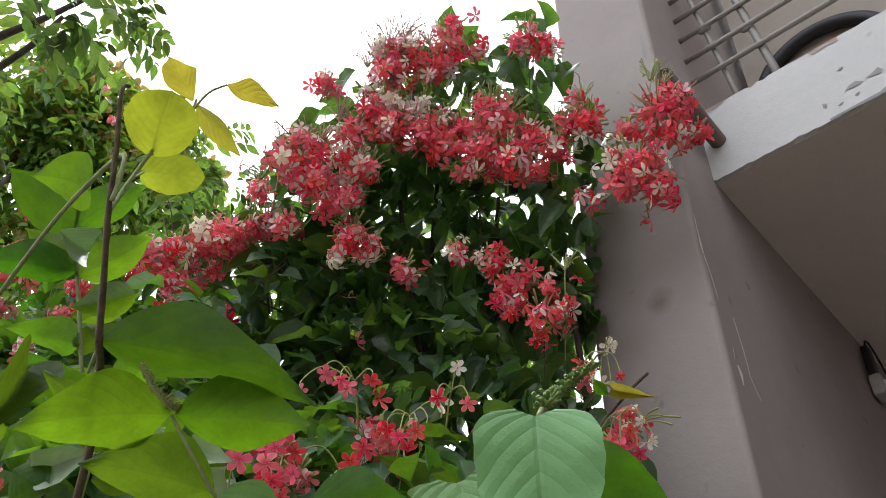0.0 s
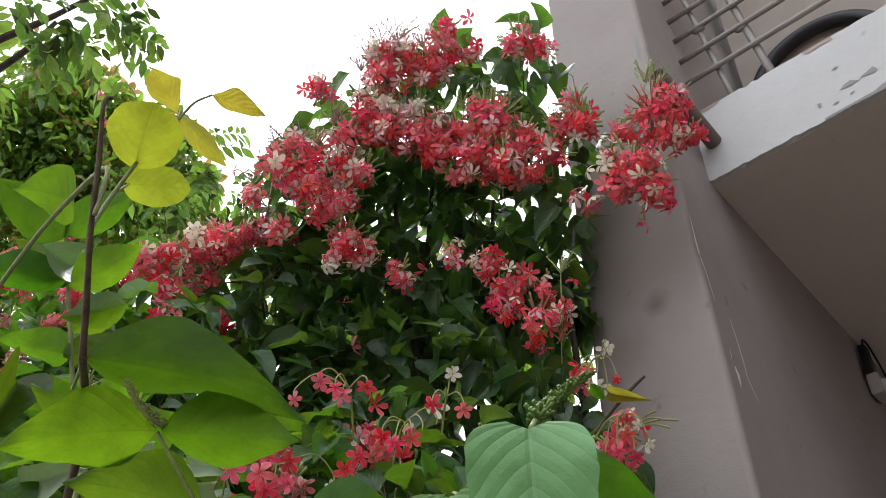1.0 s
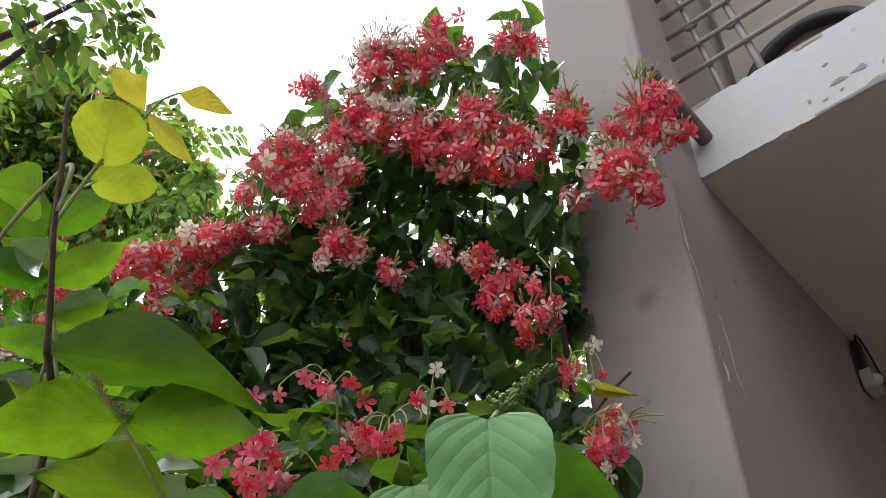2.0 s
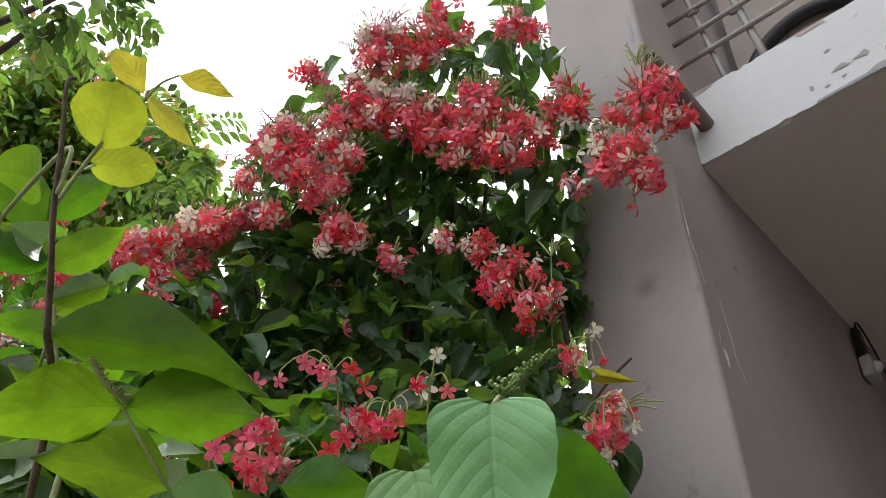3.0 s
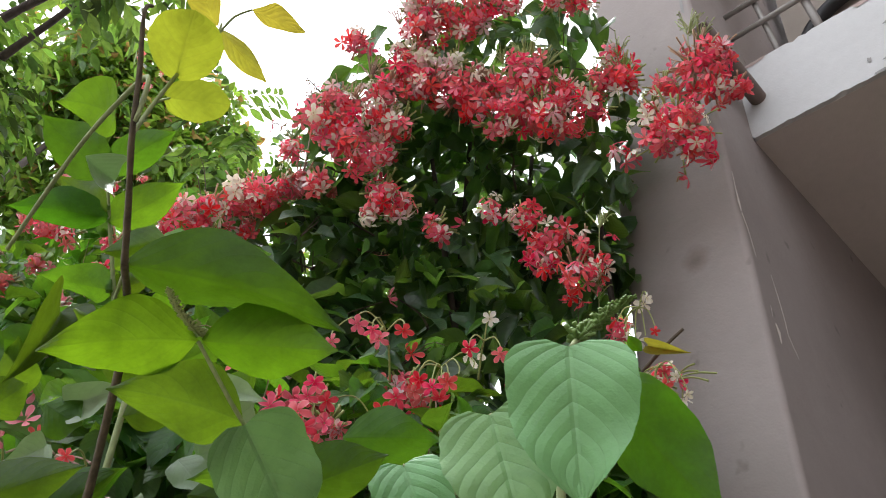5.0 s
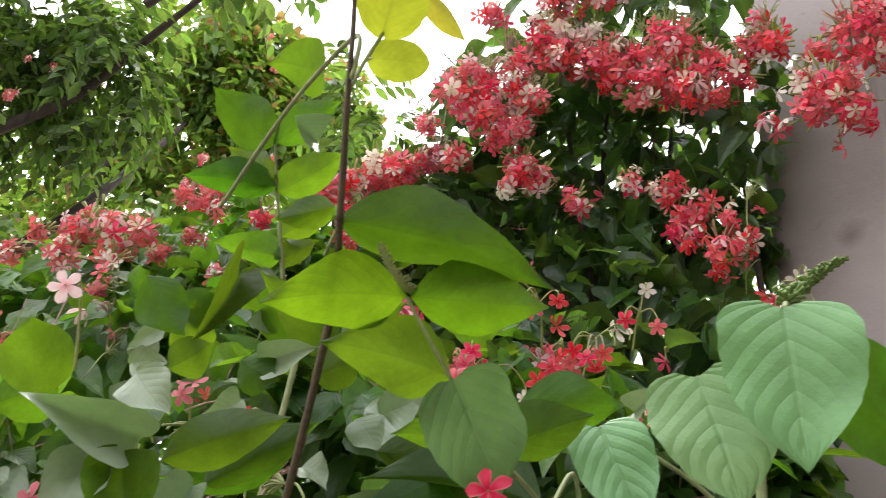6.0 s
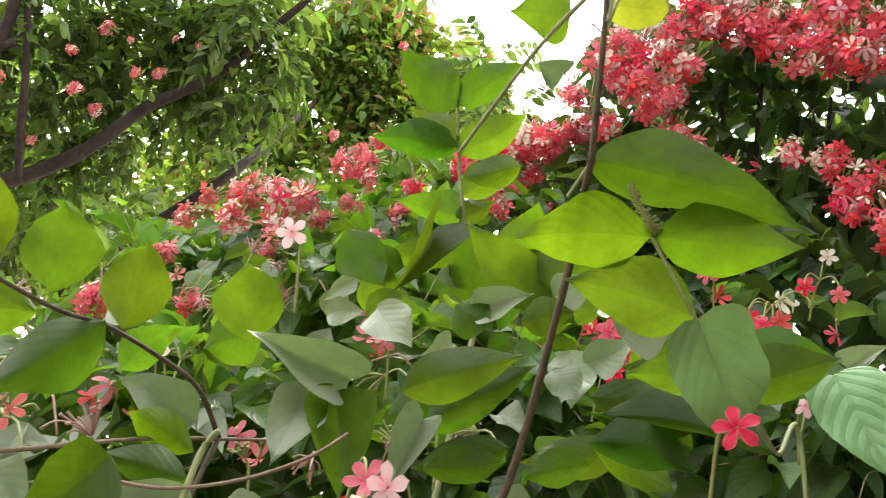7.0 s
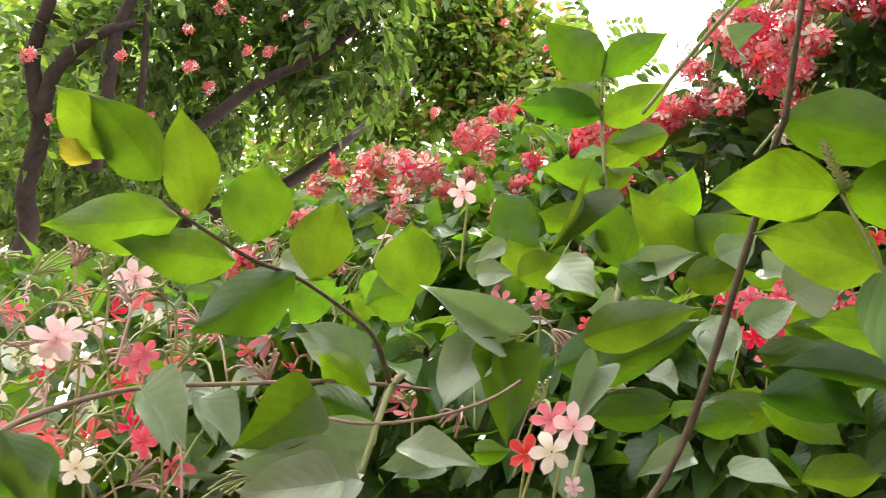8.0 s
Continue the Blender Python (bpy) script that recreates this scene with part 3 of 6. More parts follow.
def balcony_fascia():
    """The white slab edge, with a chipped lower edge."""
    rng = random.Random(5)
    n, verts, faces = 110, [], []
    for i in range(n + 1):
        x = -0.02 + 2.62 * (i / n) ** 1.4
        chip = 0.007 * rng.random() ** 6 + 0.0015 * rng.random()
        top = 0.003 * rng.random() ** 2 + (0.005 if rng.random() < 0.1 else 0)
        for y, z in ((0.0, SOFFIT + chip), (0.0, SLAB_TOP - top), (0.012, SLAB_TOP), (0.012, SOFFIT + 0.0005)):
            verts.append((x, y, z))
        if i:
            a, b = (i - 1) * 4, i * 4
            for j in range(4):
                j2 = (j + 1) % 4
                faces.append((a + j, b + j, b + j2, a + j2))
    faces += [(0, 1, 2, 3), (n * 4 + 3, n * 4 + 2, n * 4 + 1, n * 4)]
    return tagged(new("trim_fascia", mesh_of("trim_fascia", verts, faces, M_FASCIA, smooth=False)),
                  "white limewashed balcony edge with chipped paint", "slab edge", kind="structure")


fascia = balcony_fascia()


def flake(name, outline, mat, normal_axis, offset, label, parent=None):
    """A thin scar of lost paint, a little proud of the plaster."""
    me_v = [Vector(p) for p in outline]
    if len(me_v) == 4:
        for i, j in ((0, 1), (3, 2)):
            m = (me_v[i] + me_v[j]) / 2
            me_v[i], me_v[j] = m.lerp(me_v[i], 0.5), m.lerp(me_v[j], 0.5)
    n = Vector(normal_axis)
    c = sum(me_v, Vector()) / len(me_v) + n * (offset + 0.0006)
    verts = [v + n * offset for v in me_v] + [c]
    k = len(me_v)
    faces = [(i, (i + 1) % k, k) for i in range(k)]
    ob = new(name, mesh_of(name, verts, faces, mat, smooth=False))
    ob.parent = parent
    return tagged(ob, label)


flake("paint_scar", [(0.000, -0.167, 2.720), (0.000, -0.164, 2.722), (0.000, -0.163, 2.682), (0.000, -0.171, 2.676)], M_SCAR, (1, 0, 0), 0.0012, "pale streak of lost paint", wall)
flake("paint_scar", [(0.000, -0.171, 2.676), (0.000, -0.163, 2.682), (0.000, -0.158, 2.647), (-0.000, -0.176, 2.634)], M_SCAR, (1, 0, 0), 0.0012, "", wall)
flake("paint_scar", [(-0.000, -0.176, 2.634), (0.000, -0.158, 2.647), (-0.000, -0.160, 2.622), (0.000, -0.171, 2.615)], M_SCAR, (1, 0, 0), 0.0012, "", wall)
flake("paint_scar", [(0.000, -0.170, 2.610), (0.000, -0.160, 2.617), (0.000, -0.152, 2.584), (-0.000, -0.158, 2.579)], M_SCAR, (1, 0, 0), 0.0012, "", wall)
flake("paint_scar", [(-0.000, -0.158, 2.579), (0.000, -0.152, 2.584), (0.000, -0.148, 2.546), (0.000, -0.154, 2.542)], M_SCAR, (1, 0, 0), 0.0012, "", wall)
flake("paint_scar", [(0.000, -0.154, 2.542), (0.000, -0.148, 2.546), (0.000, -0.147, 2.518), (0.000, -0.149, 2.516)], M_SCAR, (1, 0, 0), 0.0012, "", wall)
flake("paint_scar", [(0.000, -0.101, 2.507), (0.000, -0.098, 2.509), (0.000, -0.090, 2.463), (0.000, -0.095, 2.460)], M_SCAR, (1, 0, 0), 0.0012, "", wall)
flake("paint_scar", [(0.000, -0.095, 2.460), (0.000, -0.090, 2.463), (0.000, -0.086, 2.419), (-0.000, -0.092, 2.415)], M_SCAR, (1, 0, 0), 0.0012, "", wall)
flake("paint_scar", [(-0.000, -0.092, 2.415), (0.000, -0.086, 2.419), (-0.000, -0.088, 2.385), (0.000, -0.092, 2.382)], M_SCAR, (1, 0, 0), 0.0012, "", wall)
flake("paint_scar", [(-0.000, -0.139, 2.381), (0.000, -0.129, 2.386), (0.000, -0.117, 2.374), (0.000, -0.139, 2.362)], M_SCAR, (1, 0, 0), 0.0012, "", wall)
flake("paint_scar", [(0.000, -0.139, 2.362), (0.000, -0.117, 2.374), (0.000, -0.126, 2.347), (0.000, -0.133, 2.343)], M_SCAR, (1, 0, 0), 0.0012, "", wall)
flake("paint_scar", [(0.000, -0.092, 2.382), (-0.000, -0.088, 2.385), (0.000, -0.077, 2.363), (0.000, -0.081, 2.361)], M_SCAR, (1, 0, 0), 0.0012, "", wall)
flake("paint_scar", [(0.000, -0.081, 2.361), (0.000, -0.077, 2.363), (0.000, -0.067, 2.345), (0.000, -0.069, 2.344)], M_SCAR, (1, 0, 0), 0.0012, "", wall)
flake("paint_scar", [(-0.000, -0.137, 2.420), (0.000, -0.135, 2.422), (-0.000, -0.137, 2.397), (0.000, -0.141, 2.394)], M_SCAR, (1, 0, 0), 0.0012, "", wall)
flake("paint_scar", [(-0.024, -0.170, 3.348), (-0.017, -0.170, 3.349), (-0.017, -0.170, 3.295), (-0.018, -0.170, 3.244), (-0.025, -0.170, 3.257)], M_CEMENT, (0, -1, 0), 0.0012, "", wall)
for outline in (
        [(0.345, 3.016), (0.361, 3.021), (0.376, 3.028), (0.383, 3.015), (0.376, 3.008), (0.360, 3.012)],
        [(0.301, 3.010), (0.314, 3.020), (0.328, 3.023), (0.343, 3.010), (0.327, 3.008), (0.314, 3.009)],
        [(0.302, 3.077), (0.311, 3.083), (0.318, 3.081), (0.316, 3.078), (0.311, 3.075)],
        [(0.253, 3.007), (0.261, 3.003), (0.260, 2.997), (0.258, 2.990), (0.252, 2.995)],
        [(0.278, 2.981), (0.287, 2.985), (0.294, 2.984), (0.291, 2.980), (0.286, 2.978)],
        [(0.316, 2.986), (0.322, 2.990), (0.329, 2.988), (0.325, 2.984), (0.321, 2.982)],
        [(0.412, 3.007), (0.415, 3.004), (0.412, 2.998), (0.410, 2.992), (0.409, 2.995)],
        [(0.255, 2.952), (0.257, 2.957), (0.275, 2.958), (0.296, 2.956), (0.320, 2.959), (0.343, 2.955), (0.365, 2.957), (0.375, 2.967), (0.390, 2.971), (0.415, 2.966), (0.440, 2.972), (0.470, 2.960), (0.500, 2.952)]):
    flake("paint_scar", [(x, 0.0, z) for x, z in outline], M_CEMENT, (0, -1, 0), 0.0015, "bare cement where the whitewash fell off", fascia)
for outline in (
        [(0.000, 3.176), (0.012, 3.179), (0.040, 3.179), (0.062, 3.179), (0.055, 3.172), (0.030, 3.168), (0.006, 3.170)],
        [(0.261, 3.178), (0.293, 3.179), (0.328, 3.179), (0.330, 3.165), (0.303, 3.168), (0.271, 3.165)]):
    flake("paint_scar", [(x, 0.0, z) for x, z in outline], M_PINKISH, (0, -1, 0), 0.0015, "pinkish undercoat showing at the top edge", fascia)

for ob in (wall, *wall.children):  # pillar and scars sheared so the edges fit the camera's view
    for v in ob.data.vertices:
        v.co.x -= 0.022 * (v.co.z - 2.5)


# ---------------------------------------------------------------- balcony grille, pipe, coil and cable
def grille():
    g = thing("balcony_grille", (0.3, 0.03, SLAB_TOP), "grey painted iron balcony grille of round bars", "grille")
    inv = where(g).inverted()
    for i in range(8):
        z = 3.335 + 0.093 * i
        pts = [Vector((-0.03, 0.03, z)), Vector((0.6, 0.029, z + 0.004)), Vector((1.6, 0.03, z))]
        attach("bar", mesh_of("bar", *tube(spline(pts, 4), 0.0075, 0.0075, 8), M_IRON), g, Matrix(), inverse=inv)
    for x, r in ((0.062, 0.008), (0.163, 0.0105), (0.45, 0.008), (0.60, 0.0105), (0.88, 0.008), (1.03, 0.0105)):
        a, b = Vector((x + 0.024, 0.045, SLAB_TOP - 0.012)), Vector((x - 0.075, 0.045, 4.05))
        attach("upright", mesh_of("upright", *tube(spline((a, b), 6), r, r, 8), M_IRON), g, Matrix(), inverse=inv)
    for x, z in ((0.150, 3.43), (0.048, 3.52), (0.60, 3.43), (0.45, 3.52)):
        bm = bmesh.new()
        bmesh.ops.create_uvsphere(bm, u_segments=8, v_segments=6, radius=0.014, matrix=Matrix.Translation((x, 0.036, z)) @ Matrix.Diagonal((1.5, 0.8, 0.9, 1)))
        me = bpy.data.meshes.new("collar")
        bm.to_mesh(me)
        bm.free()
        me.materials.append(M_IRON)
        attach("collar", me, g, Matrix(), inverse=inv)


grille()


def spout():
    s = thing("drain_spout", (0.022, 0.0, 3.06), "short rusty drain pipe sticking out of the slab corner", "pipe")
    outer, inner, length, n = 0.019, 0.015, 0.235, 18
    verts, faces = [], []
    for y, r in ((0.02, outer), (-length, outer), (-length, inner), (-0.02, inner)):
        for i in range(n):
            w = 2 * math.pi * i / n
            verts.append((r * math.cos(w), y, r * math.sin(w) - y * 0.05))
    for ring in range(3):
        for i in range(n):
            j = (i + 1) % n
            faces.append((ring * n + i, ring * n + j, (ring + 1) * n + j, (ring + 1) * n + i))
    faces.append(tuple(range(3 * n, 4 * n)))
    ob = new("pipe", mesh_of("pipe", verts, faces, M_PIPE))
    ob.parent = s


spout()


def hose_coil():
    h = thing("hose_coil", (0.225, 0.425, 3.58), "black rubber hose coil hung on the balcony wall", "hose")
    for i, (r, t, y) in enumerate(((0.190, 0.022, 0.0),)):
        verts, faces = [], []
        n, m = 56, 10
        for a in range(n):
            w = 2 * math.pi * a / n
            for b in range(m):
                p = 2 * math.pi * b / m
                rr = r + t * math.cos(p)
                verts.append((rr * math.cos(w), y + t * math.sin(p), rr * math.sin(w)))
                a2, b2 = (a + 1) % n, (b + 1) % m
                faces.append((a * m + b, a2 * m + b, a2 * m + b2, a * m + b2))
        ob = new("loop", mesh_of("loop", verts, faces, M_BLACK))
        ob.parent = h


hose_coil()


def cable_fitting():
    f = thing("wall_fitting", (0.0, 0.73, 2.86), "grey plastic fitting with a looped black cable under the slab", "fitting")
    bm = bmesh.new()
    box(bm, (0.0, -0.03, -0.115), (0.03, 0.03, -0.055), 0.006)
    part("body", bm, M_FITTING, f)
    bm = bmesh.new()
    box(bm, (0.001, -0.018, -0.05), (0.02, 0.018, 0.04), 0.004)
    part("plug", bm, M_BLACK, f, "black plug")
    pts = [(0.01, 0.0, 0.02), (0.012, 0.015, 0.07), (0.012, 0.06, 0.075), (0.012, 0.12, 0.03), (0.012, 0.17, -0.04), (0.012, 0.20, -0.14), (0.010, 0.21, -0.3)]
    ob = new("cable", mesh_of("cable", *tube(spline(pts, 5), 0.003, 0.003, 6), M_BLACK))
    ob.parent = f
    bm = bmesh.new()
    bmesh.ops.create_uvsphere(bm, u_segments=10, v_segments=8, radius=0.016, matrix=Matrix.Translation((0.032, -0.005, -0.085)))
    part("knob", bm, M_FASCIA, f, "white knob")


cable_fitting()

BUSH = []
BUSH += [
    (-0.48, -0.53, 3.01, 0.15, 70),
    (-0.36, -0.39, 3.09, 0.17, 48),
    (-0.25, -0.36, 3.13, 0.12, 40),
    (-0.58, -0.60, 2.94, 0.14, 60),
    (-0.25, -0.27, 2.93, 0.12, 42),
    (-0.48, -0.41, 2.83, 0.16, 80),
    (-0.34, -0.32, 2.78, 0.14, 52),
    (-0.69, -0.55, 2.82, 0.14, 60),
    (-0.59, -0.47, 2.63, 0.15, 80),
    (-0.47, -0.34, 2.63, 0.15, 90),
    (-0.33, -0.26, 2.58, 0.12, 70),
    (-0.70, -0.59, 2.61, 0.13, 70),
    (-0.80, -0.64, 2.69, 0.10, 40),
    (-0.86, -0.72, 2.67, 0.08, 30),
    (-0.51, -0.44, 2.43, 0.14, 90),
    (-0.40, -0.32, 2.42, 0.14, 90),
    (-0.22, -0.33, 2.32, 0.08, 50),
    (-0.63, -0.54, 2.40, 0.13, 80),
]
BUSH += [
    (-0.53, -0.53, 2.23, 0.12, 80),
    (-0.40, -0.46, 2.20, 0.12, 80),
    (-0.15, -0.35, 2.18, 0.04, 25),
    (-0.25, -0.22, 2.75, 0.07, 18),
    (-0.27, -0.18, 2.62, 0.05, 30),
    (-0.33, -0.21, 2.77, 0.10, 18),
    (-0.72, -0.59, 2.41, 0.13, 70),
    (-0.81, -0.72, 2.48, 0.13, 60),
    (-0.02, -0.24, 2.94, 0.03, 5),
    (-0.06, -0.31, 2.78, 0.04, 8),
    (-0.15, -0.33, 2.76, 0.07, 25),
    (-0.19, -0.36, 3.22, 0.06, 18),
    (-0.37, -0.48, 3.20, 0.07, 15),
    (-0.74, -0.33, 2.78, 0.16, 50),
    (-0.60, -0.28, 2.93, 0.19, 60),
    (-0.47, -0.15, 2.84, 0.16, 50),
    (-0.83, -0.50, 2.89, 0.12, 30),
]
BUSH += [
    (-0.70, -0.45, 2.97, 0.12, 25),
    (-0.47, -0.23, 3.06, 0.14, 25),
]

bush = thing("creeper_bush", (-0.59, -0.28, 0.0), "tall creeper bush with crimson and white flowers beside the pillar", "bush")
rng = random.Random(11)

rod("stem", bush, [(-0.34, -0.28, 0.00), (-0.42, -0.29, 1.58), (-0.50, -0.49, 2.87)], 0.016, 0.004, M_BARK, "dark woody stem", seed=0)
rod("stem", bush, [(-0.71, -0.06, 0.00), (-0.53, -0.23, 1.60), (-0.37, -0.31, 2.89)], 0.016, 0.004, M_BARK, "dark woody stem", seed=1)
rod("stem", bush, [(-0.71, -0.50, 0.00), (-0.72, -0.58, 1.52), (-0.68, -0.54, 2.75)], 0.016, 0.004, M_BARK, "dark woody stem", seed=2)
rod("stem", bush, [(-0.34, -0.27, 0.00), (-0.25, -0.17, 1.51), (-0.24, -0.27, 2.73)], 0.016, 0.004, M_BARK, "dark woody stem", seed=3)
rod("stem", bush, [(-0.72, -0.07, 0.00), (-0.62, -0.26, 1.66), (-0.43, -0.44, 3.01)], 0.016, 0.004, M_BARK, "dark woody stem", seed=4)
HEADS = [
    ((-0.387, -0.637, 3.016), 0.060, 0.10),
    ((-0.292, -0.568, 3.053), 0.051, 0.05),
    ((-0.238, -0.532, 3.073), 0.032, 0.10),
    ((-0.159, -0.477, 3.090), 0.044, 0.10),
    ((-0.126, -0.444, 3.076), 0.029, 0.10),
    ((-0.491, -0.726, 2.968), 0.033, 0.00),
    ((-0.408, -0.632, 2.935), 0.037, 0.90),
    ((-0.354, -0.579, 2.930), 0.033, 0.90),
    ((-0.450, -0.658, 2.838), 0.048, 0.10),
    ((-0.390, -0.602, 2.861), 0.050, 0.10),
    ((-0.350, -0.561, 2.841), 0.050, 0.15),
    ((-0.464, -0.667, 2.782), 0.038, 0.50),
    ((-0.499, -0.683, 2.713), 0.048, 0.15),
    ((-0.465, -0.639, 2.703), 0.043, 0.15),
    ((-0.542, -0.751, 2.750), 0.042, 0.10),
    ((-0.653, -0.717, 2.756), 0.028, 0.15),
    ((-0.556, -0.707, 2.627), 0.028, 0.20),
    ((-0.241, -0.473, 2.890), 0.064, 0.10),
    ((-0.272, -0.488, 2.798), 0.051, 0.20),
    ((-0.230, -0.452, 2.779), 0.051, 0.20),
]
HEADS += [
    ((-0.155, -0.396, 2.809), 0.040, 0.15),
    ((-0.100, -0.363, 2.874), 0.046, 0.10),
    ((-0.110, -0.380, 2.937), 0.028, 0.30),
    ((0.035, -0.318, 2.845), 0.061, 0.03),
    ((0.088, -0.279, 2.790), 0.024, 0.00),
    ((-0.008, -0.344, 2.680), 0.067, 0.10),
    ((-0.047, -0.367, 2.726), 0.030, 0.60),
    ((-0.126, -0.346, 2.705), 0.026, 0.20),
    ((-0.480, -0.613, 2.621), 0.042, 0.15),
    ((-0.462, -0.583, 2.596), 0.038, 0.15),
    ((-0.500, -0.616, 2.574), 0.025, 0.70),
    ((-0.419, -0.526, 2.563), 0.035, 0.10),
    ((-0.384, -0.496, 2.571), 0.019, 0.10),
    ((-0.341, -0.468, 2.600), 0.027, 0.20),
    ((-0.297, -0.422, 2.579), 0.040, 0.10),
    ((-0.263, -0.384, 2.545), 0.039, 0.10),
    ((-0.219, -0.350, 2.530), 0.029, 0.30),
    ((-0.232, -0.363, 2.452), 0.048, 0.05),
    ((-0.200, -0.338, 2.483), 0.022, 0.90),
    ((-0.708, -0.730, 2.642), 0.047, 0.10),
]
HEADS += [
    ((-0.730, -0.775, 2.667), 0.032, 0.60),
    ((-0.763, -0.804, 2.622), 0.034, 0.20),
    ((-0.790, -0.835, 2.595), 0.040, 0.10),
    ((-0.774, -0.789, 2.553), 0.038, 0.20),
    ((-0.755, -0.763, 2.546), 0.031, 0.10),
    ((-0.908, -1.015, 2.497), 0.024, 0.10),
    ((-0.705, -0.698, 2.501), 0.022, 0.10),
    ((-0.842, -0.917, 2.381), 0.021, 0.10),
    ((-0.401, -0.588, 2.182), 0.033, 0.10),
    ((-0.360, -0.567, 2.154), 0.032, 0.10),
    ((-0.379, -0.613, 2.113), 0.021, 0.10),
    ((-0.452, -0.711, 2.083), 0.036, 0.05),
    ((-0.086, -0.370, 2.183), 0.027, 0.10),
    ((-0.096, -0.385, 2.143), 0.032, 0.10),
    ((-0.168, -0.333, 2.335), 0.025, 0.20),
    ((-0.110, -0.374, 2.258), 0.019, 0.30),
    ((-0.400, -0.654, 2.085), 0.021, 0.90),
    ((-0.269, -0.588, 3.122), 0.032, 0.00),
    ((-0.656, -0.756, 2.809), 0.021, 0.30),
    ((-0.426, -0.642, 2.895), 0.046, 0.10),
]
HEADS += [
    ((-0.502, -0.708, 2.790), 0.040, 0.20),
    ((-0.525, -0.736, 2.815), 0.032, 0.10),
    ((-0.321, -0.532, 2.812), 0.038, 0.20),
    ((-0.295, -0.514, 2.859), 0.039, 0.20),
    ((-0.201, -0.434, 2.843), 0.045, 0.10),
    ((-0.297, -0.508, 2.767), 0.037, 0.20),
    ((-0.188, -0.418, 2.766), 0.033, 0.20),
    ((-0.136, -0.389, 2.877), 0.034, 0.20),
    ((-0.433, -0.633, 2.756), 0.037, 0.20),
    ((-0.342, -0.610, 3.044), 0.039, 0.10),
    ((-0.334, -0.581, 3.008), 0.034, 0.10),
    ((-0.513, -0.718, 2.742), 0.033, 0.20),
    ((-0.496, -0.657, 2.672), 0.036, 0.10),
    ((-0.532, -0.726, 2.717), 0.030, 0.10),
    ((-0.390, -0.665, 3.058), 0.037, 0.60),
    ((-0.353, -0.636, 3.070), 0.034, 0.60),
    ((0.068, -0.303, 2.876), 0.039, 0.02),
    ((0.053, -0.300, 2.790), 0.035, 0.02),
    ((-0.024, -0.351, 2.803), 0.031, 0.20),
    ((0.013, -0.331, 2.641), 0.037, 0.05),
]
HEADS += [
    ((-0.044, -0.368, 2.649), 0.035, 0.10),
    ((-0.279, -0.397, 2.493), 0.032, 0.10),
    ((-0.287, -0.403, 2.539), 0.031, 0.10),
    ((-0.189, -0.329, 2.542), 0.019, 0.90),
    ((-0.806, -0.845, 2.561), 0.031, 0.10),
    ((-0.781, -0.813, 2.583), 0.031, 0.10),
    ((-0.741, -0.767, 2.620), 0.034, 0.10),
    ((-0.678, -0.709, 2.684), 0.027, 0.10),
    ((-0.894, -0.984, 2.496), 0.024, 0.10),
    ((-0.377, -0.594, 2.892), 0.025, 0.95),
    ((-0.432, -0.660, 2.955), 0.024, 0.95),
    ((-0.318, -0.540, 2.896), 0.028, 0.95),
    ((-0.516, -0.714, 2.731), 0.020, 0.90),
    ((-0.263, -0.482, 2.813), 0.022, 0.80),
    ((-0.174, -0.414, 2.841), 0.023, 0.80),
    ((-0.046, -0.364, 2.758), 0.024, 0.80),
    ((-0.073, -0.386, 2.713), 0.021, 0.70),
    ((-0.473, -0.685, 2.856), 0.023, 0.70),
    ((-0.392, -0.616, 2.937), 0.023, 0.95),
    ((-0.215, -0.348, 2.504), 0.018, 0.95),
]
for i, (at, r, white) in enumerate(HEADS):
    flower_cluster(bush, at, r, 100 + i, white, 0.05, 1.8 if at[2] > 2.75 else 0.8)
poses = scatter_leaves([(x, y, z, r, n * 1.25) for x, y, z, r, n in BUSH], 0.080, rng, clear=[(Vector(at), r) for at, r, _ in HEADS])
single, rest = near_first(poses, 280)
single_leaves(bush, single, M_LEAF_SINGLE, rng)
twig_mass("branchwork", bush, BUSH, 110, 0.0022, M_TWIG, rng, "thin dark twigs")
lower = [(x, y, z * f, 0.22, 26) for x, y, z, r, n in BUSH[::3] for f in (0.12, 0.3, 0.48, 0.66)]
rest += scatter_leaves(lower, 0.09, rng)
leaf_mass("foliage", bush, rest, M_LEAF_DARK, rng, label="deep green pointed leaves")

LONE = [
    ((-0.066, -0.378, 2.191), 1),
    ((-0.057, -0.359, 2.170), 1),
    ((-0.133, -0.324, 2.378), 1),
    ((-0.102, -0.381, 2.103), 1),
    ((-0.772, -0.681, 2.824), 1),
    ((-0.368, -0.597, 2.820), 1),
    ((-0.447, -0.679, 2.772), 1),
    ((-0.453, -0.646, 2.721), 1),
    ((-0.561, -0.677, 2.792), 1),
    ((-0.342, -0.451, 2.638), 1),
    ((-0.261, -0.346, 2.509), 1),
    ((-0.214, -0.319, 2.483), 1),
    ((-0.072, -0.390, 2.636), 1),
    ((-0.473, -0.562, 2.413), 0),
    ((-0.381, -0.440, 2.472), 0),
    ((-0.273, -0.578, 3.175), 0),
    ((-0.251, -0.555, 3.174), 0),
    ((-0.312, -0.589, 3.162), 0),
    ((-0.524, -0.687, 3.063), 0),
    ((-0.030, -0.326, 2.598), 0),
    ((-0.517, -0.565, 2.535), 0),
]
for i, (at, pale) in enumerate(LONE):
    flower_cluster(bush, at, 0.017, 300 + i, 1.6 if pale else 0.0, 0.1, 0.0)

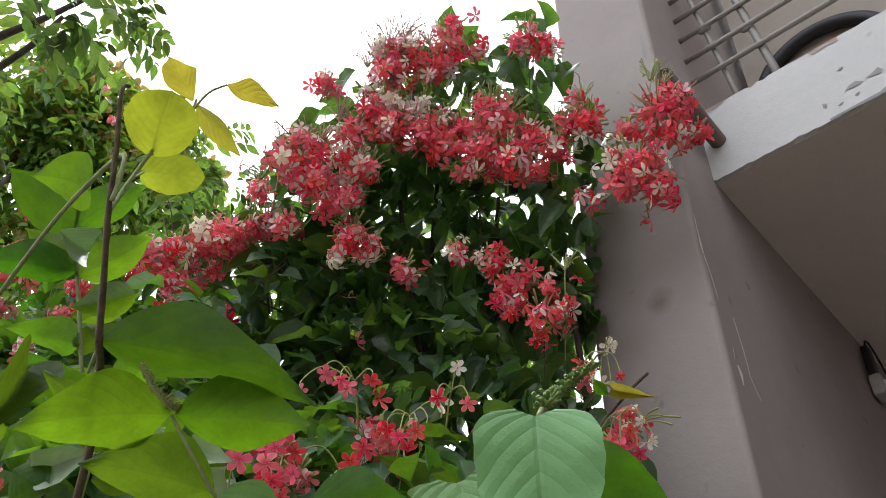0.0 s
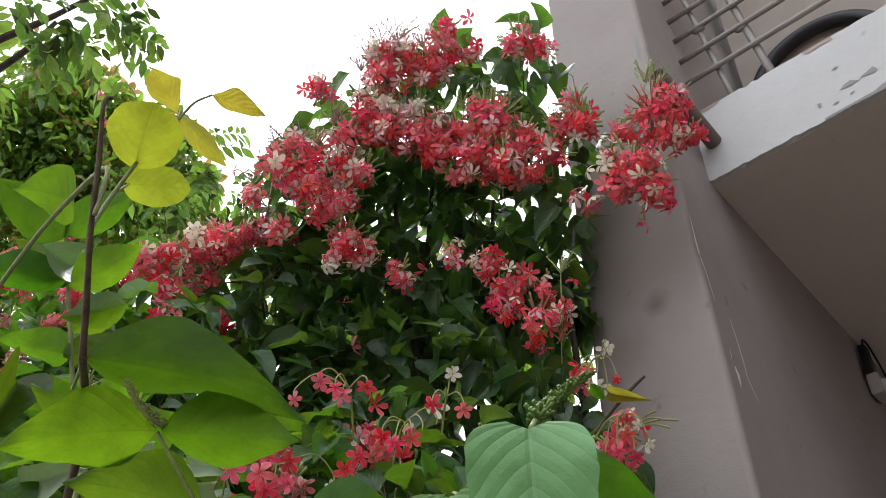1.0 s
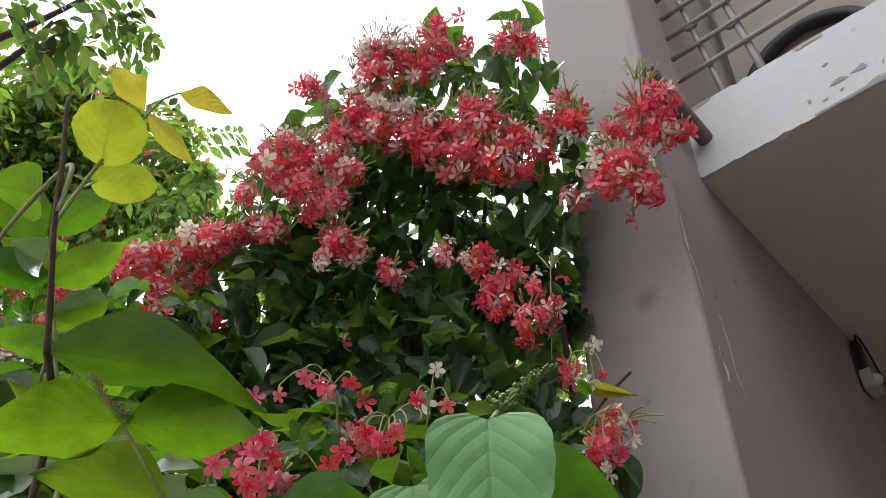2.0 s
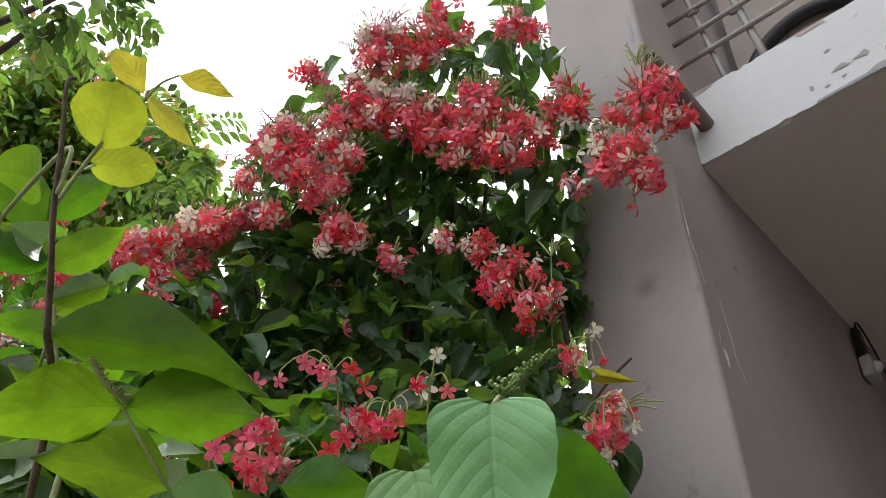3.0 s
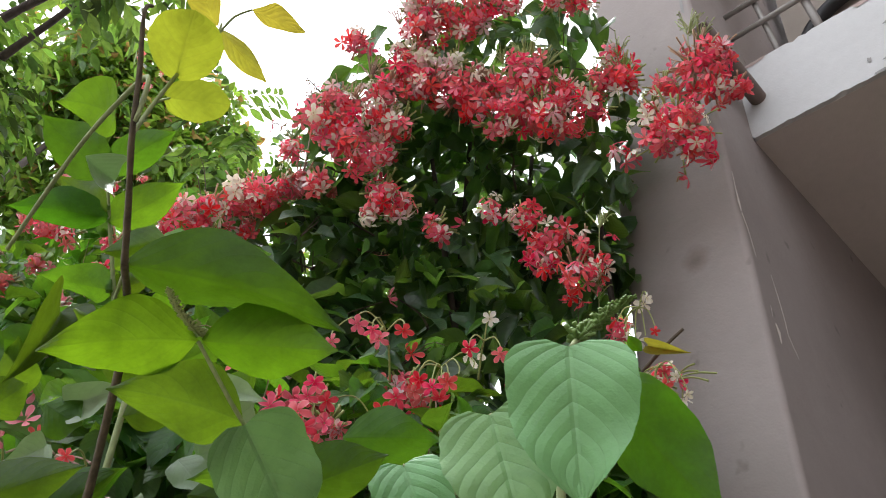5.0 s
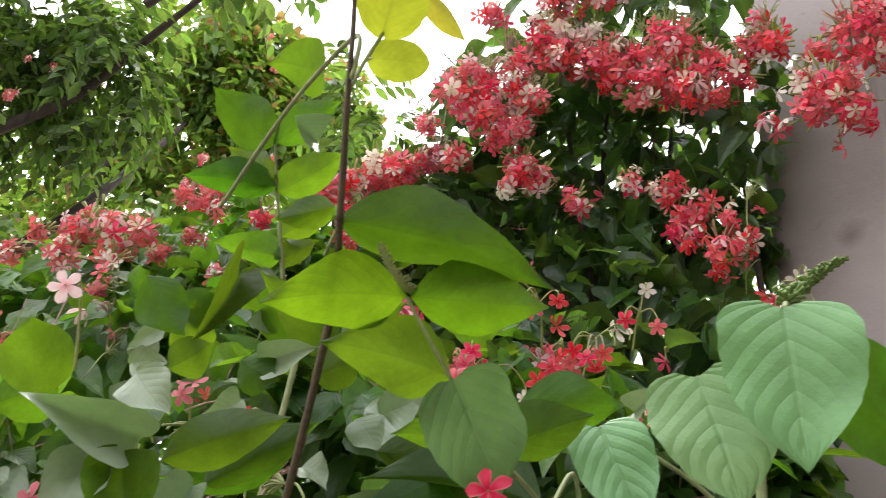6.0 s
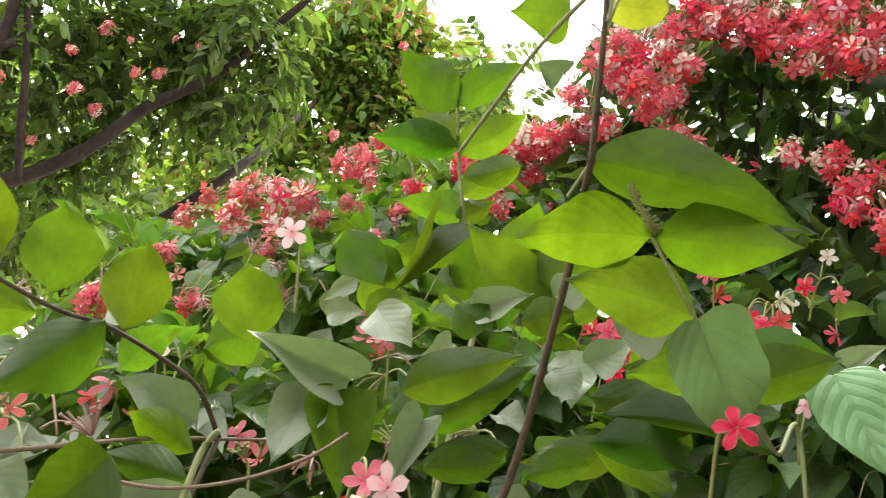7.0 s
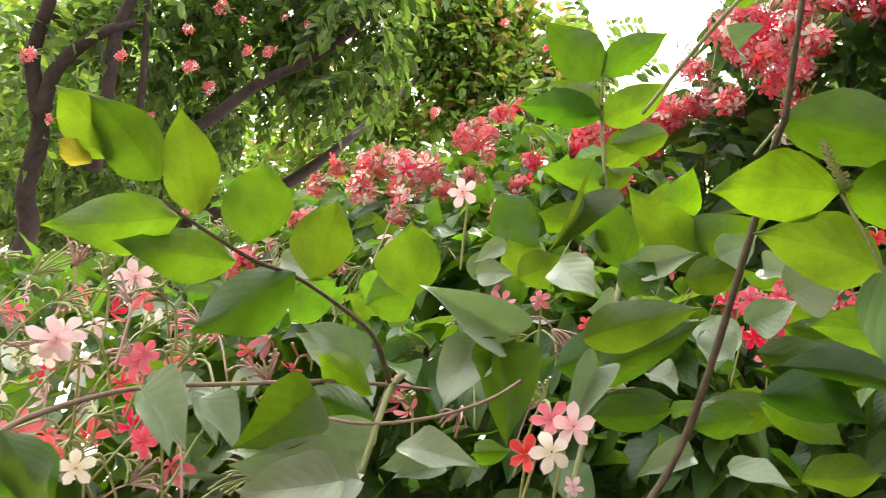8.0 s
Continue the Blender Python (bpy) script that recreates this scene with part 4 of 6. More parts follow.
HEDGE = []
HEDGE += [
    (-0.72, -1.24, 1.97, 0.12, 70),
    (-0.82, -1.08, 2.15, 0.14, 70),
    (-0.80, -0.91, 2.28, 0.14, 70),
    (-0.75, -0.73, 2.41, 0.15, 70),
    (-0.67, -1.32, 1.86, 0.10, 70),
    (-0.55, -1.29, 1.73, 0.09, 60),
    (-0.52, -1.20, 1.78, 0.10, 60),
    (-0.51, -1.08, 1.84, 0.10, 60),
    (-0.48, -0.96, 1.91, 0.10, 60),
    (-0.47, -0.81, 2.01, 0.11, 70),
    (-0.40, -0.73, 2.02, 0.11, 60),
    (-0.34, -0.64, 2.09, 0.12, 70),
    (-0.31, -0.86, 1.83, 0.07, 40),
    (-0.39, -1.01, 1.76, 0.07, 40),
    (-0.22, -0.66, 1.94, 0.10, 50),
    (-0.56, -1.25, 1.65, 0.10, 60),
    (-0.57, -1.11, 1.70, 0.10, 60),
    (-0.53, -0.92, 1.76, 0.10, 60),
]
HEDGE += [
    (-0.41, -0.77, 1.81, 0.10, 60),
    (-0.30, -0.61, 1.87, 0.11, 60),
    (-0.26, -0.45, 1.99, 0.11, 50),
    (-0.12, -0.51, 1.95, 0.08, 60),
    (-0.16, -0.59, 1.93, 0.08, 50),
    (-1.11, -1.23, 2.19, 0.10, 50),
    (-1.16, -1.13, 2.29, 0.10, 50),
    (-1.29, -1.30, 2.30, 0.10, 40),
    (-0.13, -0.50, 1.97, 0.08, 60),
    (-0.81, -1.50, 1.73, 0.10, 50),
    (-0.63, -1.43, 1.62, 0.09, 50),
    (-1.13, -1.55, 1.90, 0.08, 40),
    (-1.01, -1.41, 1.94, 0.08, 40),
    (-1.02, -1.13, 2.28, 0.11, 50),
    (-1.08, -0.96, 2.50, 0.10, 40),
    (-1.05, -0.88, 2.66, 0.07, 25),
    (-1.03, -1.28, 2.11, 0.08, 40),
    (-1.01, -1.03, 2.39, 0.10, 40),
]
HEDGE += [
    (-0.71, -1.09, 2.10, 0.09, 50),
    (-0.43, -1.03, 1.94, 0.08, 50),
    (-0.35, -0.89, 1.95, 0.08, 50),
    (-0.64, -0.83, 2.18, 0.10, 60),
    (-0.86, -0.86, 2.47, 0.07, 40),
    (-0.75, -0.87, 2.36, 0.06, 30),
    (-0.78, -0.99, 2.22, 0.10, 50),
    (-0.86, -1.04, 2.30, 0.10, 40),
    (-0.61, -1.00, 2.09, 0.07, 40),
]

hedge = thing("creeper_hedge", (-0.70, -0.98, 0.0), "leafy creeper hedge dotted with coral, pink and white flowers", "hedge")

rod("stem", hedge, [(-0.40, -0.98, 0.00), (-0.54, -1.05, 1.06), (-0.68, -1.23, 1.93)], 0.012, 0.004, M_BARK, "dark woody stem", seed=20)
rod("stem", hedge, [(-0.85, -0.72, 0.00), (-0.77, -0.91, 1.12), (-0.70, -1.05, 2.03)], 0.012, 0.004, M_BARK, "dark woody stem", seed=21)
rod("stem", hedge, [(-0.85, -1.24, 0.00), (-0.79, -1.08, 1.20), (-0.70, -0.84, 2.19)], 0.012, 0.004, M_BARK, "dark woody stem", seed=22)
rod("stem", hedge, [(-0.40, -0.97, 0.00), (-0.37, -0.80, 1.12), (-0.39, -0.74, 2.05)], 0.012, 0.004, M_BARK, "dark woody stem", seed=23)
rod("stem", hedge, [(-0.86, -0.72, 0.00), (-0.76, -1.02, 0.98), (-0.59, -1.29, 1.76)], 0.012, 0.004, M_BARK, "dark woody stem", seed=24)
rod("stem", hedge, [(-0.84, -1.24, 0.00), (-0.64, -1.16, 1.03), (-0.51, -0.97, 1.87)], 0.012, 0.004, M_BARK, "dark woody stem", seed=25)
HEADS = [
    ((-0.902, -1.167, 2.338), 0.039, 0.20),
    ((-0.865, -1.184, 2.269), 0.029, 0.30),
    ((-0.782, -1.276, 2.084), 0.021, 0.30),
    ((-0.912, -1.012, 2.552), 0.025, 0.10),
    ((-0.911, -0.949, 2.653), 0.021, 0.10),
    ((-0.792, -0.938, 2.455), 0.023, 0.20),
    ((-0.808, -1.032, 2.359), 0.020, 0.20),
    ((-0.649, -1.233, 1.977), 0.024, 0.20),
    ((-0.736, -1.308, 2.005), 0.016, 0.10),
    ((-0.668, -1.335, 1.918), 0.027, 0.20),
    ((-0.861, -1.421, 2.051), 0.016, 0.10),
    ((-0.547, -1.343, 1.785), 0.016, 0.10),
    ((-0.515, -1.310, 1.763), 0.016, 0.10),
    ((-0.547, -1.365, 1.767), 0.016, 0.10),
    ((-0.565, -1.389, 1.777), 0.016, 0.30),
    ((-0.419, -1.174, 1.747), 0.016, 0.10),
    ((-0.622, -1.123, 2.044), 0.016, 0.10),
    ((-0.795, -0.687, 2.758), 0.046, 0.15),
    ((-0.745, -0.668, 2.692), 0.033, 0.10),
    ((-0.748, -0.717, 2.612), 0.027, 0.20),
]
HEADS += [
    ((-0.819, -0.625, 2.963), 0.032, 0.10),
    ((-0.661, -0.829, 2.411), 0.024, 0.10),
    ((-0.518, -0.953, 2.101), 0.016, 0.10),
    ((-0.497, -0.802, 2.175), 0.016, 0.10),
    ((-0.343, -0.776, 2.062), 0.024, 0.05),
    ((-0.338, -0.801, 2.002), 0.016, 0.00),
    ((-0.251, -0.694, 2.075), 0.022, 0.10),
    ((-0.787, -1.074, 2.282), 0.021, 0.30),
    ((-0.687, -1.014, 2.226), 0.018, 0.40),
    ((-0.736, -1.130, 2.164), 0.016, 0.60),
    ((-0.433, -1.055, 1.908), 0.016, 0.10),
]
for i, (at, r, white) in enumerate(HEADS):
    flower_cluster(hedge, at, r, 500 + i, white * 0.15, 0.85 if at[1] < -0.95 else 0.15, 0.9, flower_r=0.0125)
ALL_HEADS = list(HEADS)
HEADS = [
    ((-0.700, -1.340, 1.968), 0.020, 0.30),
    ((-0.659, -1.296, 1.956), 0.018, 0.30),
    ((-0.700, -1.271, 2.028), 0.018, 0.30),
    ((-0.642, -1.177, 2.042), 0.016, 0.20),
    ((-0.625, -1.280, 1.932), 0.016, 0.20),
    ((-0.548, -1.295, 1.843), 0.016, 0.40),
    ((-0.718, -1.167, 2.161), 0.016, 0.30),
    ((-0.453, -1.068, 1.931), 0.016, 0.30),
    ((-0.511, -1.048, 2.011), 0.016, 0.10),
    ((-0.322, -1.216, 1.715), 0.016, 0.10),
    ((-0.330, -0.849, 2.029), 0.016, 0.05),
    ((-0.350, -0.786, 2.046), 0.016, 0.05),
    ((-0.249, -0.600, 2.182), 0.019, 0.20),
    ((-0.253, -0.648, 2.120), 0.021, 0.10),
    ((-0.318, -0.658, 2.176), 0.019, 0.10),
    ((-0.176, -0.589, 2.124), 0.016, 0.10),
    ((-0.124, -0.691, 1.963), 0.016, 0.20),
]
for i, (at, r, white) in enumerate(HEADS):
    flower_cluster(hedge, at, r, 620 + i, white * 0.6, 0.7 if at[1] < -0.95 else 0.1, 0.9)
ALL_HEADS += HEADS
HEADS = [
    ((-0.445, -0.819, 2.160), 0.022, 0.20),
    ((-0.471, -0.833, 2.135), 0.019, 0.10),
    ((-0.434, -0.784, 2.145), 0.021, 0.20),
    ((-0.404, -0.761, 2.164), 0.016, 0.10),
    ((-0.794, -1.159, 2.288), 0.029, 0.20),
    ((-0.780, -1.114, 2.298), 0.025, 0.30),
    ((-0.777, -1.063, 2.284), 0.021, 0.30),
    ((-0.802, -1.129, 2.267), 0.025, 0.20),
]
for i, (at, r, white) in enumerate(HEADS):
    flower_cluster(hedge, at, r, 650 + i, white * 0.2, 0.6 if at[1] < -0.95 else 0.1, 0.9)
ALL_HEADS += HEADS
HEADS = [
    ((-0.659, -1.439, 1.821), 0.020, 0.30),
    ((-0.603, -1.443, 1.771), 0.018, 0.20),
    ((-0.659, -1.532, 1.758), 0.020, 0.50),
    ((-0.500, -1.505, 1.646), 0.020, 0.40),
    ((-0.482, -1.408, 1.689), 0.016, 0.10),
    ((-0.651, -1.479, 1.786), 0.016, 0.20),
    ((-0.496, -1.380, 1.732), 0.016, 0.00),
    ((-0.486, -1.354, 1.739), 0.016, 0.00),
    ((-0.467, -1.307, 1.756), 0.016, 0.00),
    ((-0.402, -1.380, 1.619), 0.016, 0.10),
    ((-0.377, -1.448, 1.556), 0.016, 0.10),
    ((-0.401, -1.396, 1.609), 0.017, 0.10),
    ((-0.846, -1.062, 2.458), 0.026, 0.10),
    ((-0.841, -1.005, 2.555), 0.027, 0.10),
    ((-0.861, -1.189, 2.294), 0.034, 0.15),
    ((-0.817, -1.200, 2.212), 0.032, 0.30),
    ((-0.776, -1.146, 2.216), 0.026, 0.40),
    ((-0.349, -1.181, 1.726), 0.016, 0.10),
    ((-0.678, -0.676, 2.714), 0.043, 0.10),
    ((-0.699, -0.719, 2.656), 0.032, 0.10),
]
HEADS += [
    ((-0.634, -0.630, 2.720), 0.028, 0.20),
    ((-0.250, -0.822, 1.970), 0.022, 0.05),
    ((-0.449, -1.473, 1.608), 0.016, 0.40),
    ((-0.371, -1.417, 1.557), 0.016, 0.50),
    ((-0.592, -1.534, 1.704), 0.016, 0.50),
    ((-0.547, -1.326, 1.806), 0.016, 0.20),
    ((-0.587, -1.491, 1.726), 0.020, 0.40),
    ((-0.546, -1.451, 1.721), 0.019, 0.40),
    ((-0.458, -1.492, 1.606), 0.017, 0.40),
    ((-0.487, -1.455, 1.663), 0.017, 0.50),
    ((-0.570, -1.405, 1.769), 0.016, 0.30),
    ((-0.483, -1.474, 1.645), 0.016, 0.50),
    ((-0.454, -1.419, 1.648), 0.016, 0.30),
    ((-0.469, -1.368, 1.704), 0.016, 0.20),
    ((-0.406, -1.478, 1.564), 0.016, 0.40),
    ((-0.399, -1.420, 1.591), 0.016, 0.40),
    ((-0.358, -1.355, 1.584), 0.016, 0.40),
    ((-0.438, -1.276, 1.744), 0.016, 0.20),
    ((-0.860, -1.264, 2.203), 0.021, 0.20),
    ((-0.885, -1.238, 2.273), 0.020, 0.20),
]
HEADS += [
    ((-0.816, -1.107, 2.326), 0.022, 0.20),
    ((-0.819, -1.019, 2.472), 0.026, 0.20),
    ((-0.774, -0.952, 2.370), 0.024, 0.30),
    ((-0.727, -1.153, 2.141), 0.019, 0.40),
]
for i, (at, r, white) in enumerate(HEADS):
    flower_cluster(hedge, at, r, 560 + i, white * (0.8 if at[1] < -1.3 else 0.2), 0.75, 1.8 if at[1] < -1.2 else 0.9, flower_r=FLOWER_R if at[1] < -1.3 else 0.013)
CLEAR = [(Vector(at), r) for at, r, _ in HEADS + ALL_HEADS]
poses = scatter_leaves([(x, y, z, r, n * 1.9) for x, y, z, r, n in HEDGE], 0.068, rng, 0.35, 0.7, clear=CLEAR, light=Vector((0.45, -0.35, 0.1)))
single, rest = near_first(poses, 290)
twig_mass("branchwork", hedge, HEDGE, 150, 0.0013, M_DRY, rng, "thin tan twigs")
lower = [(x, y, z * f, 0.2, 24) for x, y, z, r, n in HEDGE[::3] for f in (0.15, 0.35, 0.55, 0.72)]
rest += scatter_leaves(lower, 0.08, rng)
single_leaves(hedge, single[0::3] + single[4::6], M_LEAF, rng)
single_leaves(hedge, single[1::6], M_LEAF_YOUNG, rng)
single_leaves(hedge, single[2::3], M_LEAF_PAINTED_SHEEN, rng)
leaf_mass("foliage", hedge, rest[0::5] + rest[1::5] + rest[2::5] + rest[4::5], M_LEAF_HEDGE, rng, label="fresh green pointed leaves")
leaf_mass("foliage", hedge, rest[3::5], M_HEDGE_PAINTED_SHEEN, rng, label="grey-green leaves with a sky sheen painted into their colour")

NEAR = [
    ((-0.088, -1.297, 1.775), 0.0137, "pink"),
    ((0.156, -1.141, 1.644), 0.0128, "red"),
    ((-0.000, -1.233, 1.609), 0.0140, "coral"),
    ((0.014, -1.227, 1.605), 0.0150, "pink"),
    ((0.013, -1.236, 1.586), 0.0134, "white"),
    ((-0.012, -1.236, 1.589), 0.0127, "red"),
    ((-0.134, -1.478, 1.568), 0.0189, "pink"),
    ((-0.142, -1.475, 1.576), 0.0142, "pink"),
    ((-0.146, -1.478, 1.562), 0.0121, "white"),
    ((-0.256, -1.455, 1.672), 0.0178, "pink"),
    ((-0.278, -1.441, 1.670), 0.0156, "coral"),
    ((-0.254, -1.423, 1.615), 0.0147, "red"),
    ((-0.244, -1.395, 1.564), 0.0143, "red"),
    ((-0.215, -1.428, 1.524), 0.0142, "white"),
    ((-0.207, -1.425, 1.607), 0.0126, "red"),
    ((-0.359, -1.302, 1.770), 0.0184, "white"),
    ((0.001, -1.210, 1.580), 0.0070, "pink"),
    ((-0.196, -1.448, 1.523), 0.0145, "red"),
    ((-0.333, -1.313, 1.749), 0.0183, "white"),
    ((-0.364, -0.798, 2.060), 0.0205, "red"),
    ((-0.349, -0.775, 2.057), 0.0190, "red"),
    ((-0.343, -0.756, 2.046), 0.0161, "red"),
    ((-0.152, -1.180, 1.773), 0.0107, "coral"),
    ((-0.178, -1.116, 1.794), 0.0095, "red"),
    ((-0.162, -0.958, 1.905), 0.0165, "red"),
    ((-0.153, -0.932, 1.908), 0.0165, "red"),
    ((-0.147, -0.928, 1.891), 0.0165, "red"),
    ((-0.163, -0.945, 1.870), 0.0165, "red"),
    ((0.007, -0.834, 1.863), 0.0140, "red"),
    ((-0.018, -0.861, 1.837), 0.0135, "pink"),
    ((-0.013, -0.834, 1.863), 0.0120, "red"),
    ((-0.134, -0.829, 1.964), 0.0160, "red"),
    ((-0.142, -0.838, 1.947), 0.0140, "red"),
    ((-0.136, -0.923, 1.872), 0.0155, "red"),
    ((-0.146, -0.940, 1.843), 0.0155, "red"),
]
turn = random.Random(83)
for i, (at, r, c) in enumerate(NEAR):
    at = Vector(at)
    sway = rng.uniform(-0.012, 0.012)
    neck = at + Vector((-0.010, 0.006 + 0.5 * sway, 0.35 * r + rng.uniform(0.004, 0.012)))
    bow = at + Vector((-0.026, 0.016 + sway, rng.uniform(0.004, 0.014)))
    root = at + Vector((-0.046, 0.034 + 2 * sway, rng.uniform(-0.032, -0.014)))
    stalk = attach("flower_stalk", mesh_of("flower_stalk", *tube(spline((root, bow, neck, at), 5), 0.0010, 0.0008, 6), M_TUBE), hedge, Matrix())
    attach("flower", NEAR_FLOWERS[c][i % 3], stalk, facing(at, (0.75 + turn.uniform(-0.35, 0.2), -0.35 + turn.uniform(-0.55, 0.55), -0.3 + turn.uniform(-0.45, 0.45)), 0.88 * r, i * 31))

def umbel(parent, hub, stem, flowers):
    """A loose hanging umbel: each flower on its own thin stalk that arches over from the hub."""
    rng = random.Random(int(abs(hub[0]) * 1e4))
    hub = Vector(hub)
    rod("stem", parent, [stem, (Vector(stem) + hub) / 2 + Vector((0, 0, 0.01)), hub], 0.0013, 0.0010, M_TUBE, seed=int(abs(hub[1]) * 1e4))
    for i, (at, r, c) in enumerate(flowers):
        at = Vector(at)
        span = (at - hub).length
        top = hub.lerp(at, 0.62) + Vector((0, 0, 0.35 * span + 0.006))
        neck = at + Vector((0, 0, 0.45 * r + 0.15 * span))
        stalk = attach("flower_stalk", mesh_of("flower_stalk", *tube(spline((hub, top, neck, at), 6), 0.0009, 0.0008, 6), M_TUBE), parent, Matrix())
        way = Vector((0.4 + rng.uniform(-0.5, 0.5), -0.45 + rng.uniform(-0.5, 0.5), -0.6 + rng.uniform(-0.4, 0.4)))
        if c:
            attach("flower", NEAR_FLOWERS[c][i % 3], stalk, facing(at, way, 0.74 * r, rng.uniform(0, 72)))


umbel(hedge, (-0.144, -0.844, 2.043), (-0.182, -0.798, 2.015), [((-0.152, -0.878, 2.038), 0.0165, "red"), ((-0.142, -0.854, 2.027), 0.0165, "red"), ((-0.137, -0.869, 2.029), 0.0150, "red"), ((-0.122, -0.839, 2.038), 0.0165, "red"), ((-0.176, -0.890, 2.019), 0.0125, "red")])
umbel(hedge, (-0.072, -0.765, 2.043), (-0.111, -0.730, 2.026), [((-0.054, -0.777, 2.057), 0.0140, "white"), ((-0.078, -0.781, 2.027), 0.0150, "red"), ((-0.056, -0.757, 2.024), 0.0150, "red")])
umbel(hedge, (-0.118, -0.782, 2.019), (-0.160, -0.755, 1.994), [((-0.127, -0.805, 1.995), 0.0160, "red"), ((-0.114, -0.798, 1.984), 0.0160, "red"), ((-0.106, -0.783, 1.995), 0.0160, "red"), ((-0.135, -0.804, 1.984), 0.0150, "red"), ((-0.111, -0.788, 1.976), 0.0150, "red"), ((-0.095, -0.778, 2.003), 0.0110, ""), ((-0.082, -0.770, 2.009), 0.0100, "")])
umbel(hedge, (-0.179, -0.897, 1.940), (-0.211, -0.858, 1.910), [((-0.165, -0.911, 1.955), 0.0165, "red"), ((-0.173, -0.910, 1.942), 0.0165, "red"), ((-0.163, -0.894, 1.941), 0.0165, "red"), ((-0.187, -0.908, 1.917), 0.0160, "red"), ((-0.172, -0.901, 1.911), 0.0160, "red"), ((-0.170, -0.887, 1.921), 0.0160, "red"), ((-0.164, -0.835, 1.936), 0.0125, "white")])
umbel(bush, (-0.038, -0.493, 2.229), (-0.092, -0.458, 2.231), [((-0.066, -0.504, 2.202), 0.0120, "red"), ((-0.062, -0.494, 2.192), 0.0100, ""), ((-0.052, -0.485, 2.189), 0.0100, ""), ((-0.041, -0.479, 2.191), 0.0100, ""), ((-0.028, -0.475, 2.195), 0.0100, "red"), ((-0.017, -0.508, 2.226), 0.0125, "white")])
umbel(bush, (-0.032, -0.468, 2.146), (-0.095, -0.438, 2.145), [((-0.031, -0.462, 2.118), 0.0165, "red"), ((-0.043, -0.467, 2.095), 0.0165, "red"), ((-0.027, -0.453, 2.088), 0.0165, "red"), ((-0.063, -0.464, 2.092), 0.0150, "red"), ((-0.011, -0.466, 2.122), 0.0120, "white"), ((-0.007, -0.450, 2.102), 0.0125, "white"), ((-0.050, -0.457, 2.073), 0.0110, "white"), ((-0.029, -0.461, 2.138), 0.0125, "red")])

rod("stem", bush, [(-0.125, -0.385, 2.190), (-0.089, -0.399, 2.203), (-0.045, -0.412, 2.217), (-0.017, -0.417, 2.226)], 0.0030, 0.0022, M_TWIG, "broken brown twig", seed=401)
leaf(bush, (-0.070, -0.425, 2.216), (-0.016, -0.405, 2.192), 0.0215, (0.41, -0.74, -0.54), M_LEAF_AMBER, "folded")
leaf(bush, (-0.080, -0.426, 2.210), (-0.084, -0.454, 2.224), 0.0183, (-0.43, 0.72, 0.55), M_LEAF_YOUNG, "cupped")
rod("stem", bush, [(-0.049, -0.385, 2.176), (-0.022, -0.382, 2.174), (0.003, -0.377, 2.166)], 0.0010, 0.0016, M_TUBE, seed=404)
rod("stem", bush, [(-0.050, -0.384, 2.174), (-0.029, -0.382, 2.169), (-0.010, -0.379, 2.158)], 0.0010, 0.0016, M_TUBE, seed=405)
rod("stem", bush, [(-0.050, -0.387, 2.178), (-0.033, -0.393, 2.181), (-0.018, -0.397, 2.179)], 0.0010, 0.0016, M_TUBE, seed=406)
rod("stem", bush, [(-0.052, -0.388, 2.178), (-0.033, -0.390, 2.177), (-0.017, -0.391, 2.170)], 0.0010, 0.0016, M_TUBE, seed=407)

def bud_spike(parent, points, r, mat, label=""):
    """A hairy flower spike: small closed buds set round a thin axis, thinning to the tip."""
    rng = random.Random(len(points) * 31 + int(r * 1e5))
    run = spline(points, 7)
    pieces = [tube(run, r * 0.14, r * 0.09, 6)]
    for i, q in enumerate(run):
        taper = 1 - 0.6 * i / len(run)
        for k in range(6):
            a = k * 1.047 + i * 0.7
            w = Vector((math.cos(a), math.sin(a), 0.5)) * (r * taper * rng.uniform(0.5, 1.25))
            pieces.append(tube([q, q + w * 0.45, q + w * 0.8, q + w], r * 0.07, r * (0.16 * taper + 0.05), 5))
    return attach("bud_spike", mesh_of("bud_spike", *merged(pieces), mat), parent, Matrix(), label)


cane = thing("climbing_cane", (0.130, -1.224, 0.0), "slender brown climbing cane with broad green and yellow leaves", "shoot")
rod("stem", cane, [(0.130, -1.224, 0.000), (0.000, -1.100, 0.900), (-0.008, -1.186, 1.503), (0.038, -1.198, 1.554), (0.051, -1.183, 1.615), (0.108, -1.212, 1.702), (0.128, -1.226, 1.727), (0.156, -1.245, 1.730)], 0.0026, 0.0017, M_CANE, seed=1, steps=9)
rod("stem", cane, [(0.156, -1.245, 1.730), (0.170, -1.258, 1.750), (0.185, -1.272, 1.770), (0.193, -1.282, 1.797), (0.200, -1.292, 1.822), (0.200, -1.290, 1.829)], 0.0017, 0.0009, M_CANE, seed=410)
rod("stem", cane, [(0.185, -1.272, 1.770), (0.184, -1.268, 1.795), (0.183, -1.263, 1.820)], 0.0011, 0.0009, M_STALK, "green side shoot", seed=411)
rod("stem", cane, [(0.183, -1.263, 1.820), (0.187, -1.262, 1.838), (0.191, -1.254, 1.853)], 0.0009, 0.0006, M_STALK, seed=412)
rod("stem", cane, [(0.191, -1.254, 1.853), (0.198, -1.252, 1.863), (0.202, -1.246, 1.872)], 0.0007, 0.0005, M_STALK, seed=413)
rod("stem", cane, [(0.191, -1.254, 1.853), (0.193, -1.255, 1.859)], 0.0008, 0.0006, M_STALK, seed=414, steps=3)
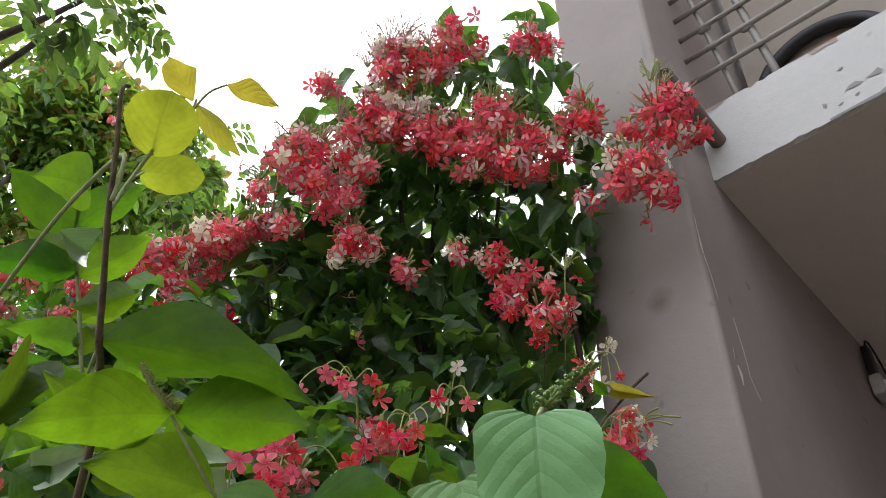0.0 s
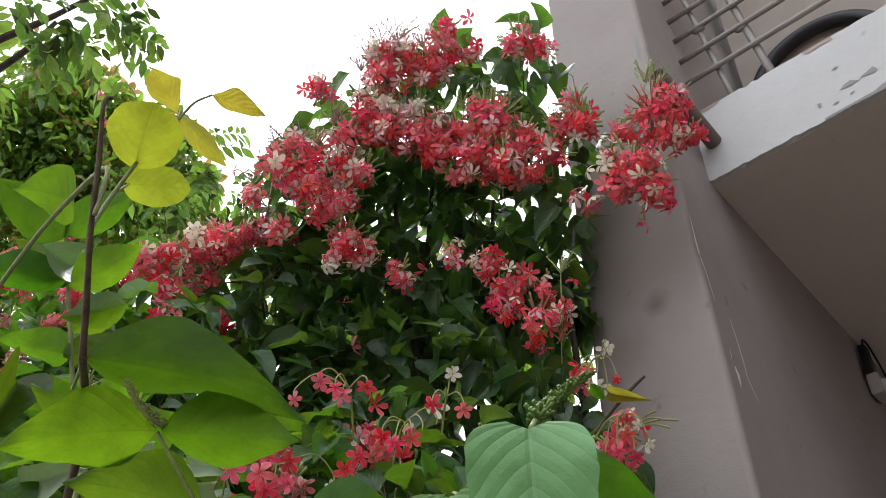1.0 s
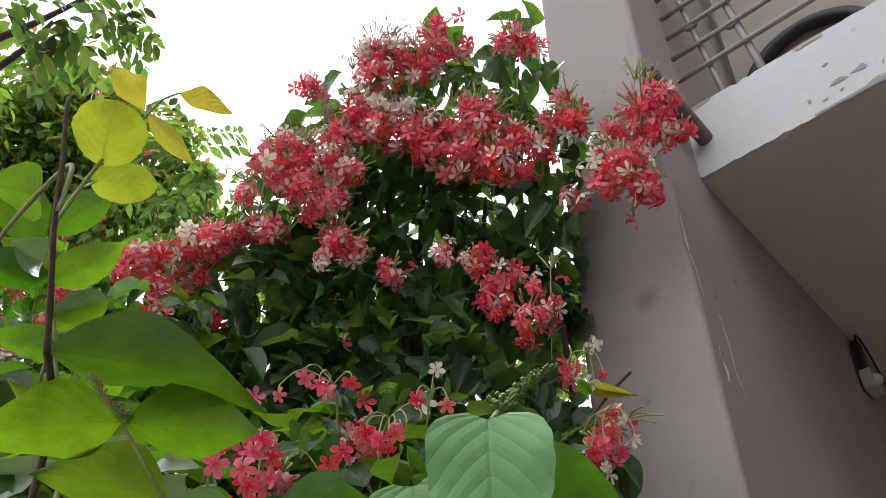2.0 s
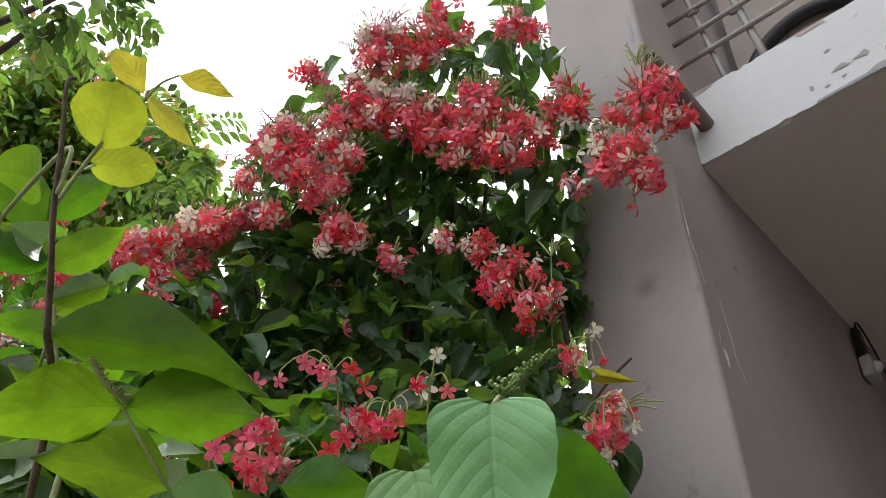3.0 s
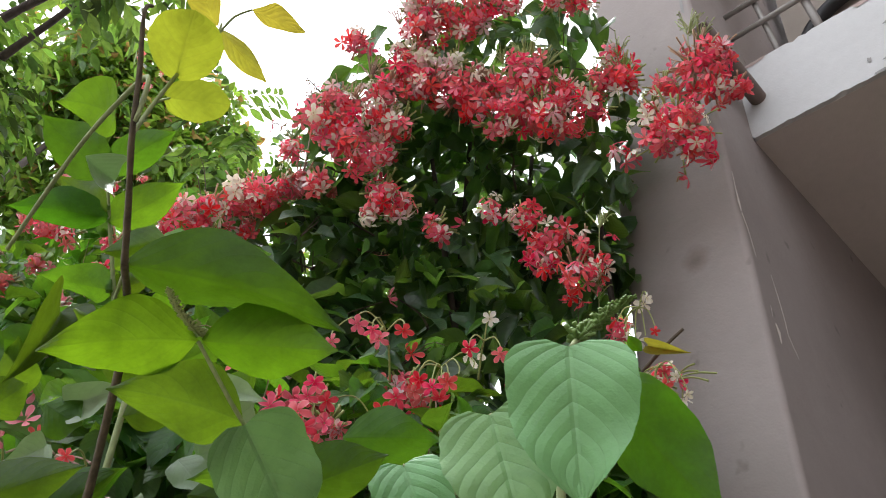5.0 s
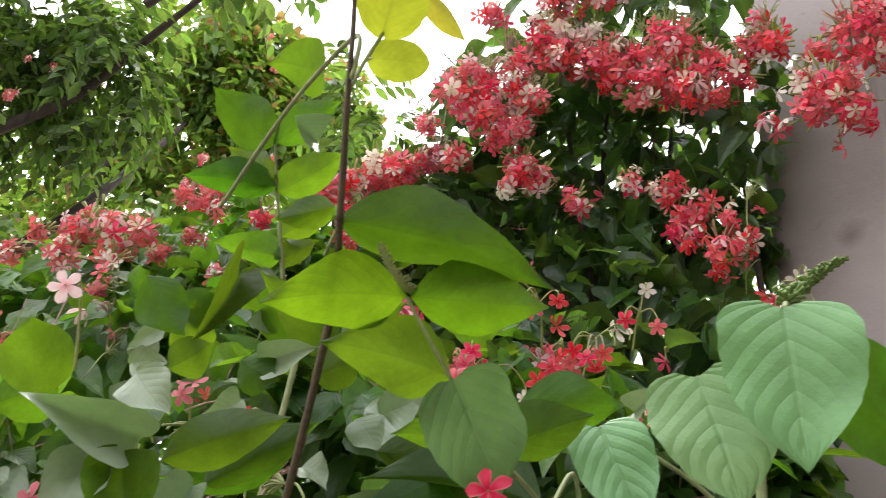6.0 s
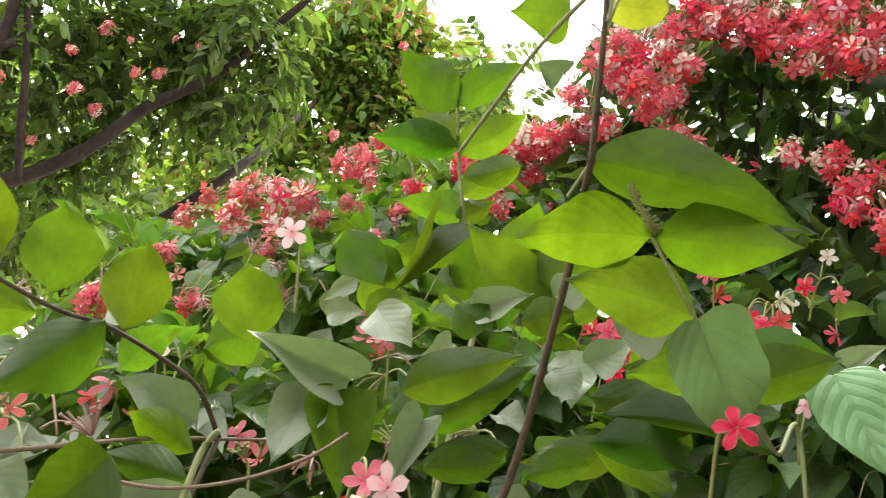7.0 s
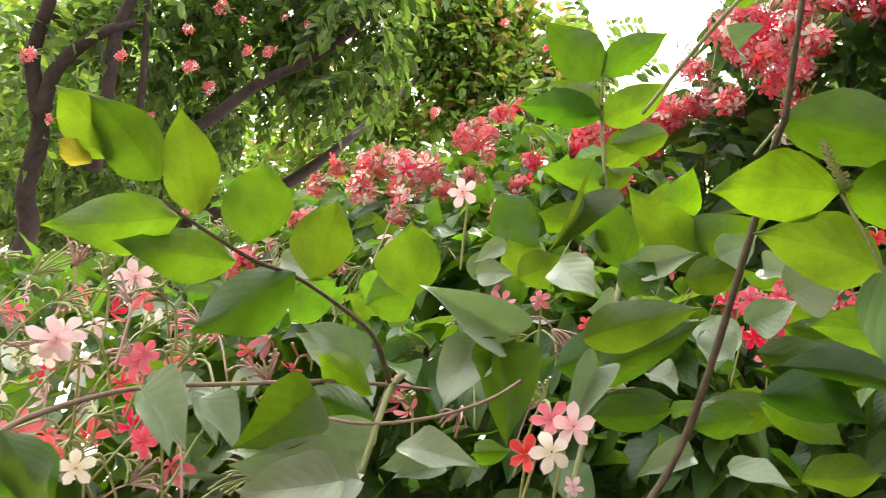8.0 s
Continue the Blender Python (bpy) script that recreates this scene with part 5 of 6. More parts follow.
leaf(cane, (0.183, -1.263, 1.820), (0.216, -1.277, 1.825), 0.0335, (-0.52, 0.19, 0.84), M_LEAF_LIME, "round")
leaf(cane, (0.164, -1.256, 1.824), (0.178, -1.231, 1.831), 0.0215, (-0.52, 0.22, 0.83), M_LEAF_LIME, "round")
rod("stem", cane, [(0.184, -1.268, 1.795), (0.164, -1.256, 1.824)], 0.0007, 0.0006, M_STALK, seed=415, steps=3)
leaf(cane, (0.202, -1.246, 1.872), (0.210, -1.218, 1.875), 0.0130, (-0.18, 0.28, 0.94), M_LEAF_AMBER, "slim")
leaf(cane, (0.191, -1.254, 1.858), (0.194, -1.223, 1.842), 0.0115, (-0.70, 0.20, 0.68), M_LEAF_AMBER, "slim")
leaf(cane, (0.194, -1.257, 1.854), (0.214, -1.283, 1.845), 0.0165, (-0.47, -0.07, 0.88), M_LEAF_AMBER, "slim")
rod("stem", cane, [(0.189, -1.274, 1.774), (0.187, -1.276, 1.803), (0.161, -1.278, 1.798), (0.132, -1.278, 1.786), (0.079, -1.274, 1.761)], 0.0012, 0.0011, M_STALK, "pale green runner", seed=416)
leaf(cane, (0.156, -1.245, 1.730), (0.204, -1.159, 1.722), 0.0370, (-0.58, 0.33, 0.74), M_LEAF_SHADED, "drooped")
rod("stem", cane, [(0.126, -1.233, 1.733), (0.158, -1.245, 1.732)], 0.0008, 0.0008, M_STALK, seed=417, steps=3)
leaf(cane, (0.157, -1.274, 1.800), (0.134, -1.296, 1.809), 0.0280, (-0.58, 0.15, 0.80), M_LEAF, "arched")
leaf(cane, (0.135, -1.273, 1.789), (0.122, -1.252, 1.797), 0.0190, (0.83, -0.25, -0.50), M_LEAF_PAINTED_SHEEN, "folded")

seedling = thing("leafy_shoot", (0.126, -1.178, 0.0), "green leafy shoot with bright undersides", "shoot")
rod("stem", seedling, [(0.126, -1.178, 0.000), (0.160, -1.060, 1.000), (0.109, -1.029, 1.650), (0.127, -1.079, 1.666), (0.139, -1.127, 1.675), (0.152, -1.168, 1.689), (0.152, -1.200, 1.716)], 0.0016, 0.0009, M_STALK, seed=2, steps=10)
leaf(seedling, (0.152, -1.200, 1.716), (0.127, -1.257, 1.691), 0.0360, (-0.68, 0.28, 0.68), M_LEAF_YOUNG, "flat")
leaf(seedling, (0.154, -1.199, 1.716), (0.205, -1.161, 1.710), 0.0350, (-0.60, 0.39, 0.70), M_LEAF_YOUNG, "arched")
leaf(seedling, (0.152, -1.168, 1.689), (0.118, -1.220, 1.694), 0.0370, (-0.67, 0.35, 0.65), M_LEAF, "flat")
leaf(seedling, (0.139, -1.127, 1.675), (0.100, -1.160, 1.679), 0.0290, (-0.60, 0.39, 0.70), M_LEAF, "arched")
leaf(seedling, (0.139, -1.127, 1.675), (0.185, -1.108, 1.688), 0.0300, (-0.57, 0.47, 0.67), M_LEAF, "arched")
leaf(seedling, (0.154, -1.168, 1.687), (0.139, -1.118, 1.652), 0.0480, (0.82, -0.57, -0.06), M_LEAF_MINT, "heart")
leaf(seedling, (0.127, -1.079, 1.666), (0.077, -1.157, 1.663), 0.0300, (-0.61, 0.42, 0.67), M_LEAF_SHADED, "folded")
bud_spike(seedling, [(0.152, -1.200, 1.719), (0.158, -1.208, 1.717), (0.159, -1.217, 1.721), (0.162, -1.225, 1.725)], 0.0042, M_SPRAY)

minty = thing("broad_leaf_plant", (0.219, -1.023, 0.0), "plant with broad pale mint-green quilted leaves", "shoot")
rod("stem", minty, [(0.219, -1.023, 0.000), (0.190, -0.990, 1.000), (0.190, -0.984, 1.669), (0.216, -1.011, 1.728), (0.245, -1.036, 1.753), (0.255, -1.054, 1.751)], 0.0036, 0.0018, M_STALK, seed=3)
leaf(minty, (0.263, -1.071, 1.735), (0.263, -1.065, 1.657), 0.0600, (0.53, -0.77, -0.35), M_LEAF_MINT, "heart")
rod("stem", minty, [(0.255, -1.054, 1.751), (0.263, -1.069, 1.736)], 0.0014, 0.0013, M_STALK, seed=434, steps=3)
leaf(minty, (0.219, -1.076, 1.711), (0.236, -1.072, 1.646), 0.0560, (0.61, -0.75, -0.25), M_LEAF_MINT, "heart")
leaf(minty, (0.158, -1.074, 1.704), (0.180, -1.065, 1.648), 0.0400, (0.69, -0.69, -0.20), M_LEAF_MINT, "heart")
leaf(minty, (0.262, -1.046, 1.734), (0.303, -1.013, 1.659), 0.0440, (-0.36, 0.67, 0.65), M_LEAF_YOUNG, "flat")
rod("stem", minty, [(0.219, -1.076, 1.711), (0.217, -1.043, 1.725), (0.216, -1.011, 1.728)], 0.0011, 0.0013, M_STALK, seed=435, steps=4)
rod("stem", minty, [(0.158, -1.074, 1.704), (0.174, -1.029, 1.693), (0.190, -0.984, 1.669)], 0.0011, 0.0013, M_STALK, seed=436, steps=4)
rod("stem", minty, [(0.262, -1.046, 1.734), (0.253, -1.041, 1.749), (0.245, -1.036, 1.753)], 0.0011, 0.0013, M_STALK, seed=437, steps=4)
bud_spike(minty, [(0.255, -1.054, 1.751), (0.254, -1.040, 1.765), (0.262, -1.035, 1.774), (0.274, -1.029, 1.783)], 0.0075, M_PISTIL, "green hairy flower spike")

upright = thing("upright_shoot", (-0.270, -1.066, 0.0), "upright young shoot with paired fresh green leaves", "shoot")
rod("stem", upright, [(-0.270, -1.066, 0.000), (-0.300, -1.020, 1.000), (-0.215, -1.068, 1.842), (-0.222, -1.082, 1.901), (-0.209, -1.115, 1.966), (-0.196, -1.145, 2.020), (-0.175, -1.170, 2.051), (-0.170, -1.175, 2.059)], 0.0036, 0.0010, M_STALK, seed=4, steps=8)
leaf(upright, (-0.173, -1.173, 2.049), (-0.188, -1.242, 2.084), 0.0509, (-0.55, 0.14, 0.82), M_LEAF, "flat")
leaf(upright, (-0.170, -1.172, 2.051), (-0.114, -1.145, 2.090), 0.0364, (-0.53, 0.18, 0.83), M_LEAF, "flat")
leaf(upright, (-0.191, -1.151, 2.022), (-0.230, -1.225, 2.008), 0.0388, (-0.59, 0.16, 0.79), M_LEAF_SHADED, "arched")
leaf(upright, (-0.188, -1.155, 2.027), (-0.224, -1.198, 2.062), 0.0303, (-0.57, 0.16, 0.80), M_LEAF, "flat")
leaf(upright, (-0.192, -1.148, 2.019), (-0.140, -1.112, 2.066), 0.0400, (-0.55, 0.20, 0.81), M_LEAF, "flat")
leaf(upright, (-0.208, -1.123, 1.988), (-0.159, -1.102, 2.015), 0.0376, (-0.57, 0.22, 0.79), M_LEAF, "cupped")
leaf(upright, (-0.205, -1.119, 1.965), (-0.252, -1.173, 1.975), 0.0364, (-0.62, 0.19, 0.76), M_LEAF, "arched")
leaf(upright, (-0.219, -1.098, 1.935), (-0.273, -1.166, 1.912), 0.0351, (-0.64, 0.21, 0.73), M_LEAF_SHADED, "arched")
leaf(upright, (-0.207, -1.119, 1.962), (-0.211, -1.081, 2.013), 0.0267, (-0.59, 0.23, 0.77), M_LEAF, "flat")
leaf(upright, (-0.224, -1.087, 1.920), (-0.187, -1.038, 1.959), 0.0364, (-0.61, 0.27, 0.75), M_LEAF, "arched")

arching = thing("arching_shoot", (-0.161, -1.303, 0.0), "arching shoot with rounded bright green leaves", "shoot")
rod("stem", arching, [(-0.161, -1.303, 0.0), (-0.161, -1.303, 1.010), (-0.182, -1.263, 1.661)], 0.0026, 0.0020, M_CANE, seed=5)
rod("stem", arching, [(-0.182, -1.263, 1.661), (-0.161, -1.295, 1.678), (-0.157, -1.329, 1.684), (-0.153, -1.367, 1.685), (-0.150, -1.400, 1.679), (-0.143, -1.453, 1.679), (-0.142, -1.466, 1.681)], 0.0019, 0.0012, M_CANE, seed=457)
leaf(arching, (-0.147, -1.505, 1.693), (-0.115, -1.554, 1.699), 0.0376, (-0.91, -0.13, 0.39), M_LEAF, "flat")
leaf(arching, (-0.147, -1.475, 1.695), (-0.114, -1.537, 1.705), 0.0406, (-0.91, -0.10, 0.40), M_LEAF, "flat")
leaf(arching, (-0.149, -1.443, 1.688), (-0.106, -1.488, 1.726), 0.0376, (-0.90, -0.07, 0.44), M_LEAF, "flat")
leaf(arching, (-0.147, -1.405, 1.686), (-0.105, -1.426, 1.724), 0.0479, (-0.89, 0.00, 0.47), M_LEAF, "cupped")
leaf(arching, (-0.141, -1.358, 1.683), (-0.098, -1.373, 1.723), 0.0436, (-0.88, 0.08, 0.48), M_LEAF, "cupped")
leaf(arching, (-0.153, -1.452, 1.682), (-0.152, -1.520, 1.631), 0.0406, (-0.94, 0.03, 0.33), M_LEAF, "flat")
leaf(arching, (-0.153, -1.406, 1.674), (-0.149, -1.480, 1.643), 0.0363, (-0.94, 0.08, 0.33), M_LEAF, "flat")
leaf(arching, (-0.143, -1.369, 1.683), (-0.157, -1.411, 1.616), 0.0449, (-0.91, 0.21, 0.34), M_LEAF, "cupped")
leaf(arching, (-0.151, -1.516, 1.683), (-0.130, -1.537, 1.675), 0.0171, (-0.92, -0.10, 0.38), M_LEAF_AMBER, "flat")

leaf(hedge, (-0.228, -1.255, 1.758), (-0.192, -1.292, 1.800), 0.0564, (-0.86, 0.21, 0.46), M_LEAF, "cupped")
leaf(hedge, (-0.151, -1.195, 1.732), (-0.139, -1.285, 1.721), 0.0387, (0.86, -0.29, -0.43), M_LEAF_PAINTED_SHEEN, "cupped")
leaf(hedge, (-0.203, -1.278, 1.672), (-0.174, -1.342, 1.667), 0.0366, (0.92, -0.18, -0.34), M_LEAF_PAINTED_SHEEN, "flat")
leaf(hedge, (-0.148, -1.223, 1.712), (-0.135, -1.238, 1.644), 0.0394, (0.88, -0.31, -0.36), M_LEAF_PAINTED_SHEEN, "flat")
leaf(hedge, (-0.142, -1.210, 1.713), (-0.120, -1.190, 1.634), 0.0473, (0.86, -0.36, -0.35), M_LEAF, "cupped")
leaf(hedge, (-0.077, -1.194, 1.684), (-0.002, -1.145, 1.722), 0.0417, (-0.78, 0.45, 0.44), M_LEAF, "arched")
leaf(hedge, (-0.149, -1.006, 1.855), (-0.149, -0.997, 1.803), 0.0427, (0.70, -0.54, -0.47), M_LEAF_PAINTED_SHEEN, "flat")
leaf(hedge, (0.039, -1.021, 1.753), (0.007, -1.084, 1.751), 0.0330, (-0.62, 0.61, 0.49), M_LEAF, "flat")
leaf(hedge, (0.048, -1.030, 1.774), (0.113, -1.001, 1.764), 0.0388, (-0.53, 0.67, 0.52), M_LEAF, "flat")
leaf(hedge, (0.040, -1.045, 1.702), (0.013, -1.109, 1.704), 0.0290, (0.66, -0.61, -0.44), M_LEAF, "cupped")
leaf(hedge, (-0.003, -1.059, 1.703), (-0.036, -1.117, 1.677), 0.0281, (-0.72, 0.57, 0.40), M_LEAF, "flat")
leaf(hedge, (-0.038, -1.125, 1.684), (-0.060, -1.178, 1.651), 0.0272, (-0.79, 0.48, 0.38), M_LEAF, "flat")
leaf(hedge, (-0.152, -1.282, 1.635), (-0.141, -1.334, 1.637), 0.0263, (-0.93, 0.20, 0.31), M_LEAF_YOUNG, "cupped")
leaf(hedge, (-0.075, -1.297, 1.555), (-0.081, -1.369, 1.533), 0.0389, (0.93, -0.27, -0.26), M_LEAF_PAINTED_SHEEN, "flat")
leaf(hedge, (-0.141, -1.274, 1.599), (-0.156, -1.358, 1.558), 0.0413, (0.92, -0.26, -0.28), M_LEAF_PAINTED_SHEEN, "cupped")
leaf(hedge, (-0.121, -1.287, 1.607), (-0.117, -1.339, 1.602), 0.0254, (-0.90, 0.27, 0.34), M_LEAF, "cupped")
leaf(hedge, (0.026, -1.097, 1.705), (0.086, -1.073, 1.702), 0.0300, (-0.57, 0.65, 0.49), M_LEAF, "flat")
leaf(hedge, (-0.199, -1.411, 1.585), (-0.184, -1.383, 1.547), 0.0272, (0.96, -0.12, -0.25), M_LEAF_PAINTED_SHEEN, "cupped")
leaf(hedge, (-0.191, -1.379, 1.595), (-0.176, -1.360, 1.564), 0.0194, (0.95, -0.17, -0.28), M_LEAF_PAINTED_SHEEN, "cupped")
leaf(hedge, (-0.001, -1.474, 1.480), (0.018, -1.443, 1.465), 0.0298, (-0.99, 0.03, 0.15), M_LEAF, "flat")
leaf(hedge, (-0.266, -1.264, 1.703), (-0.263, -1.326, 1.696), 0.0376, (0.89, -0.24, -0.39), M_LEAF_PAINTED_SHEEN, "flat")
leaf(hedge, (-0.097, -1.198, 1.623), (-0.096, -1.227, 1.607), 0.0169, (-0.83, 0.44, 0.34), M_LEAF_YOUNG, "cupped")
leaf(hedge, (-0.120, -1.232, 1.611), (-0.124, -1.271, 1.582), 0.0263, (0.87, -0.37, -0.31), M_LEAF_PAINTED_SHEEN, "cupped")
leaf(hedge, (-0.040, -1.114, 1.797), (-0.042, -1.196, 1.825), 0.0405, (-0.65, 0.47, 0.60), M_LEAF, "flat")
leaf(hedge, (-0.272, -1.236, 1.790), (-0.279, -1.276, 1.757), 0.0502, (-0.85, 0.27, 0.46), M_LEAF, "cupped")
leaf(hedge, (-0.092, -1.116, 1.860), (-0.050, -1.137, 1.889), 0.0307, (-0.65, 0.45, 0.61), M_LEAF_YOUNG, "flat")
leaf(hedge, (-0.066, -1.138, 1.804), (0.009, -1.108, 1.827), 0.0434, (-0.64, 0.50, 0.58), M_LEAF, "flat")
leaf(hedge, (-0.013, -1.204, 1.661), (-0.017, -1.211, 1.609), 0.0227, (0.80, -0.47, -0.38), M_LEAF_PAINTED_SHEEN, "folded")
leaf(hedge, (-0.236, -1.187, 1.866), (-0.250, -1.204, 1.835), 0.0182, (0.80, -0.32, -0.52), M_LEAF_PAINTED_SHEEN, "flat")
leaf(hedge, (-0.113, -1.123, 1.972), (-0.150, -1.158, 1.955), 0.0305, (-0.65, 0.38, 0.65), M_LEAF, "cupped")
leaf(hedge, (-0.288, -1.327, 1.714), (-0.250, -1.315, 1.752), 0.0329, (-0.93, 0.10, 0.36), M_LEAF, "flat")
leaf(hedge, (-0.275, -1.361, 1.756), (-0.254, -1.327, 1.746), 0.0282, (0.92, -0.07, -0.39), M_LEAF_PAINTED_SHEEN, "flat")
leaf(hedge, (-0.306, -1.176, 1.855), (-0.287, -1.177, 1.888), 0.0270, (0.84, -0.26, -0.48), M_LEAF_PAINTED_SHEEN, "cupped")
leaf(hedge, (-0.280, -1.187, 1.798), (-0.266, -1.184, 1.824), 0.0280, (0.86, -0.27, -0.43), M_LEAF_PAINTED_SHEEN, "slim")
leaf(hedge, (-0.131, -0.998, 1.889), (-0.141, -1.022, 1.898), 0.0305, (-0.69, 0.49, 0.54), M_LEAF, "flat")
leaf(hedge, (-0.178, -1.092, 1.866), (-0.149, -1.149, 1.907), 0.0441, (-0.75, 0.36, 0.55), M_LEAF, "flat")
leaf(hedge, (-0.160, -1.079, 1.919), (-0.140, -1.093, 1.952), 0.0331, (-0.71, 0.39, 0.59), M_LEAF_YOUNG, "flat")
leaf(hedge, (-0.287, -1.141, 1.867), (-0.247, -1.166, 1.907), 0.0401, (-0.81, 0.29, 0.51), M_LEAF, "flat")
leaf(hedge, (-0.256, -1.138, 1.915), (-0.257, -1.183, 1.901), 0.0321, (-0.80, 0.28, 0.53), M_LEAF_SHADED, "flat")
leaf(hedge, (-0.126, -1.020, 1.819), (-0.124, -1.026, 1.786), 0.0329, (0.73, -0.51, -0.46), M_LEAF_PAINTED_SHEEN, "flat")
leaf(hedge, (0.006, -1.042, 1.763), (0.010, -1.079, 1.769), 0.0388, (-0.67, 0.55, 0.50), M_LEAF, "flat")
leaf(hedge, (-0.247, -1.199, 1.824), (-0.218, -1.176, 1.825), 0.0251, (0.88, -0.23, -0.41), M_LEAF_PAINTED_SHEEN, "flat")
leaf(hedge, (-0.194, -1.183, 1.808), (-0.158, -1.170, 1.826), 0.0353, (-0.87, 0.26, 0.43), M_LEAF, "flat")
leaf(hedge, (-0.147, -1.170, 1.886), (-0.140, -1.192, 1.807), 0.0369, (0.84, -0.25, -0.48), M_LEAF, "folded")
leaf(hedge, (-0.177, -1.231, 1.864), (-0.156, -1.192, 1.820), 0.0421, (-0.86, 0.21, 0.47), M_LEAF, "flat")
leaf(hedge, (0.010, -1.233, 1.658), (0.058, -1.193, 1.686), 0.0296, (-0.88, 0.31, 0.35), M_LEAF, "arched")
leaf(hedge, (0.022, -1.116, 1.709), (0.072, -1.079, 1.710), 0.0275, (-0.77, 0.50, 0.39), M_LEAF, "flat")
leaf(hedge, (-0.010, -1.098, 1.751), (0.026, -1.090, 1.760), 0.0263, (0.77, -0.46, -0.43), M_LEAF_PAINTED_SHEEN, "flat")
leaf(hedge, (-0.052, -1.176, 1.739), (-0.047, -1.200, 1.716), 0.0225, (0.87, -0.30, -0.39), M_LEAF_PAINTED_SHEEN, "flat")
leaf(hedge, (0.015, -1.264, 1.693), (0.033, -1.246, 1.671), 0.0280, (0.90, -0.23, -0.37), M_LEAF_PAINTED_SHEEN, "flat")
leaf(hedge, (-0.100, -1.131, 1.839), (-0.044, -1.083, 1.851), 0.0395, (-0.78, 0.38, 0.50), M_LEAF, "flat")
leaf(hedge, (-0.184, -1.112, 1.893), (-0.182, -1.139, 1.872), 0.0251, (0.82, -0.30, -0.48), M_LEAF_PAINTED_SHEEN, "flat")
leaf(hedge, (-0.027, -1.182, 1.752), (0.011, -1.163, 1.762), 0.0225, (0.84, -0.34, -0.43), M_LEAF_PAINTED_SHEEN, "cupped")
leaf(hedge, (0.053, -1.125, 1.736), (0.092, -1.128, 1.739), 0.0374, (0.77, -0.47, -0.44), M_LEAF_PAINTED_SHEEN, "flat")
leaf(hedge, (0.003, -1.142, 1.775), (0.033, -1.139, 1.781), 0.0263, (0.79, -0.40, -0.46), M_LEAF_PAINTED_SHEEN, "flat")
leaf(hedge, (-0.014, -1.086, 1.805), (0.022, -1.076, 1.789), 0.0202, (0.76, -0.46, -0.46), M_LEAF_PAINTED_SHEEN, "cupped")
leaf(hedge, (-0.013, -1.153, 1.755), (0.021, -1.137, 1.759), 0.0263, (-0.82, 0.39, 0.43), M_LEAF, "flat")
leaf(hedge, (-0.031, -1.194, 1.752), (-0.008, -1.176, 1.737), 0.0300, (-0.86, 0.32, 0.41), M_LEAF, "flat")
leaf(hedge, (-0.022, -1.194, 1.667), (0.022, -1.157, 1.710), 0.0262, (-0.72, 0.29, 0.63), M_LEAF, "arched")
leaf(hedge, (-0.047, -1.177, 1.649), (-0.005, -1.146, 1.659), 0.0256, (-0.75, 0.31, 0.58), M_LEAF, "flat")
leaf(hedge, (0.006, -1.095, 1.675), (-0.009, -1.130, 1.655), 0.0248, (-0.71, 0.38, 0.59), M_LEAF, "arched")
leaf(hedge, (0.010, -1.098, 1.684), (0.061, -1.077, 1.656), 0.0248, (-0.67, 0.43, 0.60), M_LEAF_YOUNG, "flat")
leaf(hedge, (0.038, -1.124, 1.671), (0.097, -1.100, 1.649), 0.0329, (-0.67, 0.43, 0.61), M_LEAF_SHADED, "drooped")
leaf(hedge, (-0.066, -1.083, 1.771), (-0.052, -1.065, 1.749), 0.0290, (0.86, -0.48, -0.16), M_LEAF_PAINTED_SHEEN, "flat")
leaf(hedge, (0.017, -1.083, 1.717), (0.082, -1.079, 1.705), 0.0273, (-0.63, 0.43, 0.65), M_LEAF, "arched")
leaf(hedge, (-0.038, -1.099, 1.659), (-0.053, -1.132, 1.627), 0.0215, (0.90, -0.44, 0.01), M_LEAF_PAINTED_SHEEN, "cupped")
leaf(hedge, (-0.025, -1.081, 1.653), (0.028, -1.077, 1.633), 0.0240, (0.85, -0.53, -0.00), M_LEAF_PAINTED_SHEEN, "flat")
leaf(hedge, (0.019, -1.064, 1.647), (0.072, -1.061, 1.644), 0.0265, (-0.66, 0.48, 0.57), M_LEAF, "flat")
leaf(hedge, (0.104, -0.983, 1.770), (0.138, -0.991, 1.773), 0.0174, (0.65, -0.72, -0.24), M_LEAF_PAINTED_SHEEN, "cupped")
leaf(hedge, (-0.117, -1.088, 1.745), (-0.093, -1.076, 1.725), 0.0240, (0.89, -0.44, -0.10), M_LEAF_PAINTED_SHEEN, "cupped")
leaf(hedge, (-0.077, -1.341, 1.591), (-0.080, -1.372, 1.539), 0.0382, (0.99, -0.02, 0.13), M_LEAF_SHADED, "arched")
leaf(hedge, (-0.062, -1.313, 1.546), (-0.063, -1.365, 1.517), 0.0334, (0.98, -0.05, 0.19), M_LEAF_PAINTED_SHEEN, "flat")
leaf(hedge, (-0.133, -1.423, 1.563), (-0.114, -1.387, 1.538), 0.0242, (0.98, 0.07, 0.16), M_LEAF_PAINTED_SHEEN, "folded")
leaf(hedge, (-0.136, -1.390, 1.576), (-0.126, -1.358, 1.553), 0.0224, (0.99, 0.01, 0.14), M_LEAF_PAINTED_SHEEN, "cupped")
leaf(hedge, (0.001, -1.476, 1.486), (0.028, -1.447, 1.465), 0.0200, (-0.92, -0.20, 0.33), M_LEAF, "flat")
leaf(hedge, (-0.091, -1.278, 1.588), (-0.051, -1.240, 1.585), 0.0220, (0.98, -0.19, 0.09), M_LEAF_PAINTED_SHEEN, "flat")
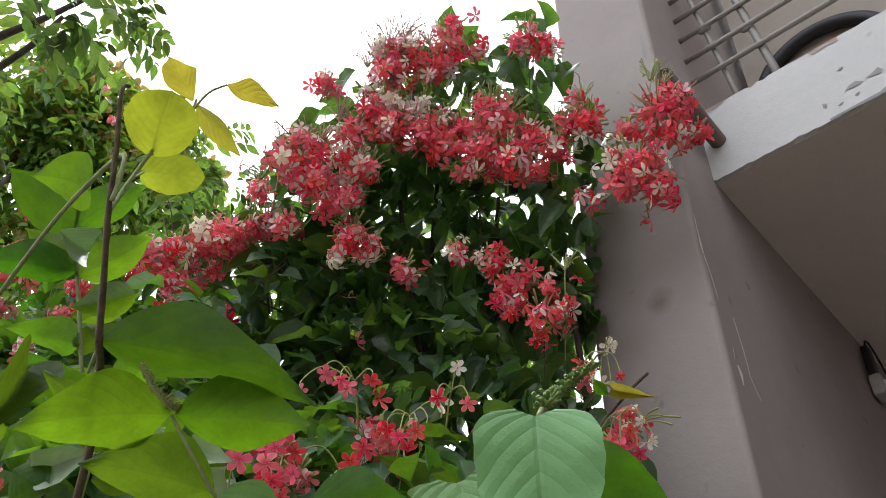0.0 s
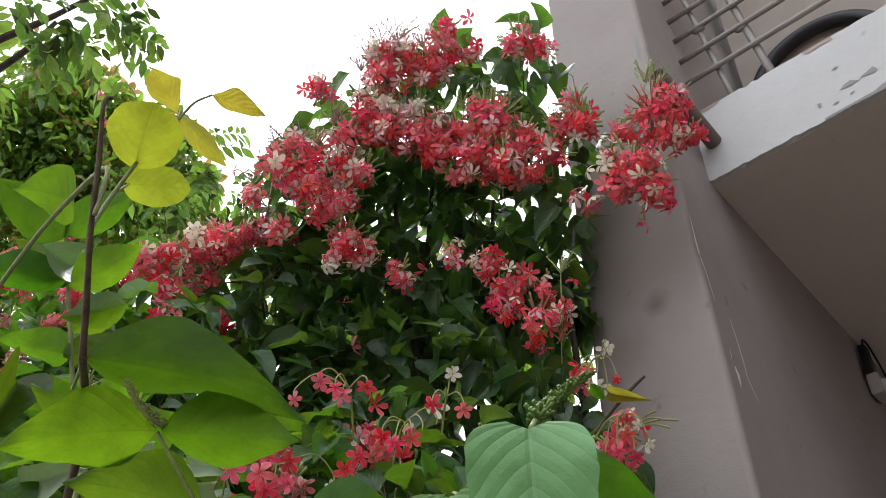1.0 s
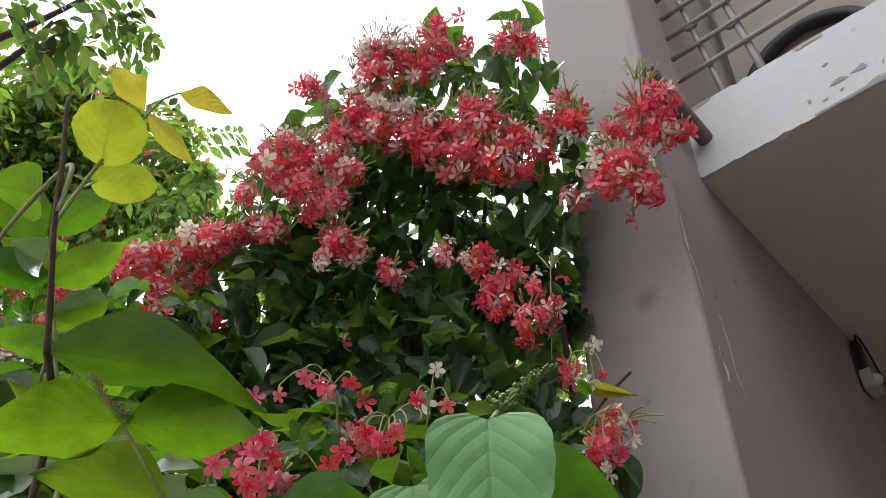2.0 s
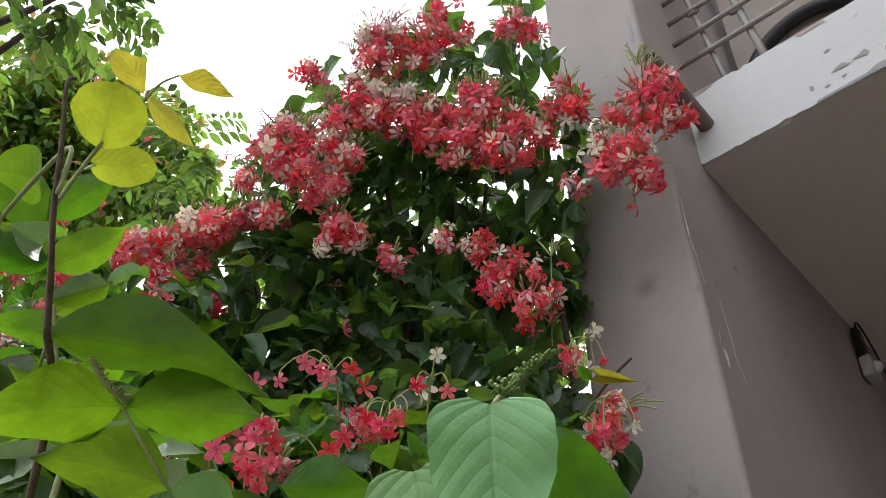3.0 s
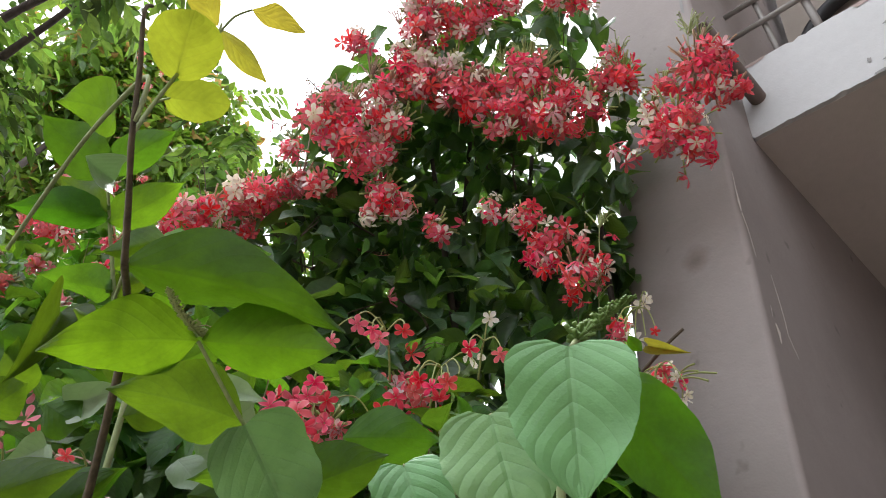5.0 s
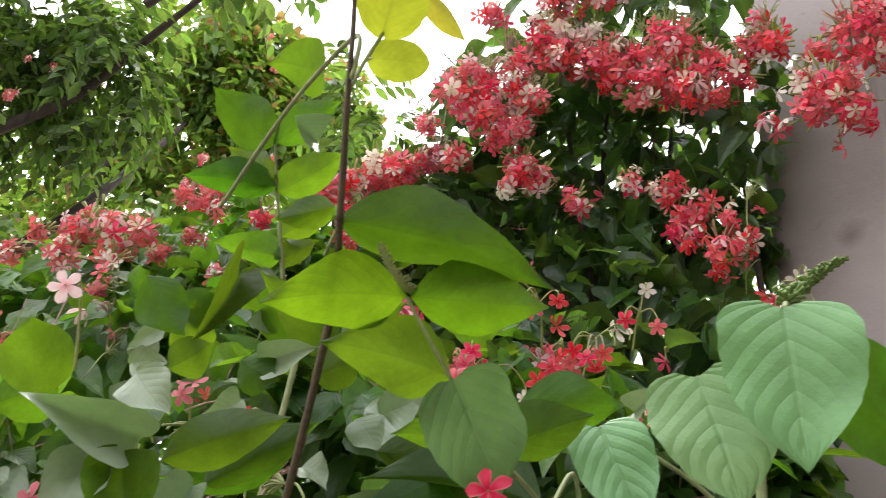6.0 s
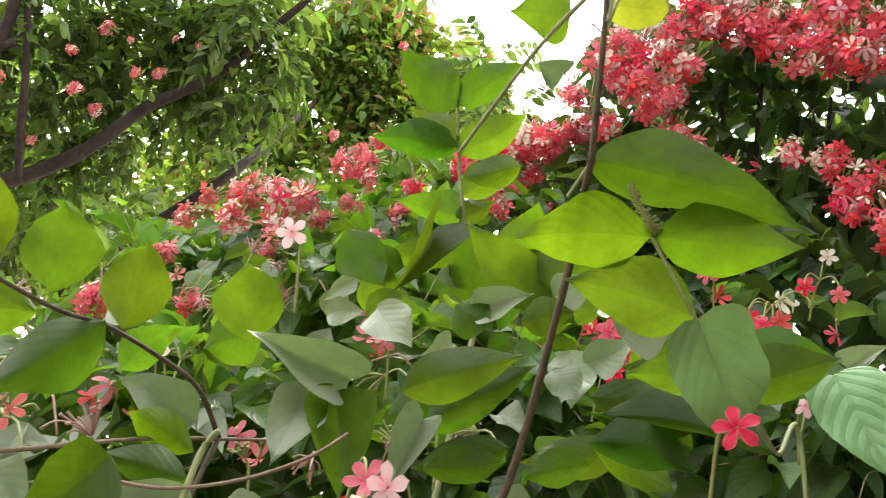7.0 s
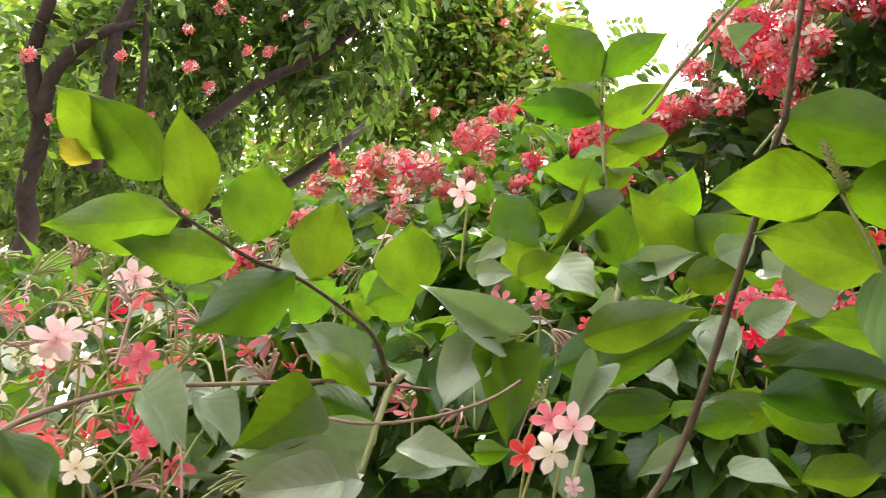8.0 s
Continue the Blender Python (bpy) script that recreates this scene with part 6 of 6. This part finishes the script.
leaf(hedge, (-0.086, -1.246, 1.593), (-0.095, -1.273, 1.569), 0.0187, (0.98, -0.19, 0.11), M_LEAF_PAINTED_SHEEN, "cupped")
SPRAYS = [
    ((-0.312, -1.549, 1.655), 0.024),
    ((-0.490, -1.547, 1.666), 0.041),
    ((-0.377, -1.499, 1.612), 0.027),
    ((-0.282, -1.494, 1.551), 0.032),
    ((-0.480, -1.447, 1.546), 0.029),
    ((-0.419, -1.527, 1.693), 0.039),
    ((-0.384, -1.496, 1.670), 0.034),
    ((-0.355, -1.484, 1.616), 0.024),
    ((-0.389, -1.441, 1.578), 0.028),
    ((-0.502, -1.420, 1.569), 0.041),
    ((-0.371, -1.498, 1.700), 0.030),
    ((-0.450, -1.493, 1.687), 0.026),
    ((-0.295, -1.469, 1.594), 0.028),
    ((-0.530, -1.433, 1.628), 0.031),
    ((-0.419, -1.421, 1.567), 0.028),
    ((-0.285, -1.473, 1.670), 0.029),
    ((-0.207, -1.451, 1.633), 0.021),
    ((-0.275, -1.428, 1.610), 0.024),
    ((-0.222, -1.432, 1.560), 0.027),
    ((-0.447, -1.365, 1.573), 0.040),
]
SPRAYS += [
    ((-0.476, -1.465, 1.766), 0.041),
    ((-0.384, -1.424, 1.681), 0.036),
    ((-0.335, -1.421, 1.643), 0.024),
    ((-0.311, -1.392, 1.584), 0.021),
    ((-0.461, -1.378, 1.595), 0.031),
    ((-0.469, -1.429, 1.793), 0.035),
    ((-0.199, -1.430, 1.644), 0.020),
    ((-0.201, -1.400, 1.618), 0.024),
    ((-0.240, -1.382, 1.574), 0.026),
    ((-0.513, -1.309, 1.627), 0.036),
    ((-0.181, -1.420, 1.671), 0.023),
    ((-0.436, -1.370, 1.729), 0.034),
    ((-0.263, -1.387, 1.639), 0.023),
    ((-0.240, -1.362, 1.587), 0.020),
    ((-0.504, -1.270, 1.638), 0.034),
    ((-0.392, -1.344, 1.791), 0.038),
    ((-0.231, -1.374, 1.687), 0.031),
    ((-0.280, -1.325, 1.656), 0.030),
    ((-0.434, -1.279, 1.673), 0.034),
    ((-0.273, -1.304, 1.584), 0.033),
]
SPRAYS += [
    ((-0.289, -1.085, 1.842), 0.028),
    ((-0.322, -1.159, 1.817), 0.018),
    ((-0.166, -1.127, 1.687), 0.015),
    ((-0.322, -1.139, 1.729), 0.026),
    ((-0.383, -1.269, 1.783), 0.017),
    ((-0.279, -1.113, 1.815), 0.025),
    ((-0.306, -1.076, 1.760), 0.019),
    ((-0.333, -1.137, 1.777), 0.025),
    ((-0.217, -1.229, 1.668), 0.014),
    ((-0.643, -1.104, 2.079), 0.031),
    ((-0.714, -1.367, 1.967), 0.029),
    ((-0.760, -1.411, 1.909), 0.023),
    ((-0.635, -1.144, 2.065), 0.026),
    ((-0.757, -1.306, 2.007), 0.024),
    ((-0.757, -1.366, 1.957), 0.030),
    ((-0.675, -1.185, 2.003), 0.023),
    ((-0.406, -1.017, 2.062), 0.029),
    ((-0.516, -1.228, 1.923), 0.029),
    ((-0.629, -1.361, 1.956), 0.025),
    ((-0.632, -1.127, 2.014), 0.022),
]
SPRAYS += [
    ((-0.616, -1.277, 1.959), 0.029),
    ((-0.504, -1.222, 1.992), 0.029),
    ((-0.746, -1.222, 2.020), 0.032),
    ((-0.198, -1.095, 1.759), 0.024),
    ((-0.187, -1.073, 1.757), 0.021),
    ((-0.220, -1.112, 1.731), 0.021),
    ((-0.154, -1.079, 1.744), 0.021),
]
for i, (at, r) in enumerate(SPRAYS):
    bud_spray(hedge, at, r, i)
TOP_SPRAYS = [
    ((-0.386, -0.656, 3.094), 0.052),
    ((-0.362, -0.639, 3.112), 0.047),
    ((-0.420, -0.662, 3.078), 0.045),
    ((-0.356, -0.608, 3.088), 0.042),
    ((-0.441, -0.664, 3.054), 0.037),
    ((-0.398, -0.617, 3.007), 0.048),
    ((-0.328, -0.595, 3.108), 0.037),
    ((-0.494, -0.674, 2.909), 0.040),
    ((-0.557, -0.696, 2.875), 0.035),
    ((-0.629, -0.707, 2.892), 0.041),
    ((-0.516, -0.696, 2.970), 0.036),
    ((-0.248, -0.482, 2.950), 0.054),
    ((-0.221, -0.451, 2.931), 0.047),
    ((-0.149, -0.399, 2.878), 0.041),
    ((-0.091, -0.389, 2.922), 0.042),
    ((0.035, -0.338, 2.931), 0.051),
    ((0.047, -0.319, 2.921), 0.051),
    ((-0.347, -0.558, 2.876), 0.039),
    ((-0.446, -0.638, 2.777), 0.035),
    ((-0.721, -0.688, 2.875), 0.030),
    ((-0.181, -0.358, 2.545), 0.035),
    ((-0.229, -0.300, 2.451), 0.031),
    ((-0.173, -0.458, 3.156), 0.038),
    ((-0.290, -0.504, 2.954), 0.040),
]
for i, (at, r) in enumerate(TOP_SPRAYS):
    bud_spray(bush, at, r * (1.5 if i < 10 else 1.1), 3 * i + (1 if i < 10 else 0), 22, Vector((0.25, -0.25, 1.0)))
rod("stem", hedge, [(-0.099, -1.482, 1.493), (-0.115, -1.467, 1.521), (-0.134, -1.428, 1.561), (-0.147, -1.371, 1.597), (-0.161, -1.306, 1.636), (-0.203, -1.223, 1.682)], 0.0017, 0.0013, M_DRY, "dry tan cane", seed=628)
rod("stem", hedge, [(-0.109, -1.334, 1.587), (-0.098, -1.302, 1.593), (-0.079, -1.269, 1.609), (-0.068, -1.241, 1.632), (-0.069, -1.221, 1.657)], 0.0012, 0.0011, M_DRY, seed=629)
rod("stem", hedge, [(-0.102, -1.289, 1.567), (-0.095, -1.293, 1.593), (-0.095, -1.293, 1.620), (-0.089, -1.290, 1.632)], 0.0022, 0.0019, M_STALK, seed=630)
TREE_ROUND = []
TREE_ROUND += [
    (-4.86, -0.22, 5.91, 0.49, 170),
    (-4.50, -0.08, 6.27, 0.45, 170),
    (-4.45, 0.28, 5.90, 0.43, 170),
    (-4.82, 0.10, 5.53, 0.48, 150),
    (-4.35, 0.39, 6.55, 0.32, 120),
    (-4.38, 0.64, 6.13, 0.36, 120),
    (-5.08, -0.27, 5.30, 0.43, 120),
    (-4.36, -0.03, 6.67, 0.27, 90),
    (-4.45, -0.29, 6.65, 0.27, 80),
    (-4.39, 1.02, 6.24, 0.27, 70),
    (-4.29, 0.86, 6.56, 0.14, 40),
    (-4.19, 0.61, 6.75, 0.14, 30),
    (-5.49, -0.57, 5.50, 0.46, 110),
    (-5.74, -0.64, 5.12, 0.46, 100),
    (-6.08, -0.94, 4.98, 0.47, 80),
    (-5.26, -0.60, 5.83, 0.41, 110),
    (-6.43, -1.36, 4.78, 0.58, 80),
    (-5.33, -0.01, 5.21, 0.36, 80),
]
TREE_ROUND += [
    (-4.39, -0.52, 6.46, 0.36, 110),
    (-4.48, -0.18, 6.29, 0.40, 130),
    (-4.37, -0.05, 6.65, 0.27, 90),
    (-4.77, -0.17, 5.97, 0.40, 110),
    (-4.59, 0.19, 6.07, 0.36, 110),
    (-4.48, 0.56, 6.05, 0.36, 80),
    (-4.59, -0.41, 6.23, 0.36, 100),
    (-4.46, 0.37, 6.44, 0.18, 40),
    (-3.73, 1.35, 5.31, 0.28, 45),
    (-3.38, 1.71, 5.40, 0.32, 55),
    (-3.18, 2.15, 5.22, 0.36, 60),
    (-2.77, 2.46, 5.30, 0.36, 60),
    (-2.48, 2.86, 5.11, 0.32, 50),
    (-3.68, 1.77, 5.04, 0.32, 50),
    (-2.90, 2.28, 5.84, 0.25, 22),
]
TREE_FEATHERY = []
TREE_FEATHERY += [
    (-3.64, -1.97, 4.34, 0.29, 26),
    (-3.68, -1.69, 4.67, 0.33, 28),
    (-3.53, -1.35, 4.85, 0.33, 28),
    (-3.42, -1.02, 4.96, 0.30, 28),
    (-3.55, -2.13, 4.60, 0.29, 22),
    (-3.38, -1.75, 4.86, 0.32, 22),
    (-3.28, -1.29, 5.12, 0.26, 16),
    (-3.96, -1.73, 4.27, 0.33, 26),
    (-3.82, -1.39, 4.49, 0.33, 26),
    (-3.64, -1.03, 4.70, 0.26, 18),
    (-4.35, -1.63, 4.00, 0.38, 24),
    (-4.30, -1.32, 4.31, 0.31, 12),
    (-4.62, -1.43, 3.94, 0.32, 12),
    (-3.86, -2.33, 3.89, 0.32, 22),
    (-4.33, -2.17, 3.71, 0.34, 22),
    (-4.47, -1.76, 3.74, 0.31, 18),
    (-4.79, -1.97, 3.47, 0.36, 18),
    (-2.16, -1.13, 4.50, 0.11, 2),
]
TREE_FEATHERY += [
    (-2.06, -0.98, 4.56, 0.11, 3),
    (-2.01, -0.83, 4.58, 0.11, 4),
    (-2.09, -0.79, 4.51, 0.06, 1),
    (-1.94, -0.80, 4.63, 0.06, 2),
    (-2.73, 0.04, 5.06, 0.12, 5),
    (-2.73, 0.27, 4.96, 0.13, 7),
    (-2.87, 0.12, 4.89, 0.14, 6),
    (-3.04, -1.15, 4.77, 0.27, 22),
    (-3.40, -0.94, 4.64, 0.25, 16),
]

def pinnate(q, way, length, rng):
    """Leaflet poses of one feathery leaf."""
    poses = []
    side = way.cross(Vector((0, 0, 1)))
    side = side.normalized() if side.length > 1e-3 else Vector((1, 0, 0))
    n = rng.randrange(4, 7)
    for i in range(n):
        u = 0.15 + 0.85 * i / (n - 1)
        at = q + way * (length * u) + Vector((0, 0, -0.25 * length * u * u))
        for s in (-1, 1):
            d = (side * s * 0.8 + way * 0.5 + Vector((0, 0, -0.35 + rng.uniform(-0.2, 0.2)))).normalized()
            ls = length * rng.uniform(0.34, 0.48)
            poses.append((at, d, Vector((rng.uniform(-0.9, 0.9), rng.uniform(-0.9, 0.9), 1)).normalized(), ls, ls * 0.42))
    return poses


LEAFLET = [leaf_shape(4, 1, 0.3, 0.4, 0.0, "lance", 3), leaf_shape(4, 1, 0.15, 0.2, 0.0, "lance", 4)]
SMALL = [leaf_shape(4, 1, 0.3, 0.3, 0.0, "ovate", 5), leaf_shape(4, 1, 0.5, 0.5, 0.0, "ovate", 6)]


def feathery_tree():
    t = thing("feathery_tree", (-5.16, -2.01, 0.0), "spreading tree with dark limbs and light feathery leaves", "tree")
    rng = random.Random(21)
    poses = []
    for cx, cy, cz, r, n in TREE_FEATHERY:
        for _ in range(int(n * 2.1)):
            d = Vector((rng.gauss(0, 1), rng.gauss(0, 1), rng.gauss(0, 1))).normalized()
            q = Vector((cx, cy, cz)) + d * r * rng.random() ** 0.6
            way = (d + Vector((rng.uniform(-1, 1), rng.uniform(-1, 1), -0.5))).normalized()
            poses += pinnate(q, way, rng.uniform(0.17, 0.27), rng)
    leaf_mass("crown", t, poses, M_TREE_LIGHT, rng, LEAFLET, "light green feathery leaves")
    return t


feathery = feathery_tree()


def round_tree():
    t = thing("leafy_tree", (-4.94, 0.42, 0.0), "dense tree of small green leaves with reddish young tips", "tree")
    rng = random.Random(22)
    dense = [(x, y, z, r, n * 3.6) for x, y, z, r, n in TREE_ROUND]
    leaf_mass("crown", t, scatter_leaves(dense, 0.102, rng, 0.2, 0.8, 0.35), M_TREE_DARK, rng, SMALL, "small dark green leaves")
    tips = [(x, y, z + r * 0.25, r, n * 0.55) for x, y, z, r, n in TREE_ROUND]
    leaf_mass("young_foliage", t, scatter_leaves(tips, 0.09, rng, 0.0, 0.8, 0.8), M_TREE_RED, rng, SMALL, "reddish young leaves")
    return t


leafy_tree = round_tree()

rod("trunk", feathery, [(-5.16, -2.01, -0.05), (-4.65, -1.94, 1.67), (-4.31, -1.90, 3.04), (-4.08, -2.03, 3.33), (-3.91, -2.10, 3.55), (-3.76, -2.23, 3.70), (-3.68, -2.31, 3.81), (-3.42, -2.36, 4.01), (-3.19, -2.42, 4.14)], 0.062, 0.026, M_BARK, steps=8, sides=12, knots=0.1, seed=702)
rod("limb", feathery, [(-3.94, -1.89, 3.56), (-3.84, -1.68, 3.69), (-3.66, -1.48, 3.92), (-3.47, -1.34, 4.20), (-3.30, -1.13, 4.50), (-2.91, -1.00, 4.75), (-2.63, -0.92, 4.88), (-2.48, -0.89, 5.00)], 0.044, 0.010, M_BARK, steps=8, sides=10, knots=0.12, seed=31)
rod("limb", feathery, [(-3.86, -1.80, 3.51), (-3.54, -1.92, 3.75), (-3.40, -2.02, 3.96), (-3.30, -2.04, 4.10), (-3.20, -2.08, 4.22)], 0.034, 0.026, M_BARK, steps=8, sides=10, knots=0.12, seed=704)
rod("limb", feathery, [(-3.73, -1.67, 3.65), (-3.55, -1.76, 3.77), (-3.42, -1.86, 3.95), (-3.28, -1.98, 4.14), (-3.19, -2.05, 4.24)], 0.020, 0.014, M_BARK, steps=8, sides=10, knots=0.12, seed=705)
rod("limb", feathery, [(-3.82, -2.14, 3.61), (-3.67, -2.18, 3.76), (-3.55, -2.14, 3.88), (-3.40, -2.06, 3.95), (-3.35, -1.97, 4.04)], 0.040, 0.024, M_BARK, steps=8, sides=10, knots=0.12, seed=706)
rod("limb", feathery, [(-2.42, -1.14, 4.39), (-2.32, -1.08, 4.48), (-2.19, -0.99, 4.59), (-2.03, -0.90, 4.71)], 0.020, 0.010, M_BARK, steps=8, sides=10, knots=0.12, seed=707)
rod("trunk", leafy_tree, [(-4.94, 0.42, -0.05), (-4.56, -0.57, 2.00), (-4.31, -1.23, 3.64), (-4.21, -1.08, 3.84), (-4.03, -0.90, 4.12), (-3.94, -0.70, 4.58), (-4.57, -0.34, 5.81), (-4.75, -0.16, 6.47)], 0.070, 0.010, M_BARK, steps=8, sides=12, knots=0.1, seed=708)
rod("limb", leafy_tree, [(-5.11, -0.58, 5.16), (-4.89, -0.65, 5.66), (-4.76, -0.75, 5.98), (-4.68, -0.83, 6.23)], 0.035, 0.007, M_BARK, steps=8, sides=10, knots=0.12, seed=709)
LOW_SHRUB = []
LOW_SHRUB += [
    (-1.85, -1.49, 1.93, 0.25, 90),
    (-1.80, -1.20, 2.04, 0.25, 90),
    (-1.80, -0.86, 2.17, 0.26, 90),
    (-1.63, -0.56, 2.32, 0.24, 90),
    (-1.43, -0.25, 2.39, 0.26, 90),
    (-1.20, 0.01, 2.44, 0.26, 90),
    (-1.03, 0.25, 2.52, 0.24, 70),
    (-1.51, -0.82, 2.29, 0.21, 80),
    (-1.37, -0.50, 2.35, 0.21, 80),
    (-1.16, -0.17, 2.39, 0.20, 70),
    (-0.93, 0.09, 2.38, 0.17, 60),
    (-1.76, -1.21, 1.76, 0.25, 60),
    (-1.62, -0.75, 1.92, 0.25, 60),
    (-1.36, -0.31, 2.08, 0.25, 60),
    (-1.01, 0.04, 2.18, 0.25, 60),
]

shrub = thing("back_shrub", (-1.71, -0.65, 0.0), "dark leafy shrub standing behind the creeper hedge", "shrub")
leaf_mass("foliage", shrub, scatter_leaves([(x, y, z, r, n * 0.9) for x, y, z, r, n in LOW_SHRUB] + [(x, y, z * f, 0.3, 40) for x, y, z, r, n in LOW_SHRUB[::2] for f in (0.12, 0.3, 0.5, 0.7, 0.85)], 0.10, rng, 0.3, 0.7), M_LEAF_DARK, rng, label="deep green leaves")

rod("stem", shrub, [(-1.85, -1.46, 0.0), (-1.93, -1.37, 0.97), (-1.90, -1.42, 1.94)], 0.02, 0.008, M_BARK, seed=60)
rod("stem", shrub, [(-1.77, -1.11, 0.0), (-1.85, -1.02, 1.05), (-1.82, -1.07, 2.10)], 0.02, 0.008, M_BARK, seed=61)
rod("stem", shrub, [(-1.61, -0.74, 0.0), (-1.69, -0.65, 1.13), (-1.66, -0.70, 2.25)], 0.02, 0.008, M_BARK, seed=62)
rod("stem", shrub, [(-1.38, -0.38, 0.0), (-1.46, -0.29, 1.19), (-1.43, -0.34, 2.38)], 0.02, 0.008, M_BARK, seed=63)
rod("stem", shrub, [(-1.10, -0.08, 0.0), (-1.18, 0.01, 1.23), (-1.15, -0.04, 2.46)], 0.02, 0.008, M_BARK, seed=64)
BACK_TREE = []
BACK_TREE += [
    (-5.40, -2.33, 4.23, 0.60, 90),
    (-5.39, -1.91, 4.12, 0.55, 90),
    (-5.18, -2.05, 3.56, 0.50, 90),
    (-5.58, -1.46, 4.21, 0.55, 90),
    (-5.77, -0.88, 4.46, 0.50, 90),
    (-5.41, -2.38, 4.84, 0.60, 90),
]
BACK_TREE += [
    (-6.80, -3.05, 5.65, 0.76, 110),
    (-6.77, -2.37, 5.90, 0.70, 110),
    (-7.24, -2.52, 4.99, 0.76, 110),
    (-7.14, -1.77, 5.33, 0.65, 100),
    (-6.81, -1.36, 5.92, 0.59, 90),
    (-7.49, -1.93, 4.55, 0.70, 90),
    (-7.29, -1.12, 5.03, 0.59, 80),
    (-6.41, -1.66, 6.50, 0.59, 80),
    (-6.63, -0.50, 5.72, 0.48, 70),
]

back_tree = thing("back_tree", (-7.47, -1.94, 0.0), "dark leafy tree standing further back", "tree")
leaf_mass("crown", back_tree, scatter_leaves([(x, y, z, r, n * 4.5) for x, y, z, r, n in BACK_TREE], 0.15, rng, 0.3, 0.7, 0.2), M_TREE_DARK, rng, SMALL, "dark green leaves")
rod("trunk", back_tree, [(-7.47, -1.94, -0.05), (-7.37, -1.84, 2.5), (-7.47, -1.94, 4.85)], 0.14, 0.06, M_BARK, steps=6, sides=10, seed=77)

BLOSSOM = [
    (-3.15, -1.74, 4.03),
    (-3.24, -1.66, 3.91),
    (-3.13, -1.67, 4.22),
    (-3.14, -1.40, 4.39),
    (-3.21, -1.47, 4.14),
    (-3.25, -1.38, 4.25),
    (-3.12, -1.29, 4.41),
    (-3.28, -1.93, 3.79),
    (-3.23, -1.64, 3.91),
    (-3.12, -1.56, 4.22),
    (-3.14, -1.74, 4.02),
    (-3.35, -2.25, 3.59),
    (-3.56, -2.06, 3.47),
    (-3.57, -1.69, 3.76),
    (-3.43, -1.53, 4.00),
    (-3.81, -0.31, 4.97),
    (-3.59, 0.02, 5.10),
    (-3.78, -0.32, 4.96),
    (-3.73, -0.57, 5.98),
    (-3.62, -0.27, 6.02),
    (-3.71, -0.13, 5.90),
    (-3.61, -0.11, 5.98),
    (-3.15, 0.02, 5.52),
    (-3.24, 0.04, 5.43),
]
for i, at in enumerate(BLOSSOM):
    flower_cluster(feathery, at, 0.022 + 0.009 * (i % 3), 700 + i, 0.05, 0.95, 0.2, flower_r=0.016)
